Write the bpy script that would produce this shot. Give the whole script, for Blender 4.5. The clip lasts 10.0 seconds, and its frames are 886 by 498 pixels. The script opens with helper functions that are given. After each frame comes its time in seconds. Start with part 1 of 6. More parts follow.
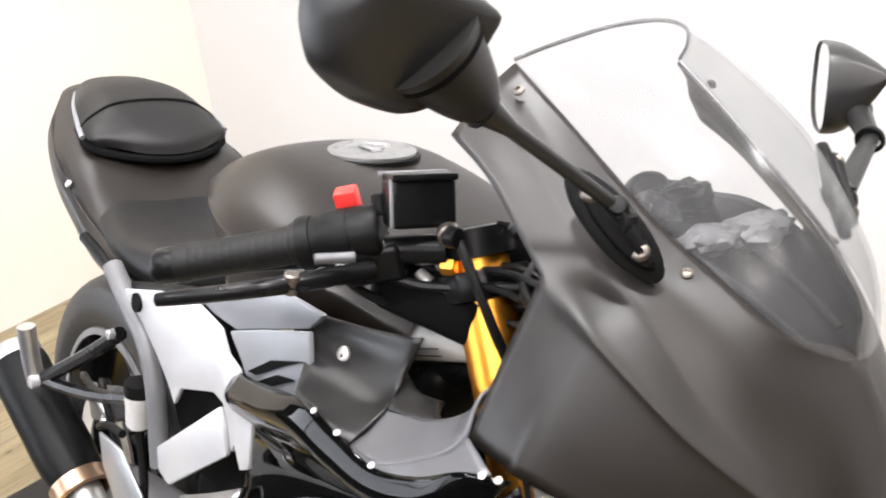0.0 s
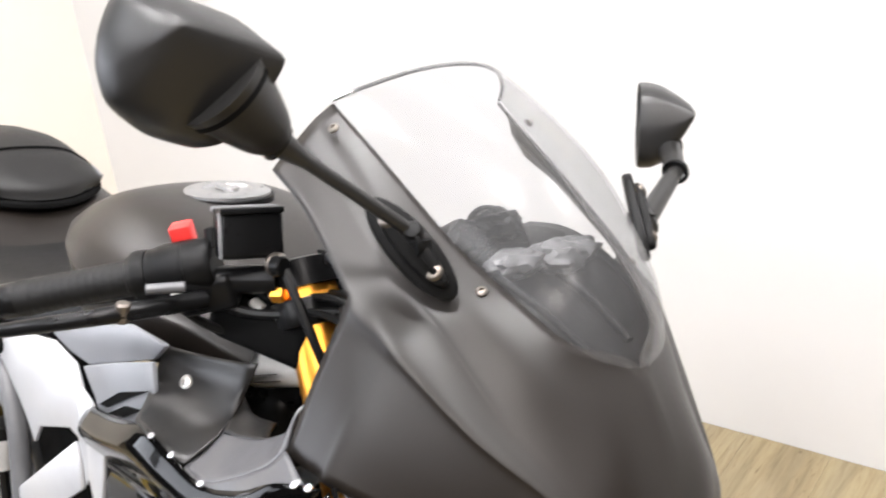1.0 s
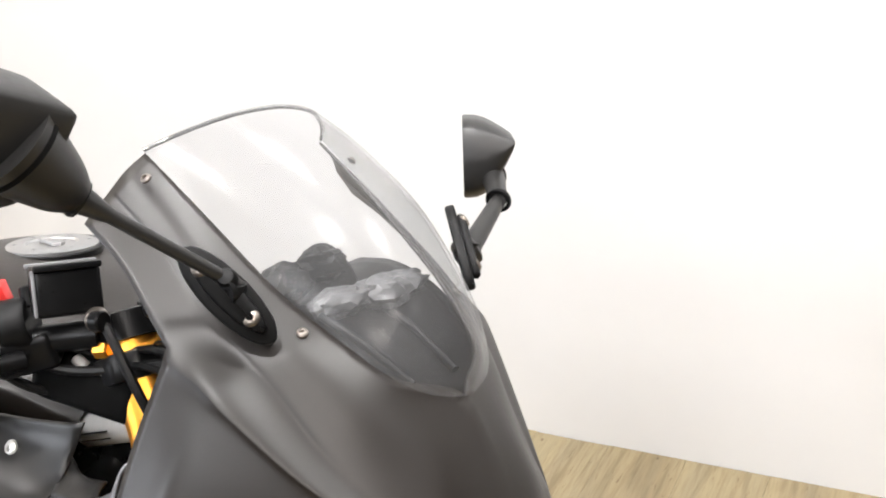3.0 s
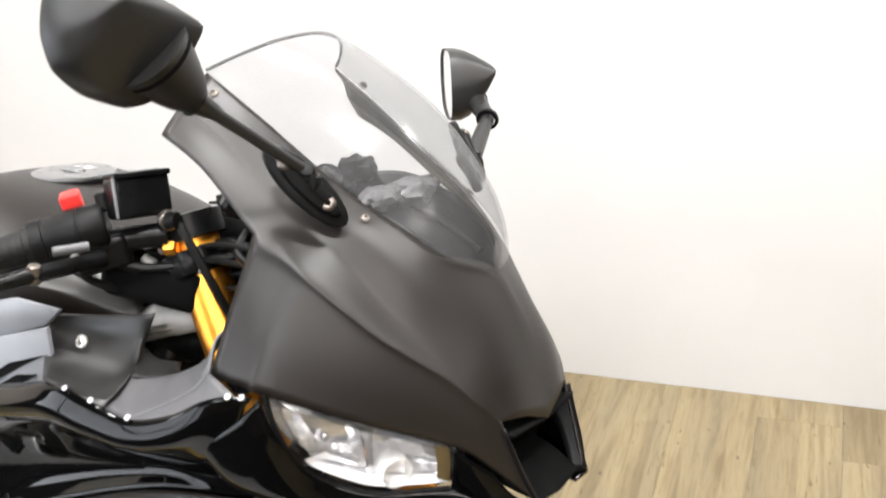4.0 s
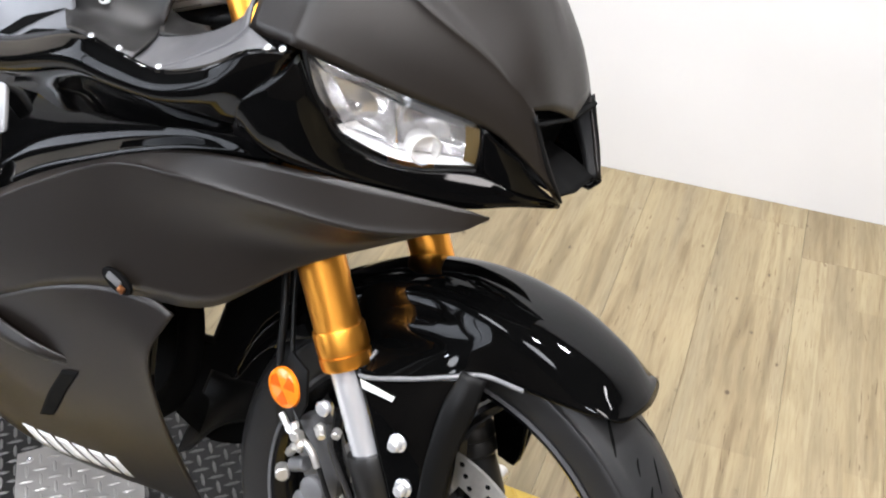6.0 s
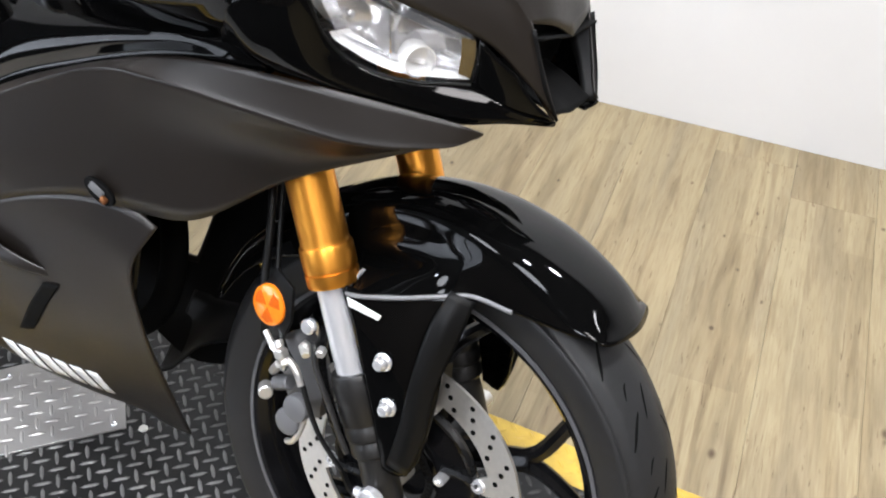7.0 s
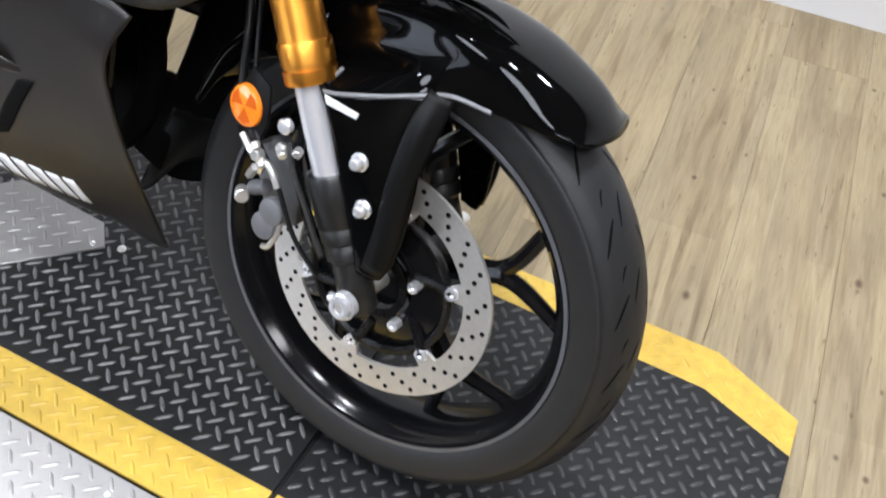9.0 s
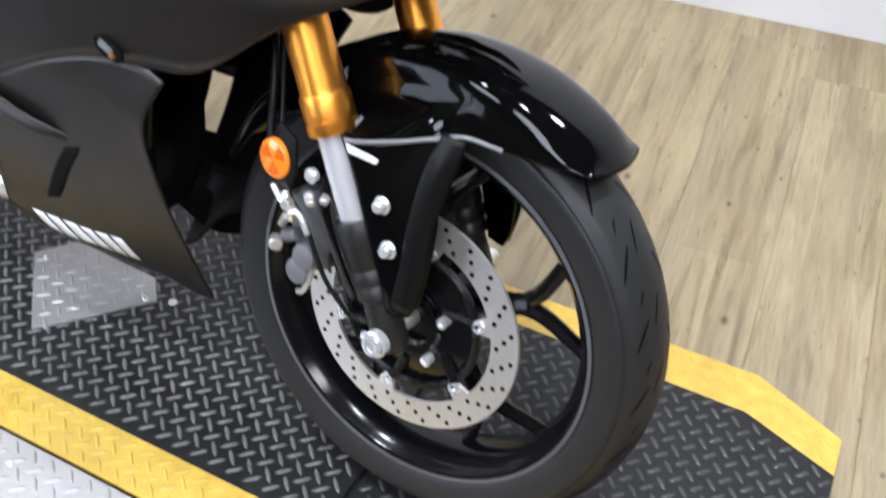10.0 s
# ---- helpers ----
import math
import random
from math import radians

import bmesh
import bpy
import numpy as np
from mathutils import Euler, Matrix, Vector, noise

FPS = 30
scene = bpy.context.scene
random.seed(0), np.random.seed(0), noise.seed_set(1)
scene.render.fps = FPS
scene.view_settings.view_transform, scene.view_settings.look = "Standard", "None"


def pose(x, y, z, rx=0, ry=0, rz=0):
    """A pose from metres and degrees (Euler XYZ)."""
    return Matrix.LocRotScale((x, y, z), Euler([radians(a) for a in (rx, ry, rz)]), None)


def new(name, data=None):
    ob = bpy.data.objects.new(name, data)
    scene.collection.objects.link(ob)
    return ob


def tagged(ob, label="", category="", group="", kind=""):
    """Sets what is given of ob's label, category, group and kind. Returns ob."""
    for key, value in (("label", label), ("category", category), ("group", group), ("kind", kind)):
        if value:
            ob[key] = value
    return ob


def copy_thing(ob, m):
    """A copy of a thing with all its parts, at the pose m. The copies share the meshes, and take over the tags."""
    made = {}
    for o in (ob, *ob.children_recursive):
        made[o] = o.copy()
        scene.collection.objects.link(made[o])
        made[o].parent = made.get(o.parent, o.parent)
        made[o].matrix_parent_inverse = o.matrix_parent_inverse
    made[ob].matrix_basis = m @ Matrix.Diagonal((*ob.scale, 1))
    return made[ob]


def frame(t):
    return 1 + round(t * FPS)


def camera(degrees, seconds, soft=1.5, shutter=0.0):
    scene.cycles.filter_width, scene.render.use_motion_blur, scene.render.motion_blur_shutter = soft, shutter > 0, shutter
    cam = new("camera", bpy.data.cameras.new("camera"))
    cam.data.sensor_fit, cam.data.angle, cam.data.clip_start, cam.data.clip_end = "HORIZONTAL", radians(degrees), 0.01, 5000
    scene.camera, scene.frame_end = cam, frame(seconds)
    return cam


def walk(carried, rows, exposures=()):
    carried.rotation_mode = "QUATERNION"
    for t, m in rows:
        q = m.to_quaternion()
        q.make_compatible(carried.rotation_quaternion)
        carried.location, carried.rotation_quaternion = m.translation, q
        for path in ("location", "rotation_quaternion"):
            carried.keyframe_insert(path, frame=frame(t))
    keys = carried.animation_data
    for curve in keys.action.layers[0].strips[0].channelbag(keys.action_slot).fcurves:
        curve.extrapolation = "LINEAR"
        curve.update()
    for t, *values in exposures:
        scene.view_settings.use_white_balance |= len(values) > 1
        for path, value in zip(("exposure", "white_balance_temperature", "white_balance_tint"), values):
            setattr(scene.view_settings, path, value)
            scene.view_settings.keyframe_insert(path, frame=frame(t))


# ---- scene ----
cam = camera(47.47, 10.0, soft=1.9, shutter=0.4)
PATH = [
    (0.0, 0.2874, -0.3485, 1.3707, 63.727, 6.221, 49.929),
    (0.5, 0.3488, -0.3359, 1.3667, 65.294, 5.245, 49.325),
    (1.0, 0.3927, -0.3253, 1.3702, 66.108, 5.550, 45.550),
    (1.5, 0.4130, -0.3171, 1.3743, 66.738, 6.249, 41.985),
    (2.0, 0.4213, -0.3025, 1.3738, 66.911, 5.376, 40.208),
    (2.2, 0.4205, -0.2916, 1.3763, 67.045, 6.092, 38.991),
    (3.3, 0.4329, -0.3157, 1.3775, 66.511, 5.975, 36.037),
    (3.5, 0.4279, -0.3751, 1.3848, 66.038, 6.118, 34.272),
    (4.0, 0.4081, -0.5234, 1.3917, 64.473, 4.904, 30.053),
    (4.5, 0.4121, -0.6022, 1.3748, 63.312, 2.313, 28.501),
    (5.0, 0.4088, -0.6301, 1.3481, 60.977, 1.209, 29.963),
    (5.5, 0.3903, -0.6264, 1.3090, 56.873, -0.632, 30.718),
    (6.0, 0.3719, -0.6215, 1.2854, 54.328, -1.704, 30.638),
    (7.3, 0.3666, -0.6244, 1.2459, 50.010, -3.781, 30.780),
    (7.5, 0.3708, -0.6282, 1.2379, 49.435, -3.872, 30.685),
    (8.0, 0.3775, -0.6343, 1.2253, 48.132, -4.216, 30.888),
    (8.5, 0.3878, -0.6424, 1.2071, 46.388, -5.193, 31.204),
    (9.0, 0.4083, -0.6585, 1.1871, 44.455, -5.401, 31.748),
    (9.5, 0.4405, -0.6833, 1.1731, 43.767, -4.198, 31.364),
    (10.0, 0.4645, -0.6684, 1.2134, 46.992, -0.719, 32.253),
]
walk(cam, [(t, pose(x, y, z, rx, ry, rz)) for t, x, y, z, rx, ry, rz in PATH],
     exposures=[(0.0, 0.15, 6350, 14), (4.0, 0.05, 6420, 12), (5.0, 0.08, 6300, 12), (6.0, 0.08, 6140, 13), (7.5, -0.08, 6020, 12), (9.0, -0.16, 5870, 13), (9.5, -0.06, 5770, 13), (10.0, -0.06, 5720, 13)])
ROOM_YAW, CEIL, LEAN = 10.0, 3.0, 14.64

# ---- world, lamps, exposure ----
world = bpy.data.worlds.new("world")
world.use_nodes = True
scene.world = world
world.node_tree.nodes["Background"].inputs[0].default_value = (1.0, 0.95, 0.88, 1)
world.node_tree.nodes["Background"].inputs[1].default_value = 0.005
scene.view_settings.exposure = 0.0

ROOM = pose(0, 0, 0, 0, 0, ROOM_YAW)


def lamp(x, y, z, power, size, colour=(1.0, 0.975, 0.94)):
    data = bpy.data.lights.new("ceiling_lamp_light", "AREA")
    data.shape, data.size, data.energy, data.color = "DISK", size, power, colour
    ob = new("ceiling_lamp_light", data)
    ob.matrix_world = ROOM @ pose(x, y, z)
    return ob


WARM, COOL, AMBER = (1.0, 0.985, 0.952), (0.84, 0.92, 1.0), (1.0, 0.93, 0.86)
# x, y in the room, power, colour
# the amber one is added to give the upper cowl a warm sheen
LAMPS = [(-2.0, 0.6, 20.0, WARM), (-0.3, 0.65, 38.0, WARM), (1.0, 0.65, 46.0, WARM), (2.2, 0.3, 5.0, WARM),
         (-1.9, -1.0, 10.0, COOL), (-0.8, -0.5, 34.0, WARM), (0.2, -0.5, 40.0, WARM), (1.55, -0.9, 14.0, AMBER)]
for lx, ly, power, tone in LAMPS:
    lamp(lx, ly, CEIL - 0.06, power, 0.22, tone)
# larger unseen fill lamps further into the room, added to brighten the cowl
FILL_PANELS = [(-1.5, -2.0, 20.0, COOL), (-0.2, -2.3, 20.0, COOL), (1.45, -1.85, 34.0, AMBER), (0.6, -3.9, 50.0, COOL)]
for lx, ly, power, tone in FILL_PANELS:
    lamp(lx, ly, CEIL - 0.06, power, 0.9, tone)

# ---- materials ----


def mat(name, base, rough=0.5, metal=0.0, vary=0.15, scale=40.0, bump=0.0, bump_scale=600.0, coat=0.0,
        spec=0.5, big=3.0, rand=0.0, alpha=1.0):
    m = bpy.data.materials.new(name)
    m.use_nodes = True
    nt = m.node_tree
    nd, ln = nt.nodes, nt.links
    b = nd["Principled BSDF"]
    b.inputs["Metallic"].default_value = metal
    b.inputs["Coat Weight"].default_value = coat
    b.inputs["Coat Roughness"].default_value = 0.03
    b.inputs["Specular IOR Level"].default_value = spec
    tc = nd.new("ShaderNodeTexCoord")
    fine, broad = nd.new("ShaderNodeTexNoise"), nd.new("ShaderNodeTexNoise")
    fine.inputs["Scale"].default_value, broad.inputs["Scale"].default_value = scale, big
    fine.inputs["Detail"].default_value = broad.inputs["Detail"].default_value = 6
    for n in (fine, broad):
        ln.new(tc.outputs["Object"], n.inputs["Vector"])
    mix = nd.new("ShaderNodeMath")
    mix.operation = "ADD"
    ln.new(fine.outputs["Fac"], mix.inputs[0])
    ln.new(broad.outputs["Fac"], mix.inputs[1])
    ramp = nd.new("ShaderNodeMapRange")
    ramp.inputs["From Min"].default_value, ramp.inputs["From Max"].default_value = 0.6, 1.4
    ramp.inputs["To Min"].default_value, ramp.inputs["To Max"].default_value = 1 - vary, 1 + vary
    ln.new(mix.outputs[0], ramp.inputs["Value"])
    col = nd.new("ShaderNodeVectorMath")
    col.operation = "SCALE"
    col.inputs[0].default_value = base
    if rand:
        info = nd.new("ShaderNodeObjectInfo")
        rr = nd.new("ShaderNodeMapRange")
        rr.inputs["To Min"].default_value, rr.inputs["To Max"].default_value = 1 - rand, 1 + rand
        ln.new(info.outputs["Random"], rr.inputs["Value"])
        mul = nd.new("ShaderNodeMath")
        mul.operation = "MULTIPLY"
        ln.new(rr.outputs[0], mul.inputs[0])
        ln.new(ramp.outputs[0], mul.inputs[1])
        ln.new(mul.outputs[0], col.inputs["Scale"])
    else:
        ln.new(ramp.outputs[0], col.inputs["Scale"])
    ln.new(col.outputs[0], b.inputs["Base Color"])
    rg = nd.new("ShaderNodeMapRange")
    rg.inputs["From Min"].default_value, rg.inputs["From Max"].default_value = 0.6, 1.4
    rg.inputs["To Min"].default_value, rg.inputs["To Max"].default_value = rough * 0.85, min(1.0, rough * 1.15)
    ln.new(mix.outputs[0], rg.inputs["Value"])
    ln.new(rg.outputs[0], b.inputs["Roughness"])
    if bump:
        grain = nd.new("ShaderNodeTexNoise")
        grain.inputs["Scale"].default_value = bump_scale
        ln.new(tc.outputs["Object"], grain.inputs["Vector"])
        bp = nd.new("ShaderNodeBump")
        bp.inputs["Strength"].default_value, bp.inputs["Distance"].default_value = bump, 0.001
        ln.new(grain.outputs["Fac"], bp.inputs["Height"])
        ln.new(bp.outputs[0], b.inputs["Normal"])
    return m


def glass(name, tint=(1, 1, 1), rough=0.02, top=0.6, base=0.035, haze=0.0):
    """Thin clear sheet: mostly see-through, with a real gloss that grows at flat angles."""
    m = bpy.data.materials.new(name)
    m.use_nodes = True
    nt = m.node_tree
    nd, ln = nt.nodes, nt.links
    nd.remove(nd["Principled BSDF"])
    tr, gl, mx, lw = (nd.new("ShaderNodeBsdfTransparent"), nd.new("ShaderNodeBsdfGlossy"), nd.new("ShaderNodeMixShader"),
                      nd.new("ShaderNodeLayerWeight"))
    pw, ma = nd.new("ShaderNodeMath"), nd.new("ShaderNodeMath")
    pw.operation, ma.operation = "POWER", "MULTIPLY_ADD"
    lw.inputs["Blend"].default_value = 0.5
    pw.inputs[1].default_value, ma.inputs[1].default_value, ma.inputs[2].default_value = 4.0, top, base
    tr.inputs[0].default_value = (*tint, 1)
    gl.inputs["Roughness"].default_value = rough
    ln.new(lw.outputs["Facing"], pw.inputs[0])
    ln.new(pw.outputs[0], ma.inputs[0])
    ln.new(ma.outputs[0], mx.inputs[0])
    ln.new(tr.outputs[0], mx.inputs[1])
    ln.new(gl.outputs[0], mx.inputs[2])
    last = mx
    if haze:
        # scuffed, slightly milky plastic
        df, hz = nd.new("ShaderNodeBsdfDiffuse"), nd.new("ShaderNodeMixShader")
        df.inputs[0].default_value = (0.8, 0.8, 0.8, 1)
        hz.inputs[0].default_value = haze
        ln.new(mx.outputs[0], hz.inputs[1])
        ln.new(df.outputs[0], hz.inputs[2])
        last = hz
    ln.new(last.outputs[0], nd["Material Output"].inputs[0])
    return m


def wood():
    m = mat("oak_vinyl", (0.316, 0.258, 0.148), 0.45, vary=0.10, scale=5.0, rand=0.05)
    nd, ln = m.node_tree.nodes, m.node_tree.links
    b = nd["Principled BSDF"]
    tc = nd.new("ShaderNodeTexCoord")
    info = nd.new("ShaderNodeObjectInfo")
    shift = nd.new("ShaderNodeVectorMath")
    shift.operation = "SCALE"
    shift.inputs[0].default_value = (37.0, 91.0, 13.0)
    ln.new(info.outputs["Random"], shift.inputs["Scale"])
    add = nd.new("ShaderNodeVectorMath")
    ln.new(tc.outputs["Object"], add.inputs[0])
    ln.new(shift.outputs[0], add.inputs[1])
    mp = nd.new("ShaderNodeMapping")
    mp.inputs["Scale"].default_value = (1.0, 0.075, 1.0)
    ln.new(add.outputs[0], mp.inputs[0])
    old = b.inputs["Base Color"].links[0].from_socket
    factor = old
    for sc, dist, lo, hi, dark in ((18.0, 1.4, 0.48, 0.68, (0.73, 0.70, 0.66)), (8.0, 1.5, 0.45, 0.68, (0.80, 0.81, 0.86)),
                                   (42.0, 0.8, 0.54, 0.70, (0.71, 0.66, 0.61)), (220.0, 0.3, 0.42, 0.72, (0.84, 0.81, 0.78)), (95.0, 2.5, 0.64, 0.72, (0.52, 0.44, 0.37))):
        n = nd.new("ShaderNodeTexNoise")
        n.inputs["Scale"].default_value, n.inputs["Detail"].default_value, n.inputs["Distortion"].default_value = sc, 5, dist
        ln.new(mp.outputs[0], n.inputs["Vector"])
        r = nd.new("ShaderNodeMapRange")
        r.inputs["From Min"].default_value, r.inputs["From Max"].default_value = lo, hi
        ln.new(n.outputs["Fac"], r.inputs["Value"])
        mx = nd.new("ShaderNodeMix")
        mx.data_type, mx.blend_type = "RGBA", "MULTIPLY"
        ln.new(r.outputs[0], mx.inputs["Factor"])
        ln.new(factor, mx.inputs["A"])
        mx.inputs["B"].default_value = (*dark, 1)
        factor = mx.outputs["Result"]
    # narrow strips of differing tone printed on each plank
    grid = nd.new("ShaderNodeVectorMath")
    grid.operation = "SNAP"
    grid.inputs[1].default_value = (0.061, 0.47, 1.0)
    ln.new(add.outputs[0], grid.inputs[0])
    wn = nd.new("ShaderNodeTexWhiteNoise")
    ln.new(grid.outputs[0], wn.inputs["Vector"])
    tone = nd.new("ShaderNodeMapRange")
    tone.inputs["To Min"].default_value, tone.inputs["To Max"].default_value = 0.0, 1.0
    ln.new(wn.outputs["Value"], tone.inputs["Value"])
    mx = nd.new("ShaderNodeMix")
    mx.data_type, mx.blend_type = "RGBA", "MULTIPLY"
    ln.new(tone.outputs[0], mx.inputs["Factor"])
    ln.new(factor, mx.inputs["A"])
    mx.inputs["B"].default_value = (0.80, 0.78, 0.77, 1)
    factor = mx.outputs["Result"]
    # knots, and smaller dark specks
    for scale, stretch, wide, narrow, stain in ((8.0, 0.6, 0.075, 0.03, (0.32, 0.25, 0.20, 1)), (11.0, 0.8, 0.075, 0.025, (0.34, 0.28, 0.23, 1)), (21.0, 0.5, 0.085, 0.03, (0.44, 0.37, 0.31, 1))):
        vo = nd.new("ShaderNodeTexVoronoi")
        vo.inputs["Scale"].default_value = scale
        mp2 = nd.new("ShaderNodeMapping")
        mp2.inputs["Scale"].default_value = (1.0, stretch, 1.0)
        ln.new(add.outputs[0], mp2.inputs[0])
        ln.new(mp2.outputs[0], vo.inputs["Vector"])
        r = nd.new("ShaderNodeMapRange")
        r.inputs["From Min"].default_value, r.inputs["From Max"].default_value = wide, narrow
        ln.new(vo.outputs["Distance"], r.inputs["Value"])
        mx = nd.new("ShaderNodeMix")
        mx.data_type, mx.blend_type = "RGBA", "MULTIPLY"
        ln.new(r.outputs[0], mx.inputs["Factor"])
        ln.new(factor, mx.inputs["A"])
        mx.inputs["B"].default_value = stain
        factor = mx.outputs["Result"]
    ln.new(mx.outputs["Result"], b.inputs["Base Color"])
    return m


M_WALL = mat("white_wall_paint", (0.65, 0.648, 0.645), 0.6, vary=0.02, scale=8, bump=0.08, bump_scale=120)
M_CREAM = mat("cream_wall_paint", (0.80, 0.74, 0.66), 0.6, vary=0.02, scale=8, bump=0.08, bump_scale=120)
# unseen ceiling and walls: dark for contrast, brown to the south to tint reflections
M_CEIL = mat("unseen_dark_ceiling", (0.05, 0.05, 0.05), 0.8, vary=0.1)
M_TAN = mat("unseen_brown_wall", (0.11, 0.085, 0.066), 0.7, vary=0.12, scale=6)
M_FAR = mat("unseen_dark_wall", (0.06, 0.057, 0.053), 0.7, vary=0.1)
# for the unseen south floor, dark so the belly fairing reflects little
M_DARKFLOOR = mat("unseen_dark_floor", (0.022, 0.022, 0.023), 0.95, vary=0.2, scale=300, bump=0.4, bump_scale=400, spec=0.1)
M_WOOD = wood()
M_JOINT = mat("floor_joint", (0.17, 0.13, 0.08), 0.8)
M_MATT = mat("matt_black_paint", (0.0092, 0.0069, 0.0053), 0.39, vary=0.12, scale=300, bump=0.06, bump_scale=1500, big=6, spec=0.45)
M_GLOSS = mat("gloss_black_paint", (0.0015, 0.0015, 0.0015), 0.04, vary=0.05, scale=10, big=4, spec=0.18)
M_PLASTIC = mat("black_plastic", (0.004, 0.004, 0.004), 0.42, vary=0.15, scale=200, bump=0.12, bump_scale=900, spec=0.15)
M_SHELL = mat("satin_moulded_plastic", (0.010, 0.0095, 0.009), 0.40, vary=0.12, scale=160, bump=0.10, bump_scale=900, spec=0.5)
M_SATIN = mat("satin_black_metal", (0.005, 0.005, 0.0052), 0.28, metal=0.0, vary=0.15, scale=60, spec=0.17)
M_RUBBER = mat("tyre_rubber", (0.013, 0.013, 0.0135), 0.48, vary=0.25, scale=90, bump=0.15, bump_scale=700, spec=0.36)
M_GRIP = mat("grip_rubber", (0.006, 0.0058, 0.0055), 0.5, vary=0.1, scale=80, bump=0.3, bump_scale=300, spec=0.25)
M_SEAT = mat("seat_vinyl", (0.008, 0.0076, 0.0074), 0.45, vary=0.08, scale=120, bump=0.25, bump_scale=700, spec=0.35)
M_GOLD = mat("gold_anodised", (1.0, 0.435, 0.06), 0.34, metal=1.0, vary=0.05, scale=60)
M_DARKSTEEL = mat("dark_zinc_steel", (0.17, 0.15, 0.13), 0.35, metal=0.9, vary=0.1)
# grey of the cable adjuster; on flange and rim lip it paints glare
M_GREY = mat("satin_grey_and_glare", (0.075, 0.075, 0.080), 0.36, vary=0.06, scale=80, spec=0.6)
# worn edges of the brake box; on the mudguard lip a painted reflection
M_GREYEDGE = mat("grey_edge_wear_and_glint", (0.16, 0.16, 0.165), 0.4, vary=0.15, scale=120)
M_TRIM = mat("satin_silver_trim", (0.20, 0.205, 0.22), 0.34, vary=0.06, scale=60, spec=0.55)
M_FILM = mat("milky_film", (0.10, 0.10, 0.102), 0.36, vary=0.35, scale=90, spec=0.4)
M_CAP = mat("brushed_cap_metal", (0.36, 0.36, 0.36), 0.34, metal=0.9, vary=0.08, scale=120)
M_TUBE = mat("hard_chromed_tube", (0.90, 0.90, 0.92), 0.15, metal=0.65, vary=0.04)
M_CHROME = mat("chrome", (0.80, 0.80, 0.82), 0.14, metal=0.7, vary=0.04)
M_STEEL = mat("brushed_steel", (0.72, 0.705, 0.675), 0.38, metal=0.85, vary=0.1, scale=150)
M_ALU = mat("cast_aluminium", (0.62, 0.62, 0.63), 0.38, metal=1.0, vary=0.1, scale=90, bump=0.1)
M_SILVER = mat("silver_paint", (0.60, 0.60, 0.61), 0.32, metal=0.4, vary=0.05)
M_RED = mat("red_plastic", (0.62, 0.03, 0.025), 0.35, vary=0.05)
M_AMBER = mat("amber_reflector", (0.85, 0.22, 0.01), 0.18, vary=0.12, scale=250, coat=0.6)
M_AMBERDARK = mat("dark_amber_prism", (0.55, 0.10, 0.005), 0.22, vary=0.15, scale=300)
M_PRISM = mat("smoky_amber_plastic", (0.09, 0.06, 0.02), 0.12, vary=0.1, coat=0.5)
M_WHITE = mat("white_print", (0.75, 0.75, 0.73), 0.5, vary=0.06)
M_MIRROR = mat("mirror_glass", (0.9, 0.9, 0.9), 0.02, metal=1.0, vary=0.0)
M_REFLECT = mat("headlight_reflector", (0.94, 0.94, 0.94), 0.28, metal=0.35, vary=0.03)
M_SCREEN = glass("clear_windscreen", (0.87, 0.872, 0.875), 0.20, top=0.42, base=0.006, haze=0.025)
M_BOWL = mat("polished_reflector_bowl", (0.88, 0.88, 0.89), 0.20, metal=0.85, vary=0.05, scale=60)
M_LENS = glass("headlight_lens", (0.98, 0.98, 0.98), 0.02)
# near-black that holds the shade of holes, gaps and hidden spaces
M_HOLE = mat("recess_shade", (0.0025, 0.0025, 0.0025), 0.8, spec=0.1)
M_DPBLACK = mat("black_tread_plate", (0.0105, 0.0103, 0.0103), 0.40, vary=0.4, scale=30, bump=0.1, bump_scale=400, spec=0.30)
M_DPDARK = mat("dull_black_tread_plate", (0.0085, 0.0085, 0.0088), 0.48, vary=0.4, scale=30, bump=0.15, bump_scale=300, spec=0.24)
M_DPDULL = mat("dull_black_tread", (0.032, 0.032, 0.032), 0.36, vary=0.35, scale=60, bump=0.1, bump_scale=400)
M_DPWORN = mat("worn_black_tread", (0.11, 0.109, 0.107), 0.30, vary=0.35, scale=60, bump=0.1, bump_scale=400)
M_WHEEL = mat("gloss_black_wheel_paint", (0.004, 0.004, 0.0045), 0.15, vary=0.1, scale=60, spec=0.26)
M_DPYELLOW = mat("yellow_painted_tread_plate", (0.49, 0.328, 0.041), 0.42, vary=0.26, scale=40)
M_DPSILVER = mat("bare_tread_plate", (0.36, 0.352, 0.34), 0.42, metal=0.6, vary=0.1, scale=25)
M_CABLE = mat("cable_rubber", (0.005, 0.005, 0.005), 0.4, spec=0.25)
M_BROWN = mat("copper_pipe", (0.32, 0.13, 0.05), 0.35, metal=0.9, vary=0.2)
M_BRONZE = mat("heat_tinted_bronze", (0.50, 0.34, 0.23), 0.32, metal=0.9, vary=0.15)
M_LABEL = mat("printed_label", (0.56, 0.55, 0.53), 0.45, vary=0.1, scale=120)
M_LAMP = bpy.data.materials.new("lamp_glow")
M_LAMP.use_nodes = True
M_LAMP.node_tree.nodes["Principled BSDF"].inputs["Emission Color"].default_value = (1.0, 0.95, 0.88, 1)
M_LAMP.node_tree.nodes["Principled BSDF"].inputs["Emission Strength"].default_value = 12.0

# glow behind the added windows, there to brighten the cowl's flank
M_SKY = bpy.data.materials.new("window_fill_glow")
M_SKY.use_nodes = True
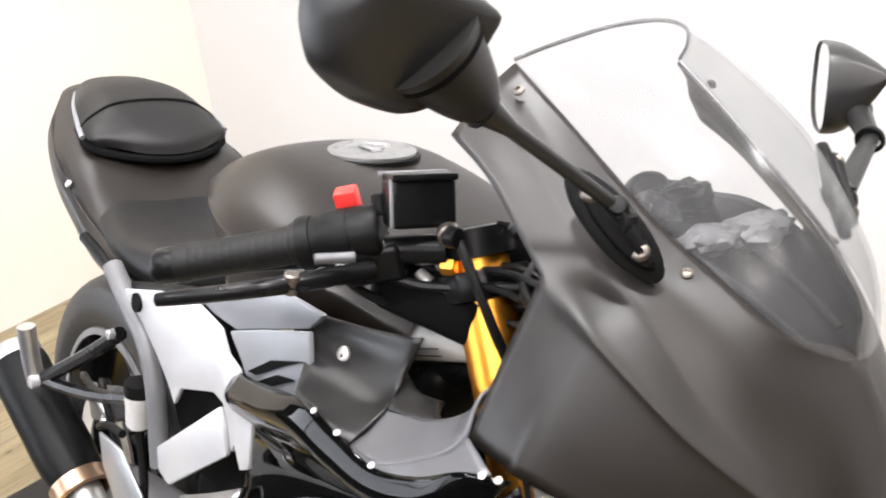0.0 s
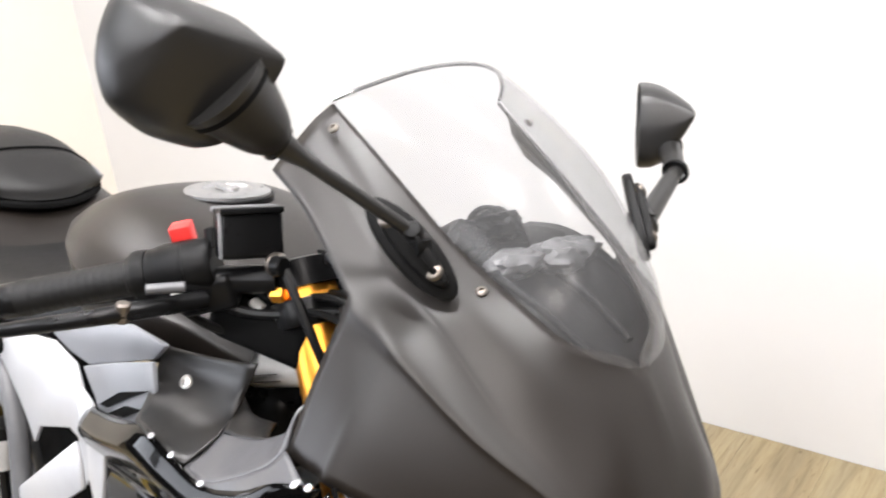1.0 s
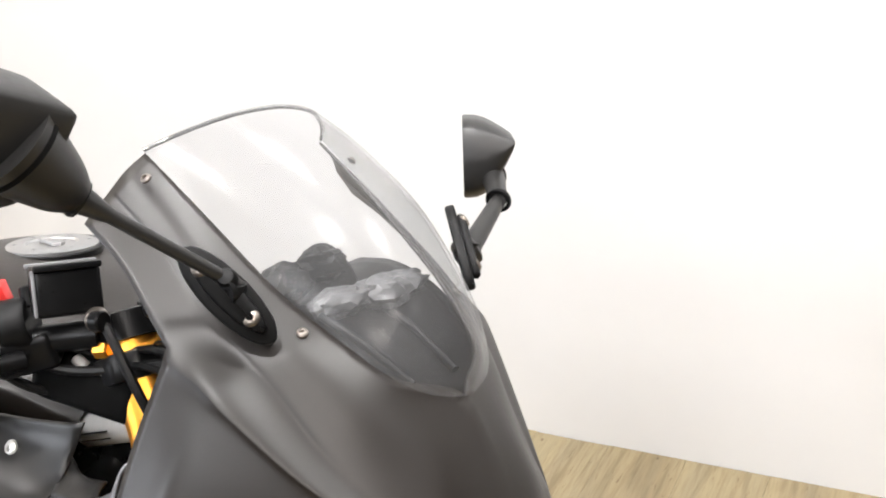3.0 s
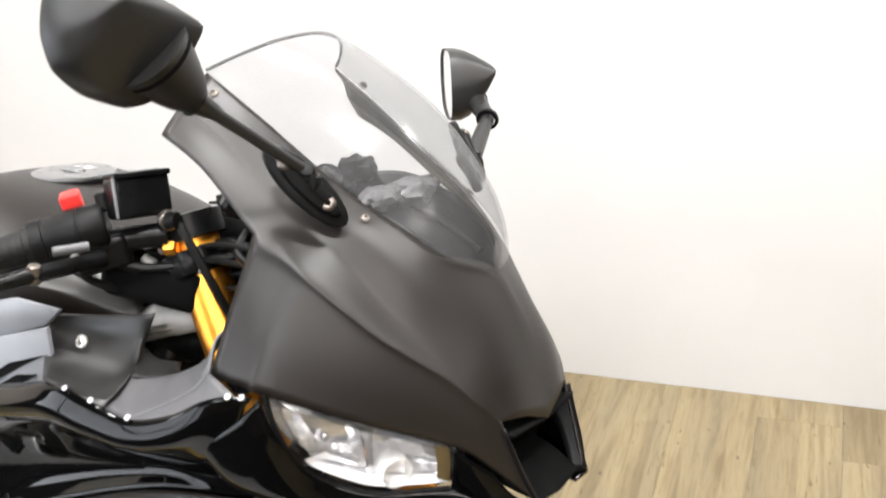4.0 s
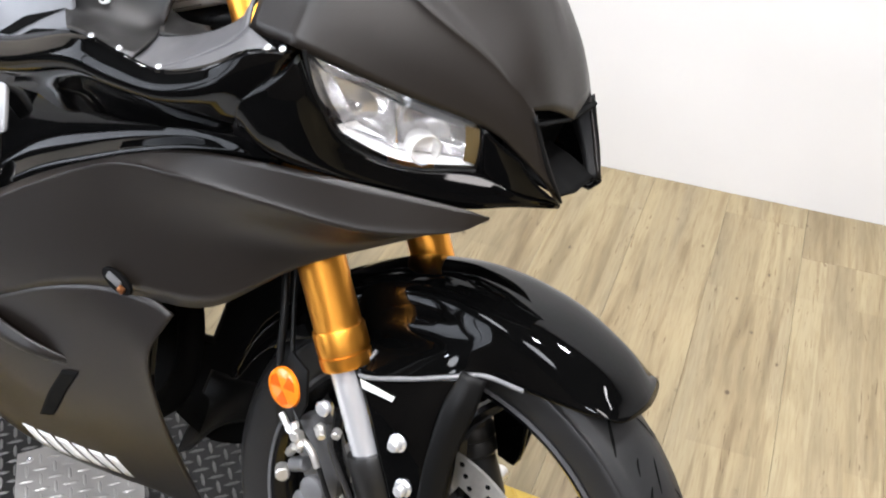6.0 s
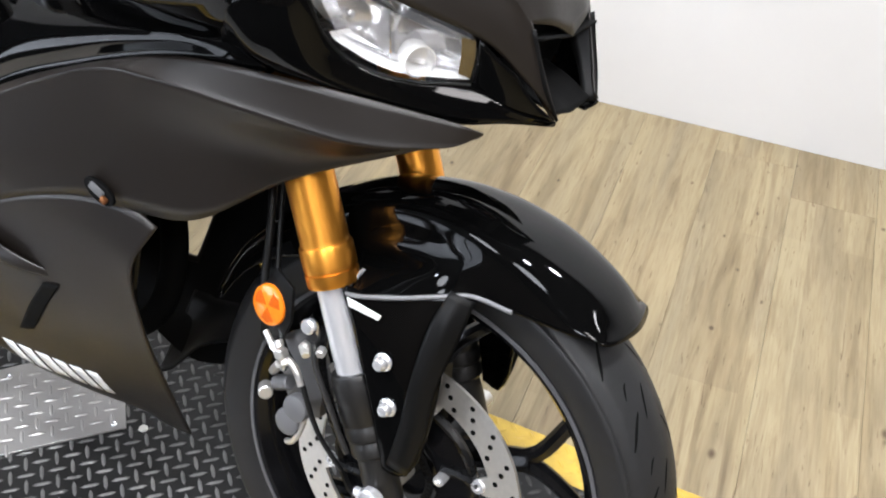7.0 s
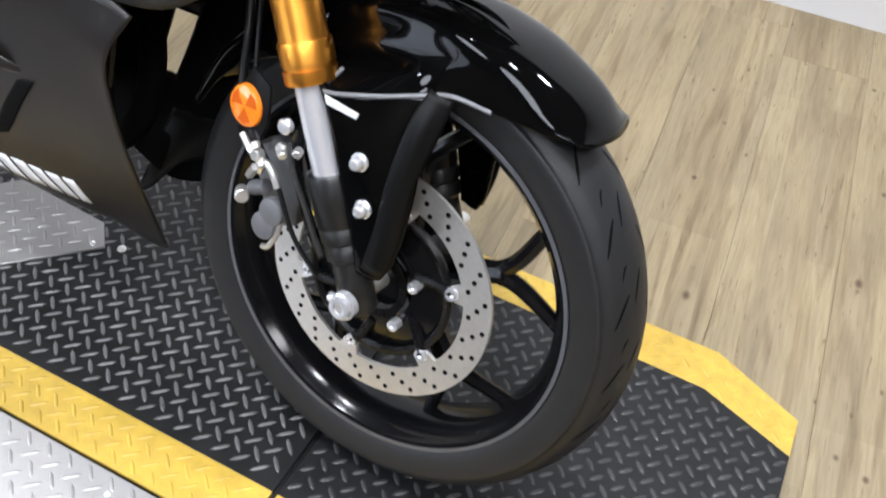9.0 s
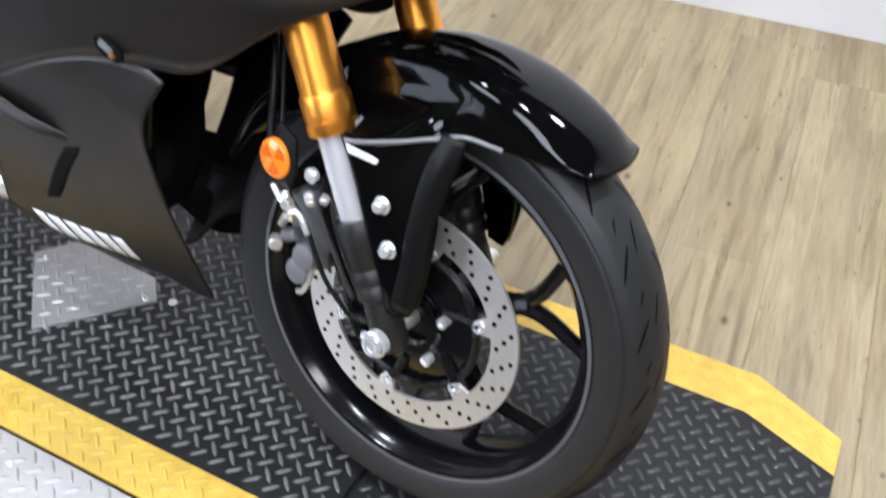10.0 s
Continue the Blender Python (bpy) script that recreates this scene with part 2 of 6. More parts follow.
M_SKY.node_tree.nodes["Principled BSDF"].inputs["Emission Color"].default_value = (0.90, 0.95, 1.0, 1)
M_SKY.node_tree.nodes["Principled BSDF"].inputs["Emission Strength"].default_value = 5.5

# ---- mesh helpers ----


def link(name, bm, material, parent=None, label="", smooth=True, solid=0.0, bevel=0.0, subsurf=0, sharp=38.0):
    me = bpy.data.meshes.new(name)
    bm.normal_update()
    bm.to_mesh(me)
    bm.free()
    me.materials.append(material)
    for p in me.polygons:
        p.use_smooth = smooth
    if smooth:
        me.set_sharp_from_angle(angle=radians(sharp))
    ob = new(name, me)
    ob.parent = parent
    if label:
        ob["label"] = label
    if subsurf:
        md = ob.modifiers.new("smooth", "SUBSURF")
        md.levels = md.render_levels = subsurf
    if solid:
        md = ob.modifiers.new("thick", "SOLIDIFY")
        md.thickness, md.offset = solid, -1.0
    if bevel:
        md = ob.modifiers.new("round", "BEVEL")
        md.width, md.segments, md.limit_method, md.angle_limit = bevel, 2, "ANGLE", radians(35)
    return ob


def part(name, bm, material, parent, label="", **kw):
    return link(name, bm, material, parent, label, **kw)


def spline(points, n):
    """Points on a smooth curve through the given ones, n to a stretch."""
    p = np.array(points, float)
    ext = np.concatenate([[2 * p[0] - p[1]], p, [2 * p[-1] - p[-2]]])
    out = []
    for i in range(len(p) - 1):
        a, b, c, d = ext[i:i + 4]
        for k in range(n):
            s = k / n
            out.append(0.5 * (2 * b + (c - a) * s + (2 * a - 5 * b + 4 * c - d) * s * s + (3 * b - a - 3 * c + d) * s ** 3))
    out.append(p[-1])
    return np.array(out)


def patch(rows, n=6, m=6, skip=None):
    """A smooth sheet through a grid of places; skip leaves cells out."""
    g = np.array([spline(r, m) for r in rows])
    g = np.array([spline(g[:, j], n) for j in range(g.shape[1])]).transpose(1, 0, 2)
    bm = bmesh.new()
    v = [[bm.verts.new(p) for p in r] for r in g]
    for i in range(len(v) - 1):
        for j in range(len(v[0]) - 1):
            if not (skip and skip(i / n, j / m)):
                bm.faces.new((v[i][j], v[i][j + 1], v[i + 1][j + 1], v[i + 1][j]))
    for loose in [q for q in bm.verts if not q.link_faces]:
        bm.verts.remove(loose)
    bmesh.ops.remove_doubles(bm, verts=bm.verts, dist=1e-5)
    return bm


def outward(bm):
    """Turn a sheet of the machine's right side so that its front looks away from the middle."""
    bm.normal_update()
    if sum(f.normal.y * f.calc_area() for f in bm.faces) > 0:
        bmesh.ops.reverse_faces(bm, faces=bm.faces)
    return bm


def outward_up(bm):
    """Turn a sheet so that its front looks up."""
    bm.normal_update()
    if sum(f.normal.z * f.calc_area() for f in bm.faces) < 0:
        bmesh.ops.reverse_faces(bm, faces=bm.faces)
    return bm


def flipped(bm):
    """The mirror image on the other side of the machine."""
    for v in bm.verts:
        v.co.y = -v.co.y
    bmesh.ops.reverse_faces(bm, faces=bm.faces)
    return bm


def frame_of(axis):
    a = Vector(axis).normalized()
    return a.to_track_quat("Z", "Y").to_matrix()


def lathe(profile, origin, axis, seg=32, close=False, wave=None):
    """A turned shape: profile of (radius, along the axis)."""
    bm = bmesh.new()
    f, o = frame_of(axis), Vector(origin)
    rings = []
    for r, a in profile:
        ring = []
        for i in range(seg):
            th = 2 * math.pi * i / seg
            rr = r + (wave(th, a) if wave else 0.0)
            ring.append(bm.verts.new(o + f @ Vector((rr * math.cos(th), rr * math.sin(th), a))))
        rings.append(ring)
    n = len(rings)
    for k in range(n if close else n - 1):
        a, b = rings[k], rings[(k + 1) % n]
        for i in range(seg):
            bm.faces.new((a[i], a[(i + 1) % seg], b[(i + 1) % seg], b[i]))
    if not close:
        if profile[0][0] > 1e-6:
            bm.faces.new(list(reversed(rings[0])))
        if profile[-1][0] > 1e-6:
            bm.faces.new(rings[-1])
    bmesh.ops.remove_doubles(bm, verts=bm.verts, dist=1e-6)
    bmesh.ops.recalc_face_normals(bm, faces=bm.faces)
    return bm


def rod(a, b, r, seg=16, r2=None, chamfer=0.0):
    """A round bar from a to b."""
    a, b = Vector(a), Vector(b)
    h = (b - a).length
    r2 = r if r2 is None else r2
    c = chamfer or min(0.0015, r * 0.2, h * 0.2)
    return lathe([(0, 0), (r - c, 0), (r, c), (r2, h - c), (r2 - c, h), (0, h)], a, b - a, seg)


def tube(points, r, seg=10, n=6):
    """A bent round bar or cable through places."""
    p = spline(points, n) if n > 1 else np.array(points, float)
    bm = bmesh.new()
    rings, side = [], None
    for i, c in enumerate(p):
        d = Vector(p[min(i + 1, len(p) - 1)] - p[max(i - 1, 0)]).normalized()
        if side is None:
            side = d.orthogonal().normalized()
        side = (side - d * side.dot(d)).normalized()
        up = d.cross(side)
        rr = r[0] + (r[1] - r[0]) * i / (len(p) - 1) if isinstance(r, tuple) else r
        rings.append([bm.verts.new(Vector(c) + rr * (math.cos(t) * side + math.sin(t) * up))
                      for t in (2 * math.pi * k / seg for k in range(seg))])
    for a, b in zip(rings, rings[1:]):
        for i in range(seg):
            bm.faces.new((a[i], a[(i + 1) % seg], b[(i + 1) % seg], b[i]))
    bm.faces.new(list(reversed(rings[0])))
    bm.faces.new(rings[-1])
    bmesh.ops.recalc_face_normals(bm, faces=bm.faces)
    return bm


def box(size, m=Matrix(), bevel=0.002, taper=1.0, seg=2):
    bm = bmesh.new()
    bmesh.ops.create_cube(bm, size=1.0)
    for v in bm.verts:
        k = taper if v.co.z > 0 else 1.0
        v.co = Vector((v.co.x * size[0] * k, v.co.y * size[1] * k, v.co.z * size[2]))
    if bevel:
        bmesh.ops.bevel(bm, geom=list(bm.edges), offset=bevel, segments=seg, affect="EDGES", profile=0.5)
    bmesh.ops.transform(bm, matrix=m, verts=bm.verts)
    return bm


def slab(outline, m, thick, bevel=0.0015):
    """A plate cut to an outline in its own x, y plane, with rounded edges."""
    bm = bmesh.new()
    v = [bm.verts.new((x, y, 0)) for x, y in outline]
    f = bm.faces.new(v)
    ex = bmesh.ops.extrude_face_region(bm, geom=[f])
    for e in ex["geom"]:
        if isinstance(e, bmesh.types.BMVert):
            e.co.z += thick
    bmesh.ops.recalc_face_normals(bm, faces=bm.faces)
    if bevel:
        bmesh.ops.bevel(bm, geom=list(bm.edges), offset=bevel, segments=2, affect="EDGES", profile=0.5)
    bmesh.ops.transform(bm, matrix=m, verts=bm.verts)
    return bm


def join(*bms):
    out = bmesh.new()
    for b in bms:
        me = bpy.data.meshes.new("tmp")
        b.to_mesh(me)
        b.free()
        out.from_mesh(me)
        bpy.data.meshes.remove(me)
    return out


def axes(origin, x, y):
    """A pose with its x and y along the given ways."""
    x = Vector(x).normalized()
    z = x.cross(Vector(y)).normalized()
    y = z.cross(x)
    m = Matrix((x, y, z)).transposed().to_4x4()
    m.translation = origin
    return m


def bolt(name, at, way, r, parent, material, head=0.004, socket=True, label=""):
    """A screw with a domed head and a hex socket."""
    prof = [(0, 0), (r, 0), (r, head * 0.55), (r * 0.8, head * 0.9), (r * 0.5, head)]
    if socket:
        prof += [(r * 0.42, head), (r * 0.4, head * 0.35), (0, head * 0.35)]
    else:
        prof += [(0, head * 1.05)]
    return part(name, lathe(prof, at, way, 14), material, parent, label)

# ---- room ----
FLOOR_TOP, PLATE, STAND = 0.0, 0.0235, 0.03
BACK, LEFT, RIGHT, FRONT = 1.503, -2.51, 3.4, -4.6
OPEN_LEFT, CORNER = -5.2, -0.1


def slab_box(x0, x1, y0, y1, z0, z1):
    bm = bmesh.new()
    bmesh.ops.create_cube(bm, size=1.0)
    for v in bm.verts:
        v.co = Vector(((x0 + x1) / 2 + v.co.x * (x1 - x0), (y0 + y1) / 2 + v.co.y * (y1 - y0), (z0 + z1) / 2 + v.co.z * (z1 - z0)))
    return bm


def structure(name, bm, material, label, category):
    ob = link(name, bm, material, None, label, smooth=False)
    ob.matrix_world = ROOM
    return tagged(ob, label, category, kind="structure")


floor = structure("floor", slab_box(OPEN_LEFT - 0.2, RIGHT + 0.2, FRONT - 0.2, BACK + 0.2, -0.2, -0.004), M_JOINT,
                  "light oak vinyl plank floor with dark knots", "floor")
structure("wall_north", slab_box(LEFT - 0.15, RIGHT + 0.15, BACK, BACK + 0.15, -0.004, CEIL), M_WALL, "plain white painted wall", "wall")
structure("wall_west", slab_box(LEFT - 0.15, LEFT, CORNER, BACK, -0.004, CEIL), M_CREAM, "plain cream painted wall", "wall")
# added walls out of view, kept dark so the bike's reflections stay black
structure("wall_return", slab_box(OPEN_LEFT, LEFT - 0.15, CORNER, CORNER + 0.15, -0.004, CEIL), M_FAR, "plain unseen wall, dark to keep reflections low", "wall")
structure("wall_east", slab_box(RIGHT, RIGHT + 0.15, FRONT, BACK, -0.004, CEIL), M_FAR, "plain unseen wall, dark to keep reflections low", "wall")
# unseen windows added on both sides of the south-west corner as fill light
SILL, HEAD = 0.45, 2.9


def windowed_wall(name, number, flat, lo, a, b, hi, material, label):
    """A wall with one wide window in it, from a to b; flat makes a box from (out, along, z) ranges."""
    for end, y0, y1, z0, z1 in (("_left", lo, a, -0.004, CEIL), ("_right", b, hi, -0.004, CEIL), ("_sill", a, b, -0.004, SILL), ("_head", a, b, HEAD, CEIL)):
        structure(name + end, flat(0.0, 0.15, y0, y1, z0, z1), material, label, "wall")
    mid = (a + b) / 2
    window = structure("window_%d" % number, flat(0.04, 0.11, a, b, SILL, SILL + 0.05), M_SILVER, "unseen window added to light the cowl's flank", "window")
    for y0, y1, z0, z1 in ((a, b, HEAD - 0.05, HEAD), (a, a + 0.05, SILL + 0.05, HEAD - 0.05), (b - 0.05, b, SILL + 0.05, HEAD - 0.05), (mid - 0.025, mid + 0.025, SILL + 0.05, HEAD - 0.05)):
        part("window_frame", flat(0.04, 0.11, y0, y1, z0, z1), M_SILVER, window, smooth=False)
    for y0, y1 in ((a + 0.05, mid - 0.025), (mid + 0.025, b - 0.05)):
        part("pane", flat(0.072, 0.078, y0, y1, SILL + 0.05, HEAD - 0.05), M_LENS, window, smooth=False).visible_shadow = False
    structure("backdrop", flat(0.60, 0.62, a - 0.3, b + 0.3, -0.1, CEIL + 0.1), M_SKY, "glowing sheet behind the added window", "backdrop")


windowed_wall("wall_far_west", 1, lambda o0, o1, y0, y1, z0, z1: slab_box(OPEN_LEFT - o1, OPEN_LEFT - o0, y0, y1, z0, z1),
          FRONT, FRONT + 0.12, -0.9, CORNER + 0.15, M_FAR, "plain unseen wall, dark to keep reflections low")
windowed_wall("wall_south", 2, lambda o0, o1, x0, x1, z0, z1: slab_box(x0, x1, FRONT - o1, FRONT - o0, z0, z1),
          OPEN_LEFT - 0.15, OPEN_LEFT + 0.12, -3.2, RIGHT + 0.15, M_TAN, "plain unseen wall, brown to tint reflections")
# unseen ceiling, dark to cut the bounced light
structure("ceiling", slab_box(OPEN_LEFT - 0.15, RIGHT + 0.15, FRONT - 0.15, BACK + 0.15, CEIL, CEIL + 0.12), M_CEIL, "plain unseen ceiling, dark to raise contrast", "ceiling")

lamp_made = None
for lx, ly, power, tone in LAMPS:
    at = ROOM @ pose(lx, ly, CEIL)
    if lamp_made is None:
        lamp_made = tagged(new("ceiling_lamp"), "round white recessed ceiling lamp", "lamp", "ceiling lamps")
        part("trim_ring", lathe([(0.112, 0), (0.135, 0), (0.138, -0.008), (0.13, -0.014), (0.114, -0.012)], (0, 0, 0), (0, 0, 1), 32, close=True), M_SILVER, lamp_made)
        part("diffuser", lathe([(0, -0.004), (0.112, -0.004), (0.112, -0.001), (0, -0.001)], (0, 0, 0), (0, 0, 1), 32), M_LAMP, lamp_made)
        lamp_made.matrix_world = at
    else:
        copy_thing(lamp_made, at)
# discs for the added fill lamps
fill_made = None
for lx, ly, power, tone in FILL_PANELS:
    at = ROOM @ pose(lx, ly, CEIL)
    if fill_made is None:
        fill_made = tagged(new("ceiling_panel"), "large round fill lamp added to light the cowl", "lamp", "ceiling panel lamps")
        part("trim_ring", lathe([(0.46, 0), (0.49, 0), (0.493, -0.008), (0.485, -0.016), (0.46, -0.014)], (0, 0, 0), (0, 0, 1), 48, close=True), M_SILVER, fill_made)
        part("diffuser", lathe([(0, -0.004), (0.46, -0.004), (0.46, -0.001), (0, -0.001)], (0, 0, 0), (0, 0, 1), 48), M_LAMP, fill_made)
        fill_made.matrix_world = at
    else:
        copy_thing(fill_made, at)

# planks, running away from the white wall
PW, PL = 0.182, 1.22


def plank_mesh(length):
    bm = box((PW - 0.0004, length - 0.0004, 0.006), pose(0, 0, -0.003), 0.0005, seg=1)
    me = bpy.data.meshes.new("plank")
    bm.to_mesh(me)
    bm.free()
    me.materials.append(M_WOOD)
    return me


# dark floor area added out of view to keep the belly fairing dark
DARKFLOOR_Y, DARKFLOOR_X = -0.45, LEFT + 15 * PW
structure("floor_south", slab_box(OPEN_LEFT, DARKFLOOR_X, FRONT, DARKFLOOR_Y, -0.004, 0.003), M_DARKFLOOR, "unseen dark floor added to darken the belly's reflection", "floor")
PLANK = plank_mesh(PL)
shorts = {}
offs = random.Random(4)
nx = int((RIGHT - LEFT) / PW) + 1
for i in [*range(nx), *range(-14, 0)]:
    x = LEFT + (i + 0.5) * PW
    y = (BACK if i >= 0 else CORNER) - 0.002 + offs.random() * PL
    end = DARKFLOOR_Y if x < DARKFLOOR_X else FRONT
    while y > end + 0.01:
        top, low = min(y, (BACK if i >= 0 else CORNER) - 0.002), max(y - PL, end + 0.002)
        cut = round(top - low, 2)
        if cut > 0.02:
            if cut < PL - 0.02:
                shorts.setdefault(cut, plank_mesh(cut))
                me = shorts[cut]
            else:
                me = PLANK
            ob = new("plank", me)
            ob.parent = floor
            ob.location = (x, (top + low) / 2, 0)
        y -= PL

# ---- lift platform ----
LIFT = pose(0, 0, PLATE, 0, 0, 4.4)
lift = tagged(new("lift_platform"), "low black tread-plate motorcycle lift with yellow painted edges", "lift")
lift.matrix_world = LIFT
T0 = 0.006
NEAR_IN, NEAR_OUT, FAR_IN, FAR_OUT = -0.128, -0.204, 0.335, 0.405
SEAM = -0.054
FRONT_X = 0.532


def plate_part(name, outline, material, label="", top=0.0, thick=T0, parent=lift):
    return part(name, slab(outline, pose(0, 0, top - thick), thick, 0.0008), material, parent, label, smooth=False)


MID = (NEAR_IN + FAR_IN) / 2
part("base", slab([(-1.75, NEAR_OUT + 0.004), (FRONT_X - 0.15, NEAR_OUT + 0.004), (FRONT_X - 0.006, NEAR_OUT + 0.064), (FRONT_X - 0.006, FAR_OUT - 0.064),
                   (FRONT_X - 0.15, FAR_OUT - 0.004), (-1.75, FAR_OUT - 0.004)], pose(0, 0, -PLATE + 0.001), PLATE - T0 - 0.0015, 0.001), M_PLASTIC, lift)
plate_part("main_plate", [(-1.75, NEAR_IN), (SEAM - 0.004, NEAR_IN), (SEAM - 0.004, FAR_IN), (-1.75, FAR_IN)], M_DPBLACK, "black tread plate")
plate_part("front_plate", [(SEAM + 0.004, NEAR_IN), (0.388, NEAR_IN), (0.529, NEAR_IN + 0.052), (0.536, MID), (0.529, 0.283), (0.388, FAR_IN), (SEAM + 0.004, FAR_IN)],
           M_DPDARK, "dull black tread plate")
plate_part("edge_strip", [(-1.75, NEAR_OUT), (SEAM - 0.004, NEAR_OUT), (SEAM - 0.004, NEAR_IN), (-1.75, NEAR_IN)], M_DPYELLOW, "yellow painted edge")
plate_part("edge_strip", [(SEAM + 0.004, NEAR_OUT), (0.388, NEAR_OUT), (0.526, NEAR_OUT + 0.056), (0.529, NEAR_IN + 0.052), (0.388, NEAR_IN), (SEAM + 0.004, NEAR_IN)], M_DPYELLOW, "yellow painted edge")
plate_part("edge_strip", [(-1.75, FAR_IN), (SEAM - 0.004, FAR_IN), (SEAM - 0.004, FAR_OUT), (-1.75, FAR_OUT)], M_DPYELLOW, "yellow painted edge")
plate_part("edge_strip", [(SEAM + 0.004, FAR_IN), (0.388, FAR_IN), (0.529, 0.283), (0.526, 0.351), (0.388, 0.414), (SEAM + 0.004, FAR_OUT)], M_DPYELLOW, "yellow painted edge")


def inside(p, poly):
    x, y = p
    hit = False
    for (x0, y0), (x1, y1) in zip(poly, poly[1:] + poly[:1]):
        if (y0 > y) != (y1 > y) and x < (x1 - x0) * (y - y0) / (y1 - y0) + x0:
            hit = not hit
    return hit


def treads(name, poly, material, parent, top=0.0, step=0.0219, size=(0.0150, 0.0029, 0.0024), turn=math.pi / 4, margin=0.006):
    """Raised lozenges in two alternating directions, as rolled into tread plate."""
    verts, faces = [], []
    xs, ys = [p[0] for p in poly], [p[1] for p in poly]
    a, w, h = size
    c, s = math.cos(turn), math.sin(turn)
    x0, x1, y0, y1 = min(xs), max(xs), min(ys), max(ys)
    span = max(x1 - x0, y1 - y0) * 1.5
    k = int(span / step) + 1
    mx, my = (x0 + x1) / 2, (y0 + y1) / 2
    mx, my = round(mx / step) * step, round(my / step) * step
    for i in range(-k, k + 1):
        for j in range(-k, k + 1):
            px, py = mx + (i * c - j * s) * step, my + (i * s + j * c) * step
            if not (inside((px - margin, py), poly) and inside((px + margin, py), poly) and inside((px, py - margin), poly) and inside((px, py + margin), poly)):
                continue
            th = turn + radians(90 if (i + j) % 2 else 0) 
            ux, uy = math.cos(th), math.sin(th)
            n = len(verts)
            for u, v, z in ((-1, 0, 0), (-0.5, -1, 0), (0.5, -1, 0), (1, 0, 0), (0.5, 1, 0), (-0.5, 1, 0),
                            (-0.62, 0, 0.8), (-0.3, -0.4, 1), (0.3, -0.4, 1), (0.62, 0, 0.8), (0.3, 0.4, 1), (-0.3, 0.4, 1)):
                verts.append((px + u * a * ux - v * w * uy, py + u * a * uy + v * w * ux, top - 0.0002 + z * h))
            for q in range(6):
                r = (q + 1) % 6
                faces.append((n + q, n + r, n + 6 + r, n + 6 + q))
            faces.append(tuple(n + 6 + q for q in range(6)))
    me = bpy.data.meshes.new(name)
    me.from_pydata(verts, [], faces)
    me.materials.append(material)
    for p in me.polygons:
        p.use_smooth = True
    ob = new(name, me)
    ob.parent = parent
    return tagged(ob, kind="stuff")


treads("treads", [(-1.0, NEAR_IN), (SEAM - 0.004, NEAR_IN), (SEAM - 0.004, FAR_IN), (-1.0, FAR_IN)], M_DPWORN, lift)
treads("treads", [(SEAM + 0.004, NEAR_IN), (0.388, NEAR_IN), (0.529, NEAR_IN + 0.052), (0.536, MID), (0.529, 0.283), (0.388, FAR_IN), (SEAM + 0.004, FAR_IN)],
       M_DPDULL, lift, size=(0.0125, 0.0034, 0.0021))
treads("treads", [(-1.0, NEAR_OUT), (SEAM - 0.004, NEAR_OUT), (SEAM - 0.004, NEAR_IN), (-1.0, NEAR_IN)], M_DPYELLOW, lift)
treads("treads", [(SEAM + 0.004, NEAR_OUT), (0.388, NEAR_OUT), (0.526, NEAR_OUT + 0.056), (0.529, NEAR_IN + 0.052), (0.388, NEAR_IN), (SEAM + 0.004, NEAR_IN)], M_DPYELLOW, lift, size=(0.0125, 0.0034, 0.0021))
treads("treads", [(-1.0, FAR_IN), (SEAM - 0.004, FAR_IN), (SEAM - 0.004, FAR_OUT), (-1.0, FAR_OUT)], M_DPYELLOW, lift)
treads("treads", [(SEAM + 0.004, FAR_IN), (0.388, FAR_IN), (0.529, 0.283), (0.526, 0.351), (0.388, 0.414), (SEAM + 0.004, FAR_OUT)], M_DPYELLOW, lift, size=(0.0125, 0.0034, 0.0021))

# bare tread-plate wing beside the near edge, and the plate under the belly
wing = tagged(new("side_wing_plate"), "bare silver tread-plate side wing bolted beside the lift", "metal plate")
wing.matrix_world = LIFT
WING = [(-1.75, -0.62), (-0.37, -0.62), (-0.145, NEAR_OUT - 0.004), (-1.75, NEAR_OUT - 0.004)]
part("sheet", slab(WING, pose(0, 0, -0.030), 0.027, 0.001), M_DPSILVER, wing, smooth=False)
treads("treads", WING, M_DPSILVER, wing, top=-0.003, step=0.024)
for x, y in ((-0.50, -0.245), (-0.235, -0.235)):
    bolt("screw", (x, y, -0.003), (0, 0, 1), 0.005, wing, M_STEEL, 0.003)
deck = tagged(new("centre_plate"), "small bare silver tread plate screwed onto the black deck", "metal plate")
deck.matrix_world = pose(0, 0, PLATE + 0.0005)
DECK = [(-0.648, -0.096), (-0.526, 0.056), (-0.565, 0.094), (-0.739, 0.089), (-0.782, 0.028)]
part("sheet", slab(DECK, Matrix(), 0.004, 0.001), M_DPSILVER, deck, smooth=False)
treads("treads", DECK, M_DPSILVER, deck, top=0.004, step=0.022, turn=radians(49.4))
bolt("screw", (-0.545, 0.050, 0.004), (0, 0, 1), 0.005, deck, M_CHROME, 0.003)
bolt("screw", (-0.755, 0.030, 0.004), (0, 0, 1), 0.005, deck, M_CHROME, 0.003)
bolt("rivet", (-0.503, 0.069, 0.002), (0, 0, 1), 0.007, lift, M_STEEL, 0.003, False).matrix_world = pose(0, 0, PLATE)

# ---- motorcycle: x ahead, y to its left, z up, standing on its side stand ----
bike = tagged(new("motorcycle"), "matt black sports motorcycle with gold forks leaning on its stand", "motorcycle")
bike.matrix_world = pose(0, 0, STAND, -LEAN, 0, 0)
RAKE = radians(25.3)
STEER_AXIS = Vector((-math.sin(radians(25)), 0, math.cos(radians(25))))
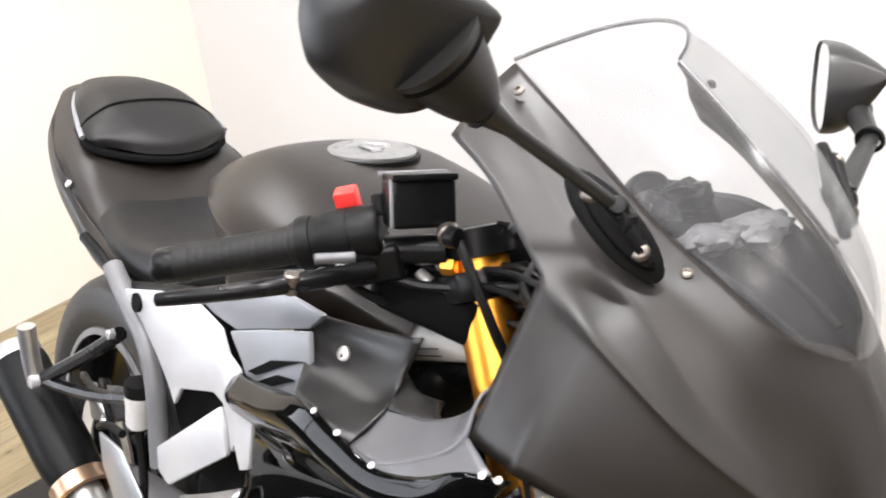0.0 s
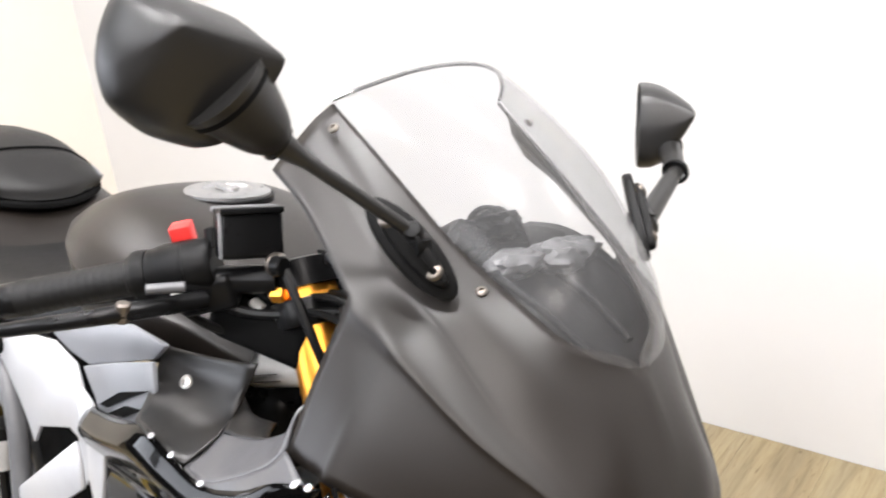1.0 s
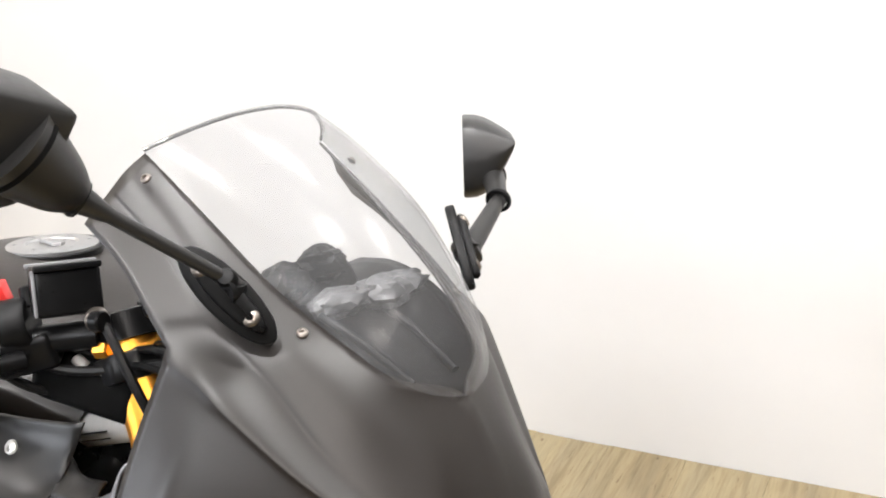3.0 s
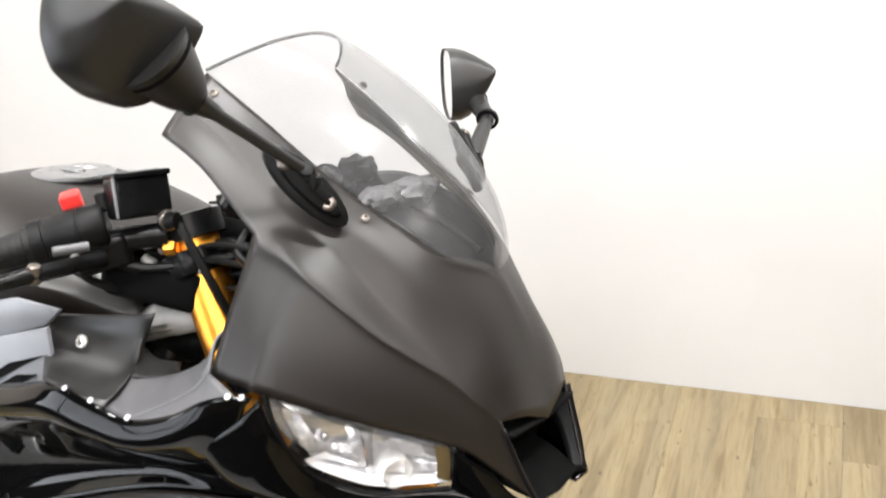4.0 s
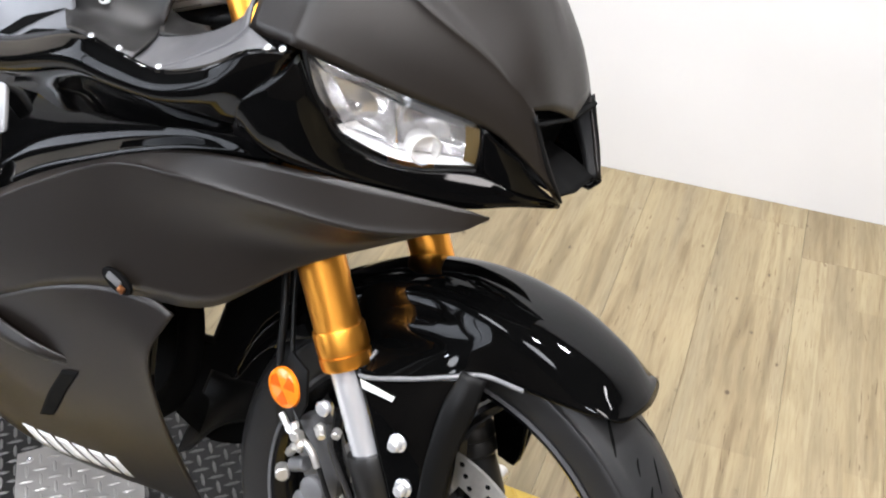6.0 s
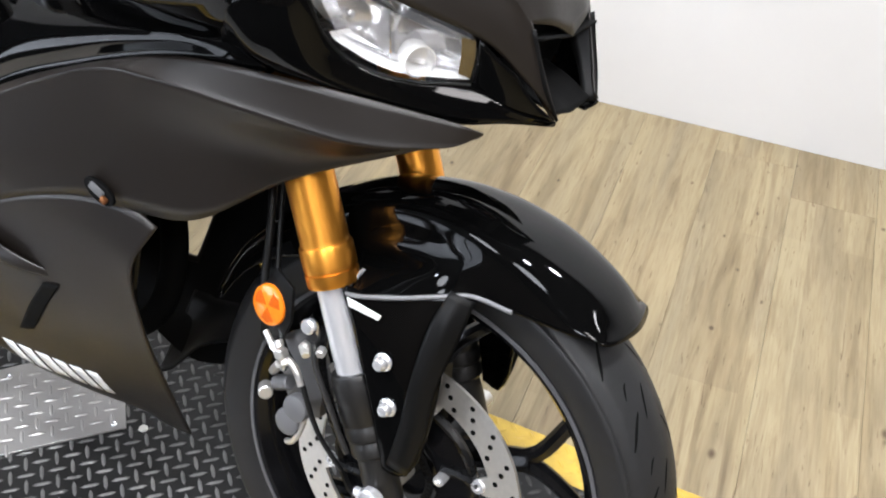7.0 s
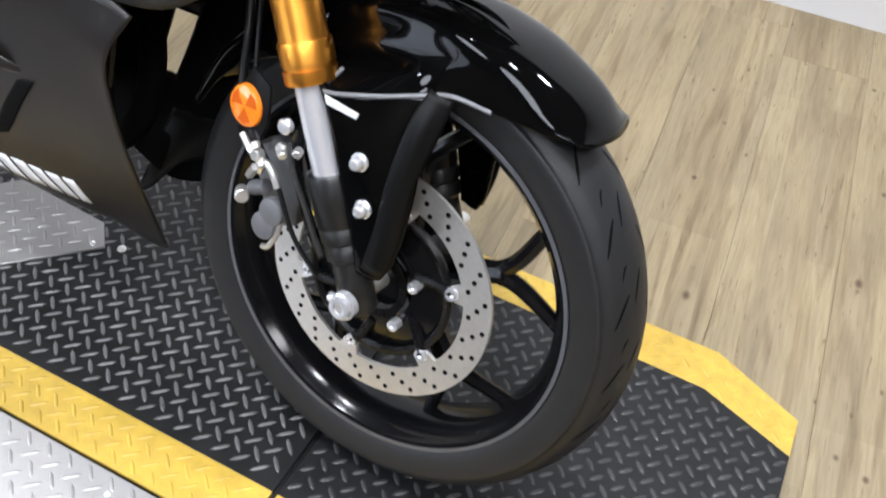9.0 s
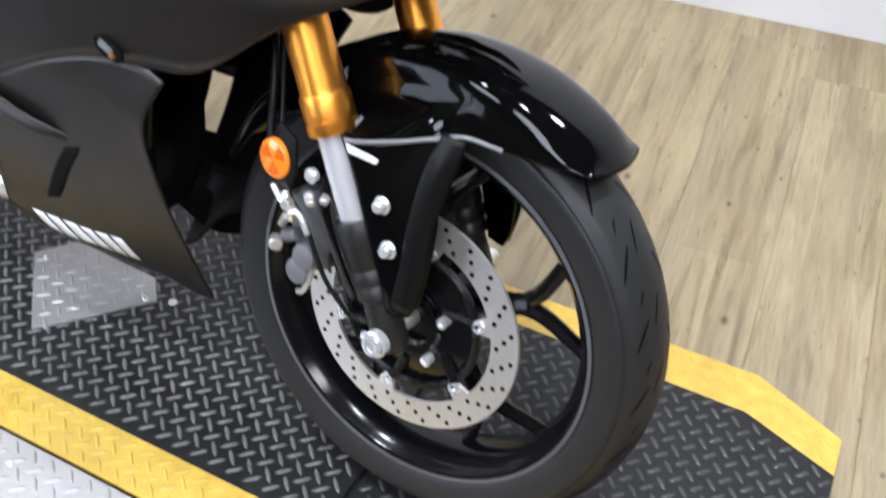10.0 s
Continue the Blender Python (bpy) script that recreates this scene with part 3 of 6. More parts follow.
STEER = Matrix.Translation((0.095, 0, 0)) @ Matrix.Rotation(radians(-1.4), 4, STEER_AXIS) @ Matrix.Translation((-0.095, 0, 0))
AX = Vector((0, 0, 0.293))


def steered(bm):
    bmesh.ops.transform(bm, matrix=STEER, verts=bm.verts)
    return bm


def sides(name, rows, material, label="", solid=0.0025, n=6, m=6, parent=None, skip=None, **kw):
    """A fairing panel and its twin on the other side."""
    a = part(name, outward(patch(rows, n, m, skip)), material, parent or bike, label, solid=solid, **kw)
    b = part(name, flipped(outward(patch(rows, n, m, skip))), material, parent or bike, label, solid=solid, **kw)
    return a, b


# -- wheels --
def tyre_profile(r, w, rim):
    return [(rim, -w * 0.40), (rim + 0.010, -w * 0.455), (rim + 0.026, -w * 0.492), (rim + 0.042, -w * 0.5), (r - 0.026, -w * 0.455), (r - 0.0165, -w * 0.40), (r - 0.0105, -w * 0.33),
            (r - 0.006, -w * 0.25), (r - 0.0025, -w * 0.16), (r - 0.0006, -w * 0.08), (r, 0)]


def tyre_outline(r, w, rim):
    half = spline([(a, b, 0) for a, b in tyre_profile(r, w, rim)], 3)[:, :2]
    return [(a, b) for a, b in half] + [(a, -b) for a, b in half[::-1][1:]]


def tyre(r, w, rim, at):
    prof = tyre_outline(r, w, rim) + [(rim - 0.004, w * 0.36), (rim - 0.004, -w * 0.36)]
    return lathe(prof, at, (0, 1, 0), 180, close=True)


def grooves(r, w, rim, at, count):
    """Slanted lens-shaped cuts over the crown of the tyre, in pairs on each side."""
    prof = sorted((b, a) for a, b in tyre_outline(r, w, rim))
    ys, rs = [b for b, a in prof], [a for b, a in prof]
    verts, faces = [], []
    for k in range(count):
        for side in (-1, 1):
            base = 2 * math.pi * (k + (0.5 if side > 0 else 0.0)) / count
            for y0, y1, a0, a1, wide in ((0.39, 0.24, 0.0, 0.125, 0.0017), (0.17, 0.055, 0.085, 0.20, 0.0015), (0.30, 0.23, 0.18, 0.235, 0.0012)):
                n = len(verts)
                for q in range(9):
                    u = q / 8
                    y, th = side * w * (y0 + (y1 - y0) * u), base + a0 + (a1 - a0) * u + 0.012 * math.sin(math.pi * u)
                    half = wide * math.sin(math.pi * (0.06 + 0.88 * u)) ** 0.6
                    for sgn in (-1, 1):
                        yy = y + sgn * half * 0.85
                        rr = float(np.interp(yy, ys, rs)) + 0.00035
                        tt = th + side * sgn * half * 0.55 / r
                        verts.append((at[0] + rr * math.cos(tt), at[1] + yy, at[2] + rr * math.sin(tt)))
                for q in range(8):
                    a = n + 2 * q
                    faces.append((a, a + 1, a + 3, a + 2))
    me = bpy.data.meshes.new("tread_groove")
    me.from_pydata(verts, [], faces)
    bm = bmesh.new()
    bm.from_mesh(me)
    bpy.data.meshes.remove(me)
    return bm


def rim_mesh(rim, w, at):
    o = rim + 0.004
    return lathe([(o, -w * 0.40), (o + 0.002, -w * 0.42), (o - 0.002, -w * 0.44), (o - 0.008, -w * 0.43), (o - 0.012, -w * 0.38), (o - 0.020, -w * 0.30), (o - 0.026, -w * 0.12),
                  (o - 0.028, 0), (o - 0.026, w * 0.12), (o - 0.020, w * 0.30), (o - 0.012, w * 0.38), (o - 0.008, w * 0.43), (o - 0.002, w * 0.44), (o + 0.002, w * 0.42), (o, w * 0.40),
                  (o - 0.012, w * 0.2), (o - 0.016, 0), (o - 0.012, -w * 0.2)], at, (0, 1, 0), 96, close=True)


def spoke(at, ang, rim, y, fork=17.5):
    """A spoke that splits in two before it meets the rim."""
    def p(r, a, dy=0.0):
        th = radians(a)
        return (at[0] + r * math.cos(th), at[1] + y + dy, at[2] + r * math.sin(th))
    bms = []
    split = rim * 0.60
    stem = tube([p(0.03, ang), p(0.07, ang), p(split, ang)], (0.017, 0.0140), 8, 4)
    bms.append(stem)
    for s in (-1, 1):
        bms.append(tube([p(split * 0.86, ang), p(split * 1.12, ang + s * fork * 0.34), p(rim - 0.018, ang + s * fork)], (0.0115, 0.0088), 8, 5))
    return join(*bms)


def wheel(name, at, r, w, rim, phase, move, count):
    base = part(name, move(rim_mesh(rim, w, at)), M_WHEEL, bike, "gloss black cast alloy wheel")
    rubber = part("tyre", move(tyre(r, w, rim, at)), M_RUBBER, base, "black rubber tyre with slanted grooves")
    tagged(part("tread_groove", move(grooves(r, w, rim, at, count)), M_HOLE, rubber), kind="stuff")
    # ring whose grey stands for the highlight along the black rim lip
    part("rim_lip", move(lathe([(rim + 0.001, -w * 0.440), (rim + 0.0055, -w * 0.440), (rim + 0.0055, -w * 0.455), (rim + 0.001, -w * 0.455)], at, (0, 1, 0), 96, close=True)), M_GREY, base, "thin rim lip, grey for its highlight line")
    part("hub", move(lathe([(0.02, -0.052), (0.034, -0.052), (0.036, -0.045), (0.031, -0.03), (0.03, 0.03), (0.036, 0.045), (0.034, 0.052), (0.02, 0.052)], at, (0, 1, 0), 32)), M_WHEEL, base)
    for i in range(5):
        part("spoke", move(spoke(at, phase + 72 * i, rim, 0.0)), M_WHEEL, base)
    return base


front = wheel("front_wheel", AX, 0.2985, 0.112, 0.228, 22.3, steered, 22)

# brake disc with drilled holes and six floating pins
PH0 = radians(-159.6)
DY = -0.060


def disc_bm():
    bm = bmesh.new()
    seg, rows = 360, []
    for k, y in ((0, DY - 0.0022), (1, DY + 0.0022)):
        for inner in (True, False):
            ring = []
            for i in range(seg):
                th = 2 * math.pi * i / seg
                d = (th - PH0 + math.pi / 6) % (math.pi / 3) - math.pi / 6
                lug = math.sqrt(max(0.0, 1 - (abs(d) / radians(6.2)) ** 2))
                rr = (0.1135 - 0.0225 * lug) if inner else 0.149
                ring.append(bm.verts.new((rr * math.cos(th), y, 0.293 + rr * math.sin(th))))
            rows.append(ring)
    a, b, c, d = rows
    for i in range(seg):
        j = (i + 1) % seg
        for p, q in ((a, b), (b, d), (d, c), (c, a)):
            bm.faces.new((p[i], p[j], q[j], q[i]))
    bmesh.ops.recalc_face_normals(bm, faces=bm.faces)
    return bm


disc = part("brake_disc", steered(disc_bm()), M_STEEL, front, "drilled floating steel brake disc")
def alike(name, bm, material, places, parent):
    """Objects of their own on one shared mesh."""
    me = bpy.data.meshes.new(name)
    bm.to_mesh(me)
    bm.free()
    me.materials.append(material)
    for m in places:
        ob = new(name, me)
        ob.parent = parent
        ob.matrix_basis = m


spots = []
for i in range(24):
    for r, off in ((0.121, 0.0), (0.131, 5.0), (0.141, 9.0)):
        th = PH0 + radians(15 * i + off + 3)
        spots.append(STEER @ Matrix.Translation((r * math.cos(th), DY - 0.00245, 0.293 + r * math.sin(th))))
alike("drill_hole", lathe([(0, 0), (0.0032, 0), (0.0032, 0.0049), (0, 0.0049)], (0, 0, 0), (0, 1, 0), 10), M_HOLE, spots, disc)
part("disc_carrier", steered(lathe([(0.046, -0.004), (0.060, -0.004), (0.066, -0.001), (0.086, 0.001), (0.090, 0.004), (0.086, 0.006), (0.046, 0.004)], (0, DY + 0.004, 0.293), (0, 1, 0), 48, close=True)), M_WHEEL, disc, "black disc carrier")
for i in range(6):
    th = PH0 + radians(60 * i)
    th2 = th + radians(14)
    part("carrier_arm", steered(tube([(0.055 * math.cos(th2), DY + 0.003, 0.293 + 0.055 * math.sin(th2)), (0.080 * math.cos(th + 0.1), DY + 0.002, 0.293 + 0.080 * math.sin(th + 0.1)),
                         (0.0985 * math.cos(th), DY + 0.001, 0.293 + 0.0985 * math.sin(th))], 0.007, 8, 4)), M_SATIN, disc)
    part("carrier_rim", steered(tube([(0.092 * math.cos(th + k * 0.105), DY + 0.0035, 0.293 + 0.092 * math.sin(th + k * 0.105)) for k in range(11)], 0.0055, 6, 1)), M_SATIN, disc)
for i in range(6):
    th = PH0 + radians(60 * i)
    part("disc_pin", steered(lathe([(0.0042, -0.0045), (0.0075, -0.0045), (0.0085, -0.003), (0.0085, 0.002), (0.004, 0.002)], (0.0995 * math.cos(th), DY - 0.001, 0.293 + 0.0995 * math.sin(th)), (0, 1, 0), 18, close=True)),
         M_CHROME, disc, "bright steel disc pin")
for i in range(5):
    th = radians(24 + 72 * i)
    part("disc_bolt", steered(lathe([(0, -0.006), (0.0035, -0.006), (0.0036, -0.009), (0.0068, -0.0085), (0.0075, -0.004), (0.0075, 0.004), (0, 0.004)], (0.054 * math.cos(th), DY - 0.003, 0.293 + 0.054 * math.sin(th)), (0, 1, 0), 14)),
         M_CHROME, disc, "bright steel bolt")
# slotted sensor ring
ring = [lathe([(0.033, -0.001), (0.043, -0.001), (0.043, 0.001), (0.033, 0.001)], (0, DY - 0.006, 0.293), (0, 1, 0), 48, close=True)]
part("sensor_ring", steered(join(*ring)), M_SATIN, front)
alike("sensor_slot", box((0.0016, 0.0024, 0.006), Matrix(), 0), M_HOLE,
      [STEER @ Matrix.Translation((0.0385 * math.cos(t), DY - 0.006, 0.293 + 0.0385 * math.sin(t))) @ Matrix.Rotation(math.pi / 2 - t, 4, "Y") for t in (2 * math.pi * i / 44 for i in range(44))], front)

# -- fork --
FD = Vector((-math.sin(RAKE), 0, math.cos(RAKE)))


def leg(s, y):
    """The place s metres up the fork leg from the wheel's axle."""
    return AX + Vector((0, y, 0)) + FD * s


FY = 0.102
fork = part("front_fork", steered(rod(leg(0.60, -0.13) + Vector((0.03, 0, 0)), leg(0.60, 0.13) + Vector((0.03, 0, 0)), 0.022, 16)), M_SATIN, bike, "gold upside-down front fork")
for y in (-FY, FY):
    part("upper_tube", steered(lathe([(0, 0.245), (0.0280, 0.245), (0.0290, 0.247), (0.0292, 0.260), (0.0280, 0.2605), (0.0280, 0.264), (0.0292, 0.2645), (0.0292, 0.286), (0.0284, 0.289), (0.0268, 0.2895), (0.0264, 0.293), (0.0264, 0.44), (0.0268, 0.46),
                                      (0.0268, 0.730), (0.0255, 0.735), (0, 0.735)], leg(0, y), FD, 40)), M_GOLD, fork, "gold anodised upper tube")
    part("lower_tube", steered(lathe([(0, 0.10), (0.0208, 0.10), (0.0208, 0.25), (0, 0.25)], leg(0, y), FD, 40)), M_TUBE, fork, "chromed lower tube")
    part("axle_bracket", steered(lathe([(0, -0.018), (0.018, -0.018), (0.021, -0.012), (0.021, 0.02), (0.020, 0.045), (0.0250, 0.05), (0.0252, 0.064), (0.0240, 0.066), (0.0240, 0.068), (0.0266, 0.070), (0.0272, 0.084), (0.0260, 0.086), (0.0260, 0.088), (0.0274, 0.090), (0.0276, 0.142), (0.0262, 0.146), (0.0215, 0.147), (0, 0.147)],
                                       leg(0, y), FD, 28)), M_SHELL, fork, "black cast axle bracket")
    part("fork_cap", steered(lathe([(0, 0.733), (0.0262, 0.733), (0.0262, 0.740), (0.018, 0.742), (0.016, 0.752), (0.008, 0.753), (0, 0.753)], leg(0, y), FD, 24)), M_GOLD, fork, "gold fork cap")
part("axle", steered(lathe([(0, 0), (0.0095, 0), (0.0105, 0.002), (0.0105, 0.28), (0, 0.28)], AX + Vector((0, -0.138, 0)), (0, 1, 0), 24)), M_STEEL, fork)
part("axle_nut", steered(lathe([(0, 0.004), (0.0055, 0.004), (0.0060, -0.009), (0.0085, -0.010), (0.0125, -0.009), (0.0140, -0.004), (0.0165, -0.003), (0.0170, 0.006), (0, 0.006)], AX + Vector((0, -0.130, 0)), (0, 1, 0), 28)), M_CHROME, fork, "bright axle end")
part("clamp_bolt", steered(rod(AX + Vector((-0.030, -0.112, -0.012)), AX + Vector((-0.012, -0.112, -0.010)), 0.006, 12)), M_CHROME, fork)
# top and bottom clamps
for s, name in ((0.695, "top_clamp"), (0.475, "bottom_clamp")):
    out = [(-0.032, -0.135), (0.012, -0.14), (0.03, -0.12), (0.03, -0.07), (0.0, -0.045), (0.0, 0.045), (0.03, 0.07), (0.03, 0.12), (0.012, 0.14), (-0.032, 0.135), (-0.05, 0.06), (-0.06, 0.03), (-0.06, -0.03), (-0.05, -0.06)]
    m = axes(leg(s, 0), (math.cos(RAKE), 0, math.sin(RAKE)), (0, 1, 0))
    part(name, steered(slab(out, m, 0.026, 0.004)), M_SATIN, fork, "black fork clamp")

# -- front mudguard --
GUARD = [
    [(0.196, 0, 0.552), (0.194, -0.022, 0.552), (0.190, -0.042, 0.553), (0.186, -0.052, 0.554), (0.183, -0.056, 0.554), (0.180, -0.058, 0.554)],
    [(0.160, 0, 0.585), (0.158, -0.030, 0.583), (0.153, -0.050, 0.575), (0.149, -0.061, 0.566), (0.145, -0.066, 0.559), (0.144, -0.067, 0.553)],
    [(0.100, 0, 0.612), (0.098, -0.034, 0.609), (0.094, -0.056, 0.599), (0.089, -0.067, 0.580), (0.086, -0.070, 0.562), (0.085, -0.071, 0.552)],
    [(0.045, 0, 0.623), (0.045, -0.036, 0.620), (0.044, -0.058, 0.609), (0.042, -0.067, 0.588), (0.040, -0.071, 0.566), (0.040, -0.073, 0.551)],
    [(0.005, 0, 0.626), (0.005, -0.036, 0.623), (0.005, -0.058, 0.610), (0.006, -0.066, 0.580), (0.008, -0.078, 0.558), (0.008, -0.088, 0.542)],
    [(-0.035, 0, 0.624), (-0.035, -0.035, 0.621), (-0.034, -0.055, 0.606), (-0.032, -0.062, 0.568), (-0.030, -0.084, 0.548), (-0.030, -0.104, 0.530)],
    [(-0.085, 0, 0.613), (-0.084, -0.034, 0.610), (-0.082, -0.053, 0.598), (-0.080, -0.060, 0.556), (-0.080, -0.088, 0.536), (-0.080, -0.1155, 0.518)],
    [(-0.130, 0, 0.596), (-0.130, -0.034, 0.593), (-0.128, -0.052, 0.582), (-0.126, -0.060, 0.552), (-0.106, -0.074, 0.541), (-0.094, -0.088, 0.533)],
    [(-0.200, 0, 0.553), (-0.200, -0.034, 0.550), (-0.197, -0.052, 0.540), (-0.194, -0.060, 0.522), (-0.192, -0.062, 0.508), (-0.190, -0.062, 0.495)],
    [(-0.270, 0, 0.483), (-0.268, -0.034, 0.480), (-0.264, -0.050, 0.473), (-0.258, -0.056, 0.462), (-0.255, -0.057, 0.455), (-0.252, -0.057, 0.450)],
    [(-0.310, 0, 0.400), (-0.308, -0.034, 0.398), (-0.303, -0.048, 0.396), (-0.298, -0.052, 0.394), (-0.295, -0.053, 0.392), (-0.293, -0.053, 0.390)]]


def guard():
    """The mudguard as one sheet: crown, scooped sides, and the shelf that reaches out in front of each fork leg."""
    return patch([[(x, -y, z) for x, y, z in r[:0:-1]] + r for r in GUARD], 6, 5)


mud = part("front_mudguard", outward_up(steered(guard())), M_GLOSS, bike, "gloss black front mudguard", solid=0.004)
for sy in (-1, 1):
    # arm that reaches down from the shelf to the axle bracket
    rows = [[(-0.090, -0.1135, 0.526), (-0.050, -0.1045, 0.525), (-0.010, -0.0905, 0.540), (0.028, -0.0745, 0.550)],
            [(-0.066, -0.116, 0.490), (-0.036, -0.112, 0.490), (-0.004, -0.102, 0.496), (0.026, -0.084, 0.505)],
            [(-0.046, -0.117, 0.448), (-0.022, -0.115, 0.445), (0.006, -0.108, 0.448), (0.034, -0.090, 0.452)],
            [(-0.026, -0.117, 0.405), (-0.008, -0.116, 0.400), (0.014, -0.111, 0.400), (0.036, -0.096, 0.402)],
            [(-0.010, -0.116, 0.365), (0.004, -0.116, 0.362), (0.018, -0.113, 0.358), (0.034, -0.103, 0.358)],
            [(0.001, -0.114, 0.334), (0.008, -0.114, 0.333), (0.016, -0.112, 0.332), (0.026, -0.108, 0.334)]]
    bm = patch(rows, 5, 5)
    part("mudguard_arm", steered(bm if sy < 0 else flipped(bm)), M_GLOSS, mud, solid=0.004)
    blade = [[(0.020, -0.080, 0.552), (0.030, -0.080, 0.550), (0.044, -0.072, 0.546)], [(0.014, -0.100, 0.515), (0.028, -0.099, 0.512), (0.042, -0.086, 0.508)], [(0.012, -0.114, 0.455), (0.024, -0.113, 0.452), (0.036, -0.104, 0.450)],
             [(0.012, -0.118, 0.400), (0.026, -0.118, 0.397), (0.038, -0.110, 0.394)], [(0.006, -0.118, 0.345), (0.018, -0.118, 0.343), (0.030, -0.114, 0.340)]]
    bm = patch(blade, 5, 4)
    part("arm_rib", steered(bm if sy < 0 else flipped(bm)), M_PLASTIC, mud, "satin black rib", solid=0.003)
    # the bright reflection on the gloss edge is put into a pale colour
    lip = tube([r[5] for r in GUARD[2:7]] + [GUARD[6][4]], 0.0026, 10)
    part("shelf_lip", steered(lip if sy < 0 else flipped(lip)), M_GREYEDGE, mud, "mudguard edge, pale for the reflection along it")
for x, z in ((-0.021, 0.463), (-0.006, 0.413)):
    for sy in (-1, 1):
        b = lathe([(0, 0), (0.0105, 0), (0.0105, 0.002), (0.0078, 0.004), (0.0076, 0.010), (0.0055, 0.0125), (0, 0.0135)], (x, sy * 0.1185, z), (0, sy, 0), 16)
        part("guard_bolt", steered(b), M_CHROME, mud, "bright domed bolt")
part("sticker", steered(slab([(0, 0), (0.036, 0.001), (0.038, 0.008), (-0.004, 0.010)], axes((-0.073, -0.1185, 0.507), (1, 0.10, -0.10), (0.3, -0.1, 1)), 0.0012, 0)), M_WHITE, mud, "white printed sticker")

# -- caliper, reflector, hoses --
M_CALIPER = mat("dark_grey_cast_paint", (0.11, 0.11, 0.113), 0.42, vary=0.12, scale=80)
cal = part("brake_caliper", steered(slab([(-0.020, -0.05), (0.012, -0.055), (0.028, -0.03), (0.030, 0.02), (0.018, 0.05), (-0.012, 0.052), (-0.026, 0.02)],
                                         axes((-0.142, -0.088, 0.362), (0.9, 0, 0.42), (-0.42, 0, 0.9)) @ pose(0, 0, 0, 180, 0, 0), 0.034, 0.008)), M_CALIPER, bike, "grey two-piston brake caliper")
for x, z in ((-0.117, 0.353), (-0.125, 0.331)):
    part("piston_boss", steered(lathe([(0, 0), (0.0165, 0), (0.0168, 0.008), (0.0158, 0.0105), (0.0130, 0.0118), (0, 0.0122)], (x, -0.114, z), (-0.05, -1, 0.05), 28)), M_CALIPER, cal, "grey piston boss")
for p, q in (((-0.166, -0.105, 0.372), (-0.150, -0.118, 0.395)), ((-0.120, -0.116, 0.432), (-0.112, -0.125, 0.428)), ((-0.098, -0.116, 0.440), (-0.094, -0.126, 0.438))):
    part("caliper_bolt", steered(rod(p, q, 0.0055, 6)), M_STEEL, cal)
part("banjo", steered(rod((-0.142, -0.122, 0.418), (-0.142, -0.134, 0.418), 0.0075, 6)), M_STEEL, cal)
part("slide_pin", steered(rod((-0.171, -0.108, 0.350), (-0.160, -0.122, 0.352), 0.0085, 12)), M_STEEL, cal, "dull steel slide pin")
part("pin_boot", steered(rod((-0.160, -0.104, 0.358), (-0.138, -0.108, 0.372), 0.009, 14)), M_CALIPER, cal)
part("hose_pipe", steered(tube([(-0.180, -0.108, 0.420), (-0.159, -0.116, 0.410), (-0.137, -0.122, 0.411), (-0.123, -0.124, 0.404), (-0.113, -0.124, 0.388)], 0.0042, 10)), M_STEEL, cal, "steel hose pipe")
part("hose_union", steered(rod((-0.163, -0.114, 0.412), (-0.146, -0.119, 0.411), 0.0065, 6)), M_CHROME, cal)
part("bleed_nipple", steered(rod((-0.146, -0.114, 0.390), (-0.140, -0.120, 0.404), 0.0048, 8)), M_CHROME, cal)
part("cable_guide", steered(tube([(-0.108, -0.120, 0.446), (-0.096, -0.126, 0.419), (-0.068, -0.130, 0.384), (-0.050, -0.133, 0.360), (-0.036, -0.134, 0.343)], 0.0034, 8)), M_SHELL, cal, "dark cable guide")
part("pad_spring", steered(tube([(-0.106, -0.116, 0.352), (-0.108, -0.120, 0.326), (-0.118, -0.118, 0.305), (-0.128, -0.114, 0.298)], 0.0035, 8)), M_STEEL, cal)
part("mount_bolt", steered(lathe([(0, 0), (0.0088, 0), (0.0088, 0.006), (0.007, 0.008), (0, 0.0085)], (-0.117, -0.117, 0.461), (0, -1, 0.1), 16)), M_CHROME, cal, "bright mounting bolt")
part("mount_bolt", steered(lathe([(0, 0), (0.0080, 0), (0.0080, 0.006), (0.006, 0.008), (0, 0.0085)], (-0.119, -0.114, 0.431), (0, -1, 0.1), 6)), M_STEEL, cal)
part("bracket", steered(tube([(-0.105, -0.108, 0.46), (-0.10, -0.108, 0.41), (-0.075, -0.108, 0.355), (-0.05, -0.106, 0.32)], 0.006, 8)), M_SATIN, cal)
part("reflector_stay", steered(slab([(-0.018, -0.045), (0.012, -0.05), (0.030, 0.0), (0.026, 0.04), (-0.005, 0.05), (-0.026, 0.015)], axes((-0.172, -0.104, 0.452), (1, -0.25, 0), (0, 0, 1)), 0.004, 0.001)), M_PLASTIC, bike)
refl = part("reflector", steered(lathe([(0, 0), (0.0235, 0), (0.0245, 0.002), (0.0235, 0.006), (0.021, 0.0075), (0, 0.0075)], (-0.178, -0.106, 0.456), (-0.12, -1, 0.05), 32)), M_AMBER, bike, "round amber side reflector")
face = Vector((-0.12, -1, 0.05)).normalized()
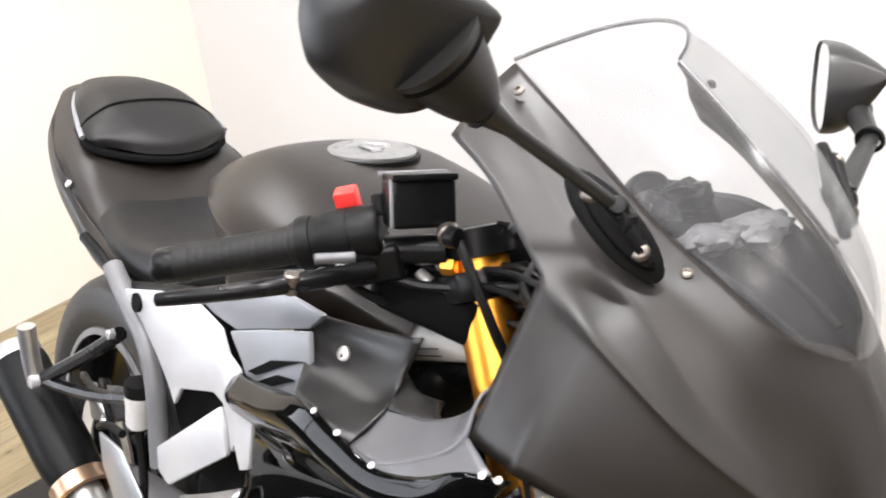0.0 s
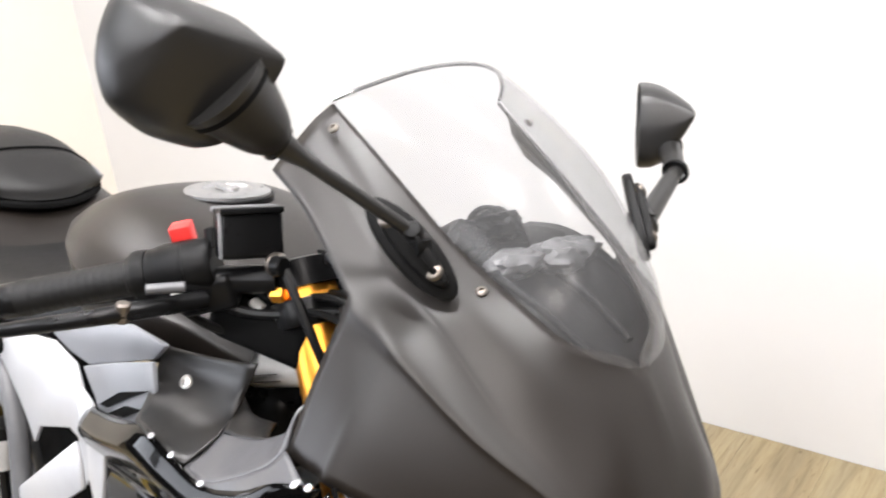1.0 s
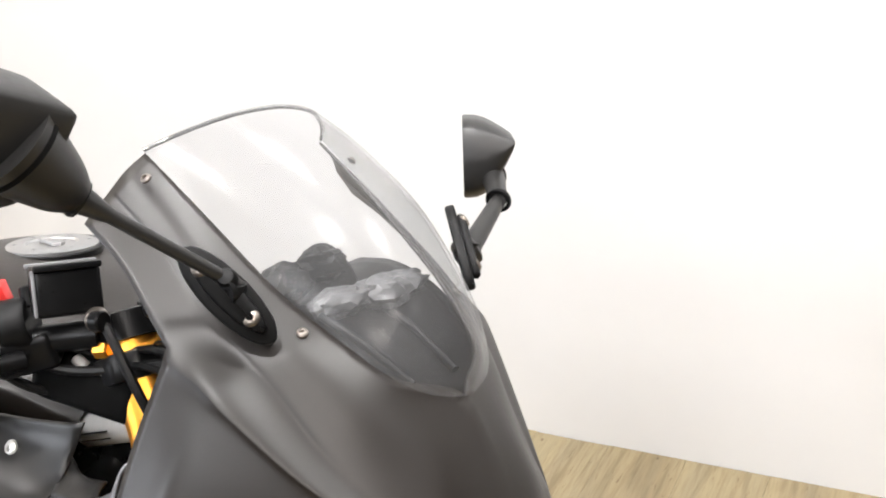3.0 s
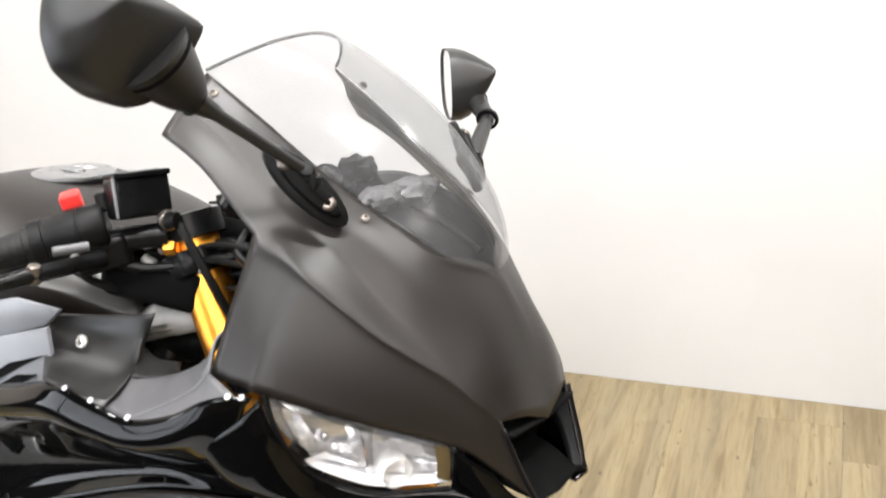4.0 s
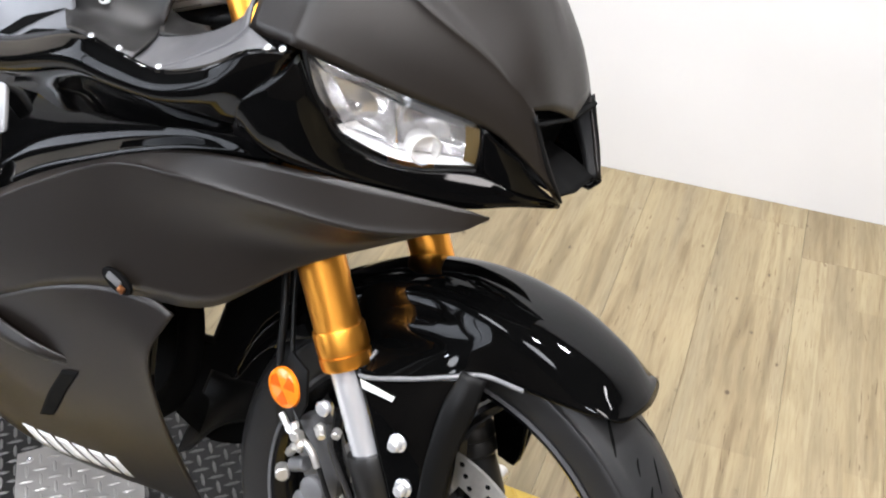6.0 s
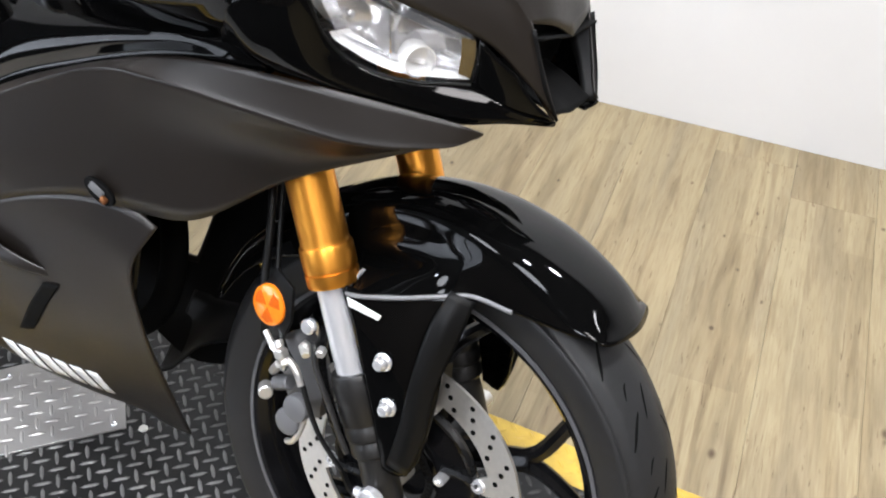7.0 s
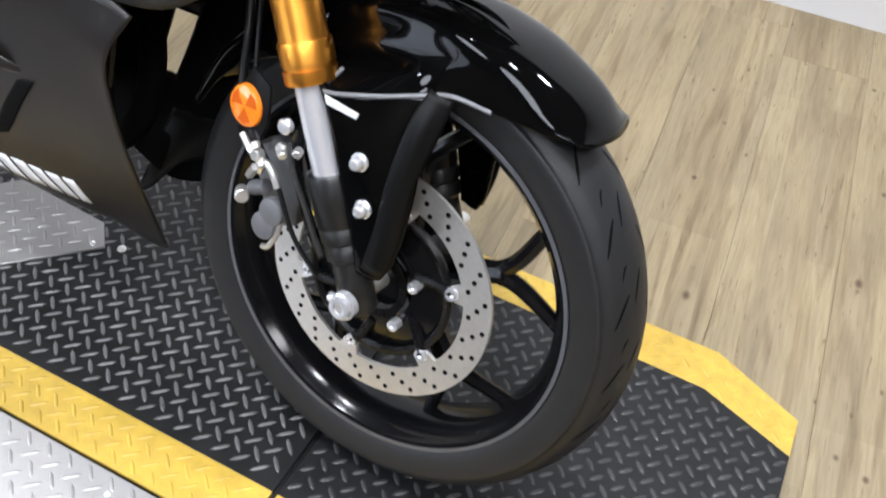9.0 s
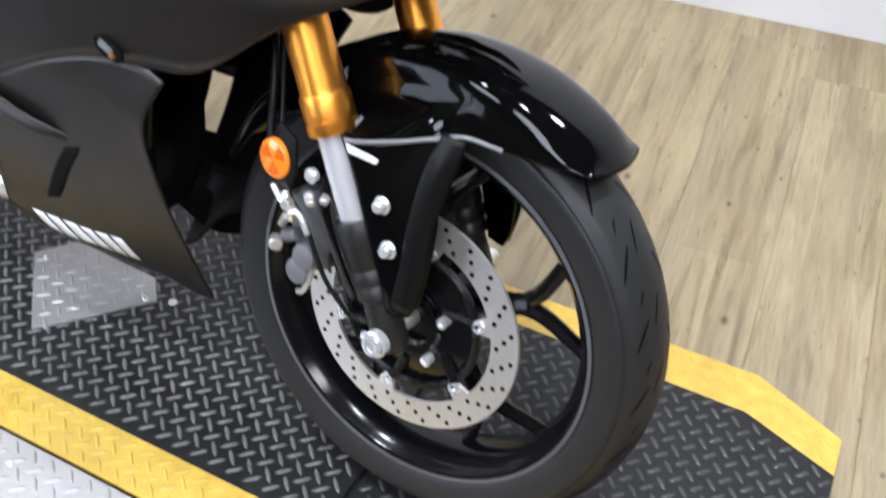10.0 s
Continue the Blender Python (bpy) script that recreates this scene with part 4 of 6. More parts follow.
for k in range(3):
    a0, a1 = radians(120 * k + 10), radians(120 * k + 70)
    m = frame_of(face).to_4x4()
    m.translation = Vector((-0.178, -0.106, 0.456)) + face * 0.0072
    part("prism_sector", steered(slab([(0.002 * math.cos((a0 + a1) / 2), 0.002 * math.sin((a0 + a1) / 2)), (0.019 * math.cos(a0), 0.019 * math.sin(a0)), (0.020 * math.cos((a0 + a1) / 2), 0.020 * math.sin((a0 + a1) / 2)), (0.019 * math.cos(a1), 0.019 * math.sin(a1))], m, 0.0008, 0)), M_AMBERDARK, refl, "darker amber sector")
part("brake_hose", steered(tube([(-0.24, -0.05, 0.60), (-0.215, -0.075, 0.53), (-0.200, -0.092, 0.46), (-0.172, -0.100, 0.425), (-0.142, -0.122, 0.418)], 0.0048, 10)), M_CABLE, bike)
part("sensor_cable", steered(tube([(-0.225, -0.05, 0.60), (-0.190, -0.085, 0.48), (-0.155, -0.112, 0.425), (-0.12, -0.122, 0.40), (-0.085, -0.122, 0.34), (-0.05, -0.115, 0.30)], 0.003, 8)), M_CABLE, bike)
part("cable_clip", steered(rod((-0.155, -0.119, 0.425), (-0.135, -0.126, 0.405), 0.0055, 10)), M_STEEL, bike)

# -- upper cowl --
def faceted(rows, bulge, low=(0.0, -0.002, 0.0), full=True):
    """Rows for a cowl with a bevelled ridge: inner edge, top and foot of the bevel, lower edge."""
    out = []
    for r in rows:
        i, a, b = (Vector(p) for p in r[:3])
        w = (i - a).length / 0.1
        row = [i, i.lerp(a, 0.5) + Vector(bulge) * w, i.lerp(a, 0.86) + Vector(bulge) * w * 0.35, a, b]
        if full:
            c = Vector(r[3])
            row += [b.lerp(c, 0.12), b.lerp(c, 0.55) + Vector(low), c]
        out.append(row)
    return out


COWL = [
    [(-0.150, -0.094, 1.036), (-0.174, -0.164, 1.006), (-0.188, -0.188, 0.968), (-0.190, -0.212, 0.867)],
    [(-0.112, -0.086, 1.013), (-0.140, -0.163, 0.982), (-0.152, -0.187, 0.948), (-0.150, -0.215, 0.864)],
    [(-0.085, -0.078, 0.998), (-0.112, -0.159, 0.960), (-0.124, -0.181, 0.930), (-0.129, -0.214, 0.861)],
    [(-0.045, -0.058, 0.972), (-0.057, -0.139, 0.912), (-0.064, -0.152, 0.893), (-0.060, -0.166, 0.836)],
    [(-0.016, 0.000, 0.950), (-0.004, -0.111, 0.876), (-0.007, -0.118, 0.862), (0.005, -0.114, 0.813)],
    [(0.022, 0.000, 0.890), (0.022, -0.095, 0.851), (0.021, -0.098, 0.843), (0.038, -0.087, 0.786)],
    [(0.048, 0.000, 0.813), (0.036, -0.077, 0.831), (0.038, -0.078, 0.826), (0.073, -0.056, 0.749)]]
BESIDE = [
    [(-0.291, -0.106, 1.124), (-0.296, -0.147, 1.086), (-0.298, -0.160, 1.066), (-0.270, -0.205, 0.950)],
    [(-0.225, -0.102, 1.085), (-0.236, -0.150, 1.052), (-0.246, -0.162, 1.040), (-0.232, -0.209, 0.905)]]
RIDGE = (0.86, 0.83, 0.78, 0.74, 0.74, 0.83, 0.94, 1.0, 1.0)
FOOT = (None, None, 0.12, 0.08, 0.06, 0.03, 0.03, 0.05, 0.05)


def bevelled(rows):
    """Set the crease back on the upper face, slightly sunk, so that a shallow flared bevel runs under it."""
    out = []
    for (p, q, r, s), k, f in zip(rows, RIDGE, FOOT):
        p, q, r, s = Vector(p), Vector(q), Vector(r), Vector(s)
        deep = min(1.0, (1 - k) * 6)
        foot = r if f is None else q.lerp(s, f) + Vector((0, -0.001, 0))
        out.append((p, p.lerp(q, k) + Vector((-0.001, 0.001, -0.001)) * deep, foot + Vector((0.0025, -0.003, 0.002)) * deep, s))
    return out


# one sheet from the tip of the wing beside the screen down to the nose; the wing has no lower face
def trimmed(bm):
    """Keep a half sheet on its own side of the middle."""
    for v in bm.verts:
        v.co.y = min(v.co.y, 0.0)
    return bm


def narrowed(bm):
    """The nose is a little slimmer on its far side, where the front end is turned."""
    for v in bm.verts:
        if v.co.y > 0:
            v.co.y *= 1 - 0.18 * min(1.0, max(0.0, (v.co.x + 0.12) / 0.12))
    return bm


HALF = faceted(bevelled(BESIDE + COWL), (0.003, -0.003, 0.006))
whole = join(*[f(outward(patch(HALF, 6, 5, lambda r, c: r < 2 and c >= 4))) for f in (trimmed, lambda b: flipped(trimmed(b)))])
for v in whole.verts:
    if abs(v.co.y) < 0.0015 and v.co.x > -0.02:
        v.co.y = 0.0
bmesh.ops.remove_doubles(whole, verts=whole.verts, dist=0.0006)
cowl = part("front_cowl", narrowed(whole), M_MATT, bike, "matt black front cowl with bevelled ridges", solid=0.003, sharp=80.0)
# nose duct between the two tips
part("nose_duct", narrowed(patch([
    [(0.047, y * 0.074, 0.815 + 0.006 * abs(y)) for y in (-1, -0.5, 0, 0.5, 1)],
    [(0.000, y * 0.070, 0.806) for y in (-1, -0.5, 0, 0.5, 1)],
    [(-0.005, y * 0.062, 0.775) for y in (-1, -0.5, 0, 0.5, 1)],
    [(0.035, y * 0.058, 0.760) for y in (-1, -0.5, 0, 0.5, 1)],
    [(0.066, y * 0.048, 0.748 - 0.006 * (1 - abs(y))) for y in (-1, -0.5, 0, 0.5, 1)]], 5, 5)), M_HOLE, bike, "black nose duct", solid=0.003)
# added black blocks that stop the pale wall showing through the duct
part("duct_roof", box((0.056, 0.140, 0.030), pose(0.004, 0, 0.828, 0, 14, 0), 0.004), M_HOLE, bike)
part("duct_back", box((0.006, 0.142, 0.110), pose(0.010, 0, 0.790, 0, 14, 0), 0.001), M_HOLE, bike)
for sy in (-1, 1):
    bm = patch([[(0.041, -0.080, 0.828), (0.052, -0.075, 0.800), (0.063, -0.069, 0.774), (0.074, -0.056, 0.747)],
                [(0.020, -0.066, 0.812), (0.028, -0.064, 0.795), (0.044, -0.060, 0.772), (0.062, -0.046, 0.746)]], 3, 4)
    part("duct_side", bm if sy < 0 else narrowed(flipped(bm)), M_PLASTIC, bike, solid=0.002)

# -- headlights --
for sy in (-1, 1):
    fl = (lambda b: b) if sy < 0 else (lambda b: narrowed(flipped(b)))
    rows = [[(-0.126, -0.211, 0.859), (-0.062, -0.165, 0.834), (0.004, -0.113, 0.812)],
            [(-0.114, -0.206, 0.826), (-0.060, -0.163, 0.803), (0.004, -0.108, 0.790)],
            [(-0.100, -0.176, 0.783), (-0.056, -0.145, 0.765), (0.000, -0.101, 0.768)]]
    lens = part("headlight_lens", fl(patch(rows, 6, 8)), M_LENS, bike, "clear headlight lens", solid=0.002)
    lens.visible_shadow = False
    deep = [[(x - 0.012 - 0.024 * k, y + 0.012 + 0.022 * k, z + (0.004, -0.002, 0.010)[i]) for (x, y, z), k in zip(r, (0, 1, 0))] for i, r in enumerate(rows)]
    part("reflector_bowl", fl(patch(deep, 7, 8)), M_BOWL, lens, "bright chromed reflector")
    # two scooped lamp bowls, the ledge between them and the bright step below
    way = Vector((0.66, -0.66, 0.22))
    for (a, b, c, d), dent, name in ((((-0.122, -0.188, 0.842), (-0.070, -0.150, 0.822), (-0.104, -0.176, 0.795), (-0.066, -0.140, 0.778)), (-0.034, 0.030, 0.004), "polished outer lamp bowl"),
                                     (((-0.069, -0.149, 0.821), (-0.010, -0.107, 0.804), (-0.065, -0.139, 0.777), (-0.012, -0.099, 0.776)), (-0.026, 0.030, 0.002), "polished inner lamp bowl")):
        grid = []
        for u in (0, 0.12, 0.35, 0.65, 0.88, 1):
            row = []
            for v in (0, 0.12, 0.35, 0.65, 0.88, 1):
                q = Vector(a).lerp(Vector(b), v).lerp(Vector(c).lerp(Vector(d), v), u)
                k = (16 * u * (1 - u) * v * (1 - v)) ** 0.6
                row.append(q + Vector(dent) * k)
            grid.append(row)
        part("lamp_bowl", fl(patch(grid, 4, 4)), M_BOWL, lens, name)
    part("bulb", fl(lathe([(0, 0), (0.004, 0), (0.0045, 0.012), (0.003, 0.016), (0, 0.017)], (-0.108, -0.154, 0.809), way, 14)), M_CHROME, lens)
    part("bulb_hood", fl(lathe([(0, 0), (0.0125, 0.002), (0.0150, 0.010), (0.0155, 0.024), (0.0140, 0.024), (0.0125, 0.012), (0, 0.006)], (-0.060, -0.118, 0.784), (0.80, -0.50, -0.15), 28)), M_REFLECT, lens, "bright bulb hood")
    part("upper_facet", fl(patch([[(-0.128, -0.196, 0.853), (-0.098, -0.176, 0.842), (-0.068, -0.154, 0.830)], [(-0.124, -0.178, 0.836), (-0.100, -0.154, 0.832), (-0.070, -0.134, 0.818)]], 2, 3)), M_REFLECT, lens)
    part("upper_facet", fl(patch([[(-0.064, -0.152, 0.829), (-0.036, -0.132, 0.820), (-0.008, -0.108, 0.809)], [(-0.066, -0.126, 0.814), (-0.042, -0.112, 0.806), (-0.014, -0.094, 0.798)]], 2, 3)), M_BOWL, lens)
    part("side_facet", fl(patch([[(-0.122, -0.199, 0.846), (-0.110, -0.194, 0.822), (-0.101, -0.180, 0.800)], [(-0.118, -0.178, 0.836), (-0.108, -0.172, 0.818), (-0.100, -0.164, 0.802)]], 3, 3)), M_BOWL, lens)
    part("lower_step", fl(patch([[(-0.106, -0.183, 0.796), (-0.098, -0.174, 0.786), (-0.058, -0.142, 0.768), (-0.004, -0.099, 0.770)], [(-0.098, -0.163, 0.799), (-0.094, -0.155, 0.793), (-0.062, -0.128, 0.778), (-0.012, -0.090, 0.778)]], 3, 5)), M_REFLECT, lens, "bright lower step")
    part("end_prism", fl(patch([[(0.000, -0.110, 0.809), (0.001, -0.107, 0.794), (-0.002, -0.102, 0.772)], [(-0.012, -0.116, 0.810), (-0.011, -0.112, 0.794), (-0.013, -0.106, 0.774)]], 3, 3)), M_PRISM, lens, "smoky amber end strip")
    # black surround, chin and end cap
    part("headlight_end", fl(patch([[(0.005, -0.114, 0.813), (0.022, -0.104, 0.799), (0.038, -0.092, 0.786)],
                                    [(0.004, -0.108, 0.790), (0.030, -0.096, 0.775), (0.052, -0.080, 0.766)],
                                    [(0.000, -0.101, 0.766), (0.035, -0.086, 0.750), (0.072, -0.062, 0.748)]], 4, 4)), M_GLOSS, bike, "gloss black headlight end cap", solid=0.002)
    part("chin_panel", fl(patch([[(-0.131, -0.216, 0.858), (-0.116, -0.209, 0.824), (-0.101, -0.178, 0.781), (-0.055, -0.146, 0.763), (0.000, -0.102, 0.766), (0.040, -0.086, 0.752), (0.073, -0.060, 0.747)],
                                 [(-0.150, -0.222, 0.835), (-0.134, -0.215, 0.800), (-0.108, -0.184, 0.766), (-0.055, -0.149, 0.751), (0.000, -0.112, 0.748), (0.038, -0.086, 0.746), (0.072, -0.058, 0.744)],
                                 [(-0.190, -0.222, 0.800), (-0.165, -0.208, 0.765), (-0.110, -0.178, 0.748), (-0.055, -0.146, 0.739), (-0.005, -0.115, 0.733), (0.035, -0.086, 0.740), (0.070, -0.056, 0.742)],
                                 [(-0.215, -0.185, 0.745), (-0.165, -0.165, 0.735), (-0.110, -0.140, 0.730), (-0.055, -0.110, 0.728), (-0.005, -0.080, 0.728), (0.035, -0.060, 0.735), (0.066, -0.045, 0.738)]], 4, 6)),
         M_GLOSS, bike, "gloss black chin panel under the headlight", solid=0.0025)
    bez = tube([(-0.128, -0.214, 0.862), (-0.115, -0.209, 0.826), (-0.101, -0.179, 0.782), (-0.056, -0.147, 0.763), (0.000, -0.103, 0.767)], 0.0022, 8)
    part("headlight_seal", fl(bez), M_PLASTIC, bike)

# -- gloss side panel with its bolts --
sides("side_panel", [
    [(-0.556, -0.196, 0.772), (-0.487, -0.210, 0.790), (-0.381, -0.232, 0.822), (-0.323, -0.237, 0.818), (-0.267, -0.240, 0.814), (-0.215, -0.238, 0.830), (-0.172, -0.236, 0.854), (-0.134, -0.222, 0.860)],
    [(-0.560, -0.208, 0.745), (-0.490, -0.222, 0.762), (-0.390, -0.240, 0.790), (-0.325, -0.244, 0.788), (-0.267, -0.246, 0.790), (-0.215, -0.244, 0.805), (-0.180, -0.238, 0.825), (-0.142, -0.224, 0.845)],
    [(-0.565, -0.185, 0.700), (-0.490, -0.195, 0.725), (-0.390, -0.208, 0.752), (-0.325, -0.214, 0.762), (-0.267, -0.218, 0.768), (-0.225, -0.220, 0.778), (-0.195, -0.220, 0.788), (-0.160, -0.214, 0.800)],
    [(-0.575, -0.172, 0.620), (-0.490, -0.176, 0.675), (-0.390, -0.182, 0.712), (-0.325, -0.186, 0.732), (-0.267, -0.190, 0.748), (-0.225, -0.196, 0.757), (-0.197, -0.200, 0.765), (-0.175, -0.200, 0.775)],
    [(-0.600, -0.186, 0.560), (-0.490, -0.192, 0.630), (-0.390, -0.198, 0.680), (-0.325, -0.200, 0.709), (-0.262, -0.201, 0.731), (-0.215, -0.199, 0.739), (-0.185, -0.196, 0.742), (-0.160, -0.190, 0.744)]], M_GLOSS, "gloss black side panel", 0.0025, 4, 5)
for x, y, z in ((-0.355, -0.236, 0.823), (-0.317, -0.238, 0.820), (-0.265, -0.241, 0.816), (-0.152, -0.232, 0.860), (-0.140, -0.228, 0.861)):
    for sy in (-1, 1):
        bolt("panel_screw", (x, y if sy < 0 else -y, z), (0, sy * 0.6, 0.8), 0.0032, bike, M_CHROME, 0.0022)

# -- inner panel between the cowl and the tank, with its flange --
sides("inner_panel", [
    [(-0.462, -0.165, 0.862), (-0.389, -0.160, 0.872), (-0.336, -0.156, 0.882), (-0.322, -0.150, 0.884)],
    [(-0.458, -0.172, 0.845), (-0.395, -0.165, 0.850), (-0.338, -0.162, 0.855), (-0.330, -0.157, 0.852)],
    [(-0.430, -0.200, 0.825), (-0.380, -0.195, 0.826), (-0.338, -0.188, 0.827), (-0.321, -0.184, 0.829)],
    [(-0.392, -0.232, 0.824), (-0.355, -0.236, 0.822), (-0.322, -0.234, 0.816), (-0.310, -0.229, 0.812)]], M_SHELL, "satin black inner panel", 0.0025, 5, 5)
sides("inner_floor", [
    [(-0.338, -0.152, 0.848), (-0.309, -0.160, 0.842), (-0.285, -0.152, 0.841)],
    [(-0.332, -0.168, 0.838), (-0.304, -0.172, 0.836), (-0.270, -0.170, 0.844)],
    [(-0.318, -0.187, 0.829), (-0.290, -0.184, 0.833), (-0.252, -0.185, 0.846)]], M_SHELL, "satin black inner panel", 0.0025, 4, 4)
FLANGE = [
    [(-0.326, -0.180, 0.828), (-0.290, -0.182, 0.834), (-0.255, -0.184, 0.846), (-0.225, -0.180, 0.866), (-0.192, -0.186, 0.905)],
    [(-0.318, -0.205, 0.815), (-0.286, -0.206, 0.822), (-0.250, -0.204, 0.838), (-0.216, -0.200, 0.860), (-0.194, -0.203, 0.895)],
    [(-0.310, -0.228, 0.811), (-0.275, -0.234, 0.812), (-0.240, -0.232, 0.828), (-0.205, -0.222, 0.850), (-0.190, -0.214, 0.868)],
    [(-0.306, -0.236, 0.808), (-0.270, -0.240, 0.808), (-0.230, -0.240, 0.818), (-0.190, -0.238, 0.840), (-0.150, -0.226, 0.860)]]
# glare on the black flange and lip is put into their grey
sides("cowl_flange", FLANGE[:3], M_GREY, "inner flange of the cowl, greyed for the glare on it", 0.0025, 5, 5)
sides("cowl_lip", FLANGE[2:], M_GREY, "lip of the cowl, greyed for the glare on it", 0.0025, 5, 5)
for sy in (-1, 1):
    bolt("push_pin", (-0.405, sy * 0.171, 0.842), (0, sy, 0.25), 0.008, bike, M_STEEL, 0.005)

# -- lower fairing --
LOW_TOP = [(-0.640, -0.185, 0.535), (-0.574, -0.190, 0.579), (-0.459, -0.196, 0.647), (-0.336, -0.202, 0.704), (-0.262, -0.203, 0.730), (-0.195, -0.200, 0.741), (-0.096, -0.176, 0.744), (0.000, -0.131, 0.737), (0.027, -0.112, 0.730)]
LOW_EDGE = [(-0.640, -0.196, 0.520), (-0.574, -0.202, 0.566), (-0.459, -0.209, 0.637), (-0.350, -0.216, 0.692), (-0.264, -0.219, 0.707), (-0.170, -0.204, 0.706), (-0.072, -0.172, 0.700), (0.000, -0.134, 0.712), (0.026, -0.112, 0.728)]
LOW_MID = [(-0.640, -0.188, 0.470), (-0.574, -0.196, 0.500), (-0.465, -0.201, 0.565), (-0.360, -0.200, 0.612), (-0.285, -0.194, 0.632), (-0.205, -0.176, 0.646), (-0.110, -0.148, 0.668), (-0.024, -0.124, 0.704), (0.025, -0.110, 0.727)]
LOW_FOOT = [(-0.640, -0.175, 0.420), (-0.574, -0.182, 0.445), (-0.470, -0.190, 0.500), (-0.385, -0.188, 0.532), (-0.318, -0.183, 0.540), (-0.240, -0.170, 0.556), (-0.150, -0.149, 0.628), (-0.048, -0.125, 0.686), (0.020, -0.108, 0.722)]


def between(a, b, t):
    return [tuple(Vector(p).lerp(Vector(q), t)) for p, q in zip(a, b)]


low, low2 = sides("lower_fairing", [LOW_TOP, between(LOW_TOP, LOW_EDGE, 0.8), LOW_EDGE, between(LOW_EDGE, LOW_MID, 0.2), LOW_MID, LOW_FOOT], M_MATT, "matt black lower side fairing", 0.003, 5, 6)
BELLY = [
    [(-0.640, -0.1755, 0.421), (-0.574, -0.1825, 0.446), (-0.470, -0.1905, 0.501), (-0.385, -0.1885, 0.533), (-0.318, -0.1835, 0.541), (-0.286, -0.1795, 0.531)],
    [(-0.640, -0.166, 0.380), (-0.575, -0.170, 0.400), (-0.480, -0.176, 0.440), (-0.400, -0.182, 0.478), (-0.345, -0.182, 0.480), (-0.318, -0.180, 0.465)],
    [(-0.640, -0.150, 0.320), (-0.575, -0.155, 0.330), (-0.490, -0.158, 0.345), (-0.420, -0.160, 0.372), (-0.360, -0.155, 0.378), (-0.326, -0.146, 0.374)],
    [(-0.640, -0.130, 0.262), (-0.580, -0.132, 0.262), (-0.500, -0.126, 0.255), (-0.430, -0.120, 0.268), (-0.370, -0.115, 0.280), (-0.328, -0.106, 0.290)],
    [(-0.640, -0.112, 0.207), (-0.594, -0.109, 0.198), (-0.522, -0.093, 0.185), (-0.438, -0.072, 0.180), (-0.380, -0.066, 0.196), (-0.330, -0.070, 0.222)],
    [(-0.640, -0.060, 0.200), (-0.590, -0.060, 0.195), (-0.522, -0.045, 0.175), (-0.450, -0.030, 0.150), (-0.390, -0.010, 0.125), (-0.345, -0.015, 0.135)]]
tail_r = part("belly_fairing", outward(patch(BELLY, 6, 6)), M_MATT, bike, "matt black belly fairing with a white printed name", solid=0.003)
# black copy of the sheet, added as the shade inside the far fairing
inner = flipped(outward(patch([[(x + 0.004, y * 0.93, z + 0.004) for x, y, z in r] for r in BELLY[:5]], 5, 5, lambda r, c: 1.3 < r < 2.5 and abs(c - 1.8) < 0.3)))
lower = patch([[(-0.465, 0.116, 0.262), (-0.430, 0.115, 0.268), (-0.370, 0.110, 0.280), (-0.328, 0.100, 0.292)],
               [(-0.470, 0.090, 0.195), (-0.440, 0.084, 0.205), (-0.388, 0.080, 0.245), (-0.332, 0.078, 0.275)],
               [(-0.478, 0.068, 0.132), (-0.450, 0.064, 0.155), (-0.400, 0.060, 0.218), (-0.337, 0.058, 0.258)]], 5, 5)
part("belly_pan", lower, M_PLASTIC, bike, "black belly pan with an arched edge", solid=0.004)
part("belly_liner", inner, M_HOLE, bike, "black sheet for the shade inside the belly fairing")
tail_l = part("belly_fairing", flipped(outward(patch(BELLY, 12, 12, lambda r, c: r >= 3.95 or (1.3 < r < 2.5 and abs(c - 1.8) < 0.24)))), M_MATT, bike, "matt black belly fairing with an open duct", solid=0.003)
# scoop ridge and dark slot
sides("scoop", [
    [(-0.640, -0.186, 0.470), (-0.570, -0.186, 0.432), (-0.500, -0.182, 0.415), (-0.440, -0.164, 0.400)],
    [(-0.640, -0.192, 0.440), (-0.570, -0.190, 0.408), (-0.500, -0.184, 0.398), (-0.441, -0.163, 0.396)],
    [(-0.640, -0.168, 0.400), (-0.570, -0.168, 0.385), (-0.500, -0.166, 0.385), (-0.442, -0.162, 0.394)]], M_MATT, "", 0.003, 4, 5)
# missing indicator: mounting hole with an amber connector inside
for sy in (-1, 1):
    fl = (lambda b: b) if sy < 0 else flipped
    n = (0.15, -0.98, 0.12)
    p = Vector((-0.352, -0.196, 0.553))
    o = [(0.021 * math.cos(t), 0.0105 * math.sin(t)) for t in (2 * math.pi * k / 18 for k in range(18))]
    mm = axes(p, (0.85, 0.12, -0.45), (0.45, 0.06, 0.85))
    part("indicator_hole", fl(slab(o, mm @ pose(0, 0, -0.004), 0.0055, 0.001)), M_HOLE, low if sy < 0 else low2, "open indicator mounting hole")
    part("connector", fl(box((0.020, 0.009, 0.008), mm @ pose(-0.003, 0.001, 0.000), 0.002)), M_CALIPER, low if sy < 0 else low2)
    part("connector_clip", fl(box((0.009, 0.008, 0.008), mm @ pose(0.010, -0.002, 0.001), 0.002)), M_BROWN, low if sy < 0 else low2)
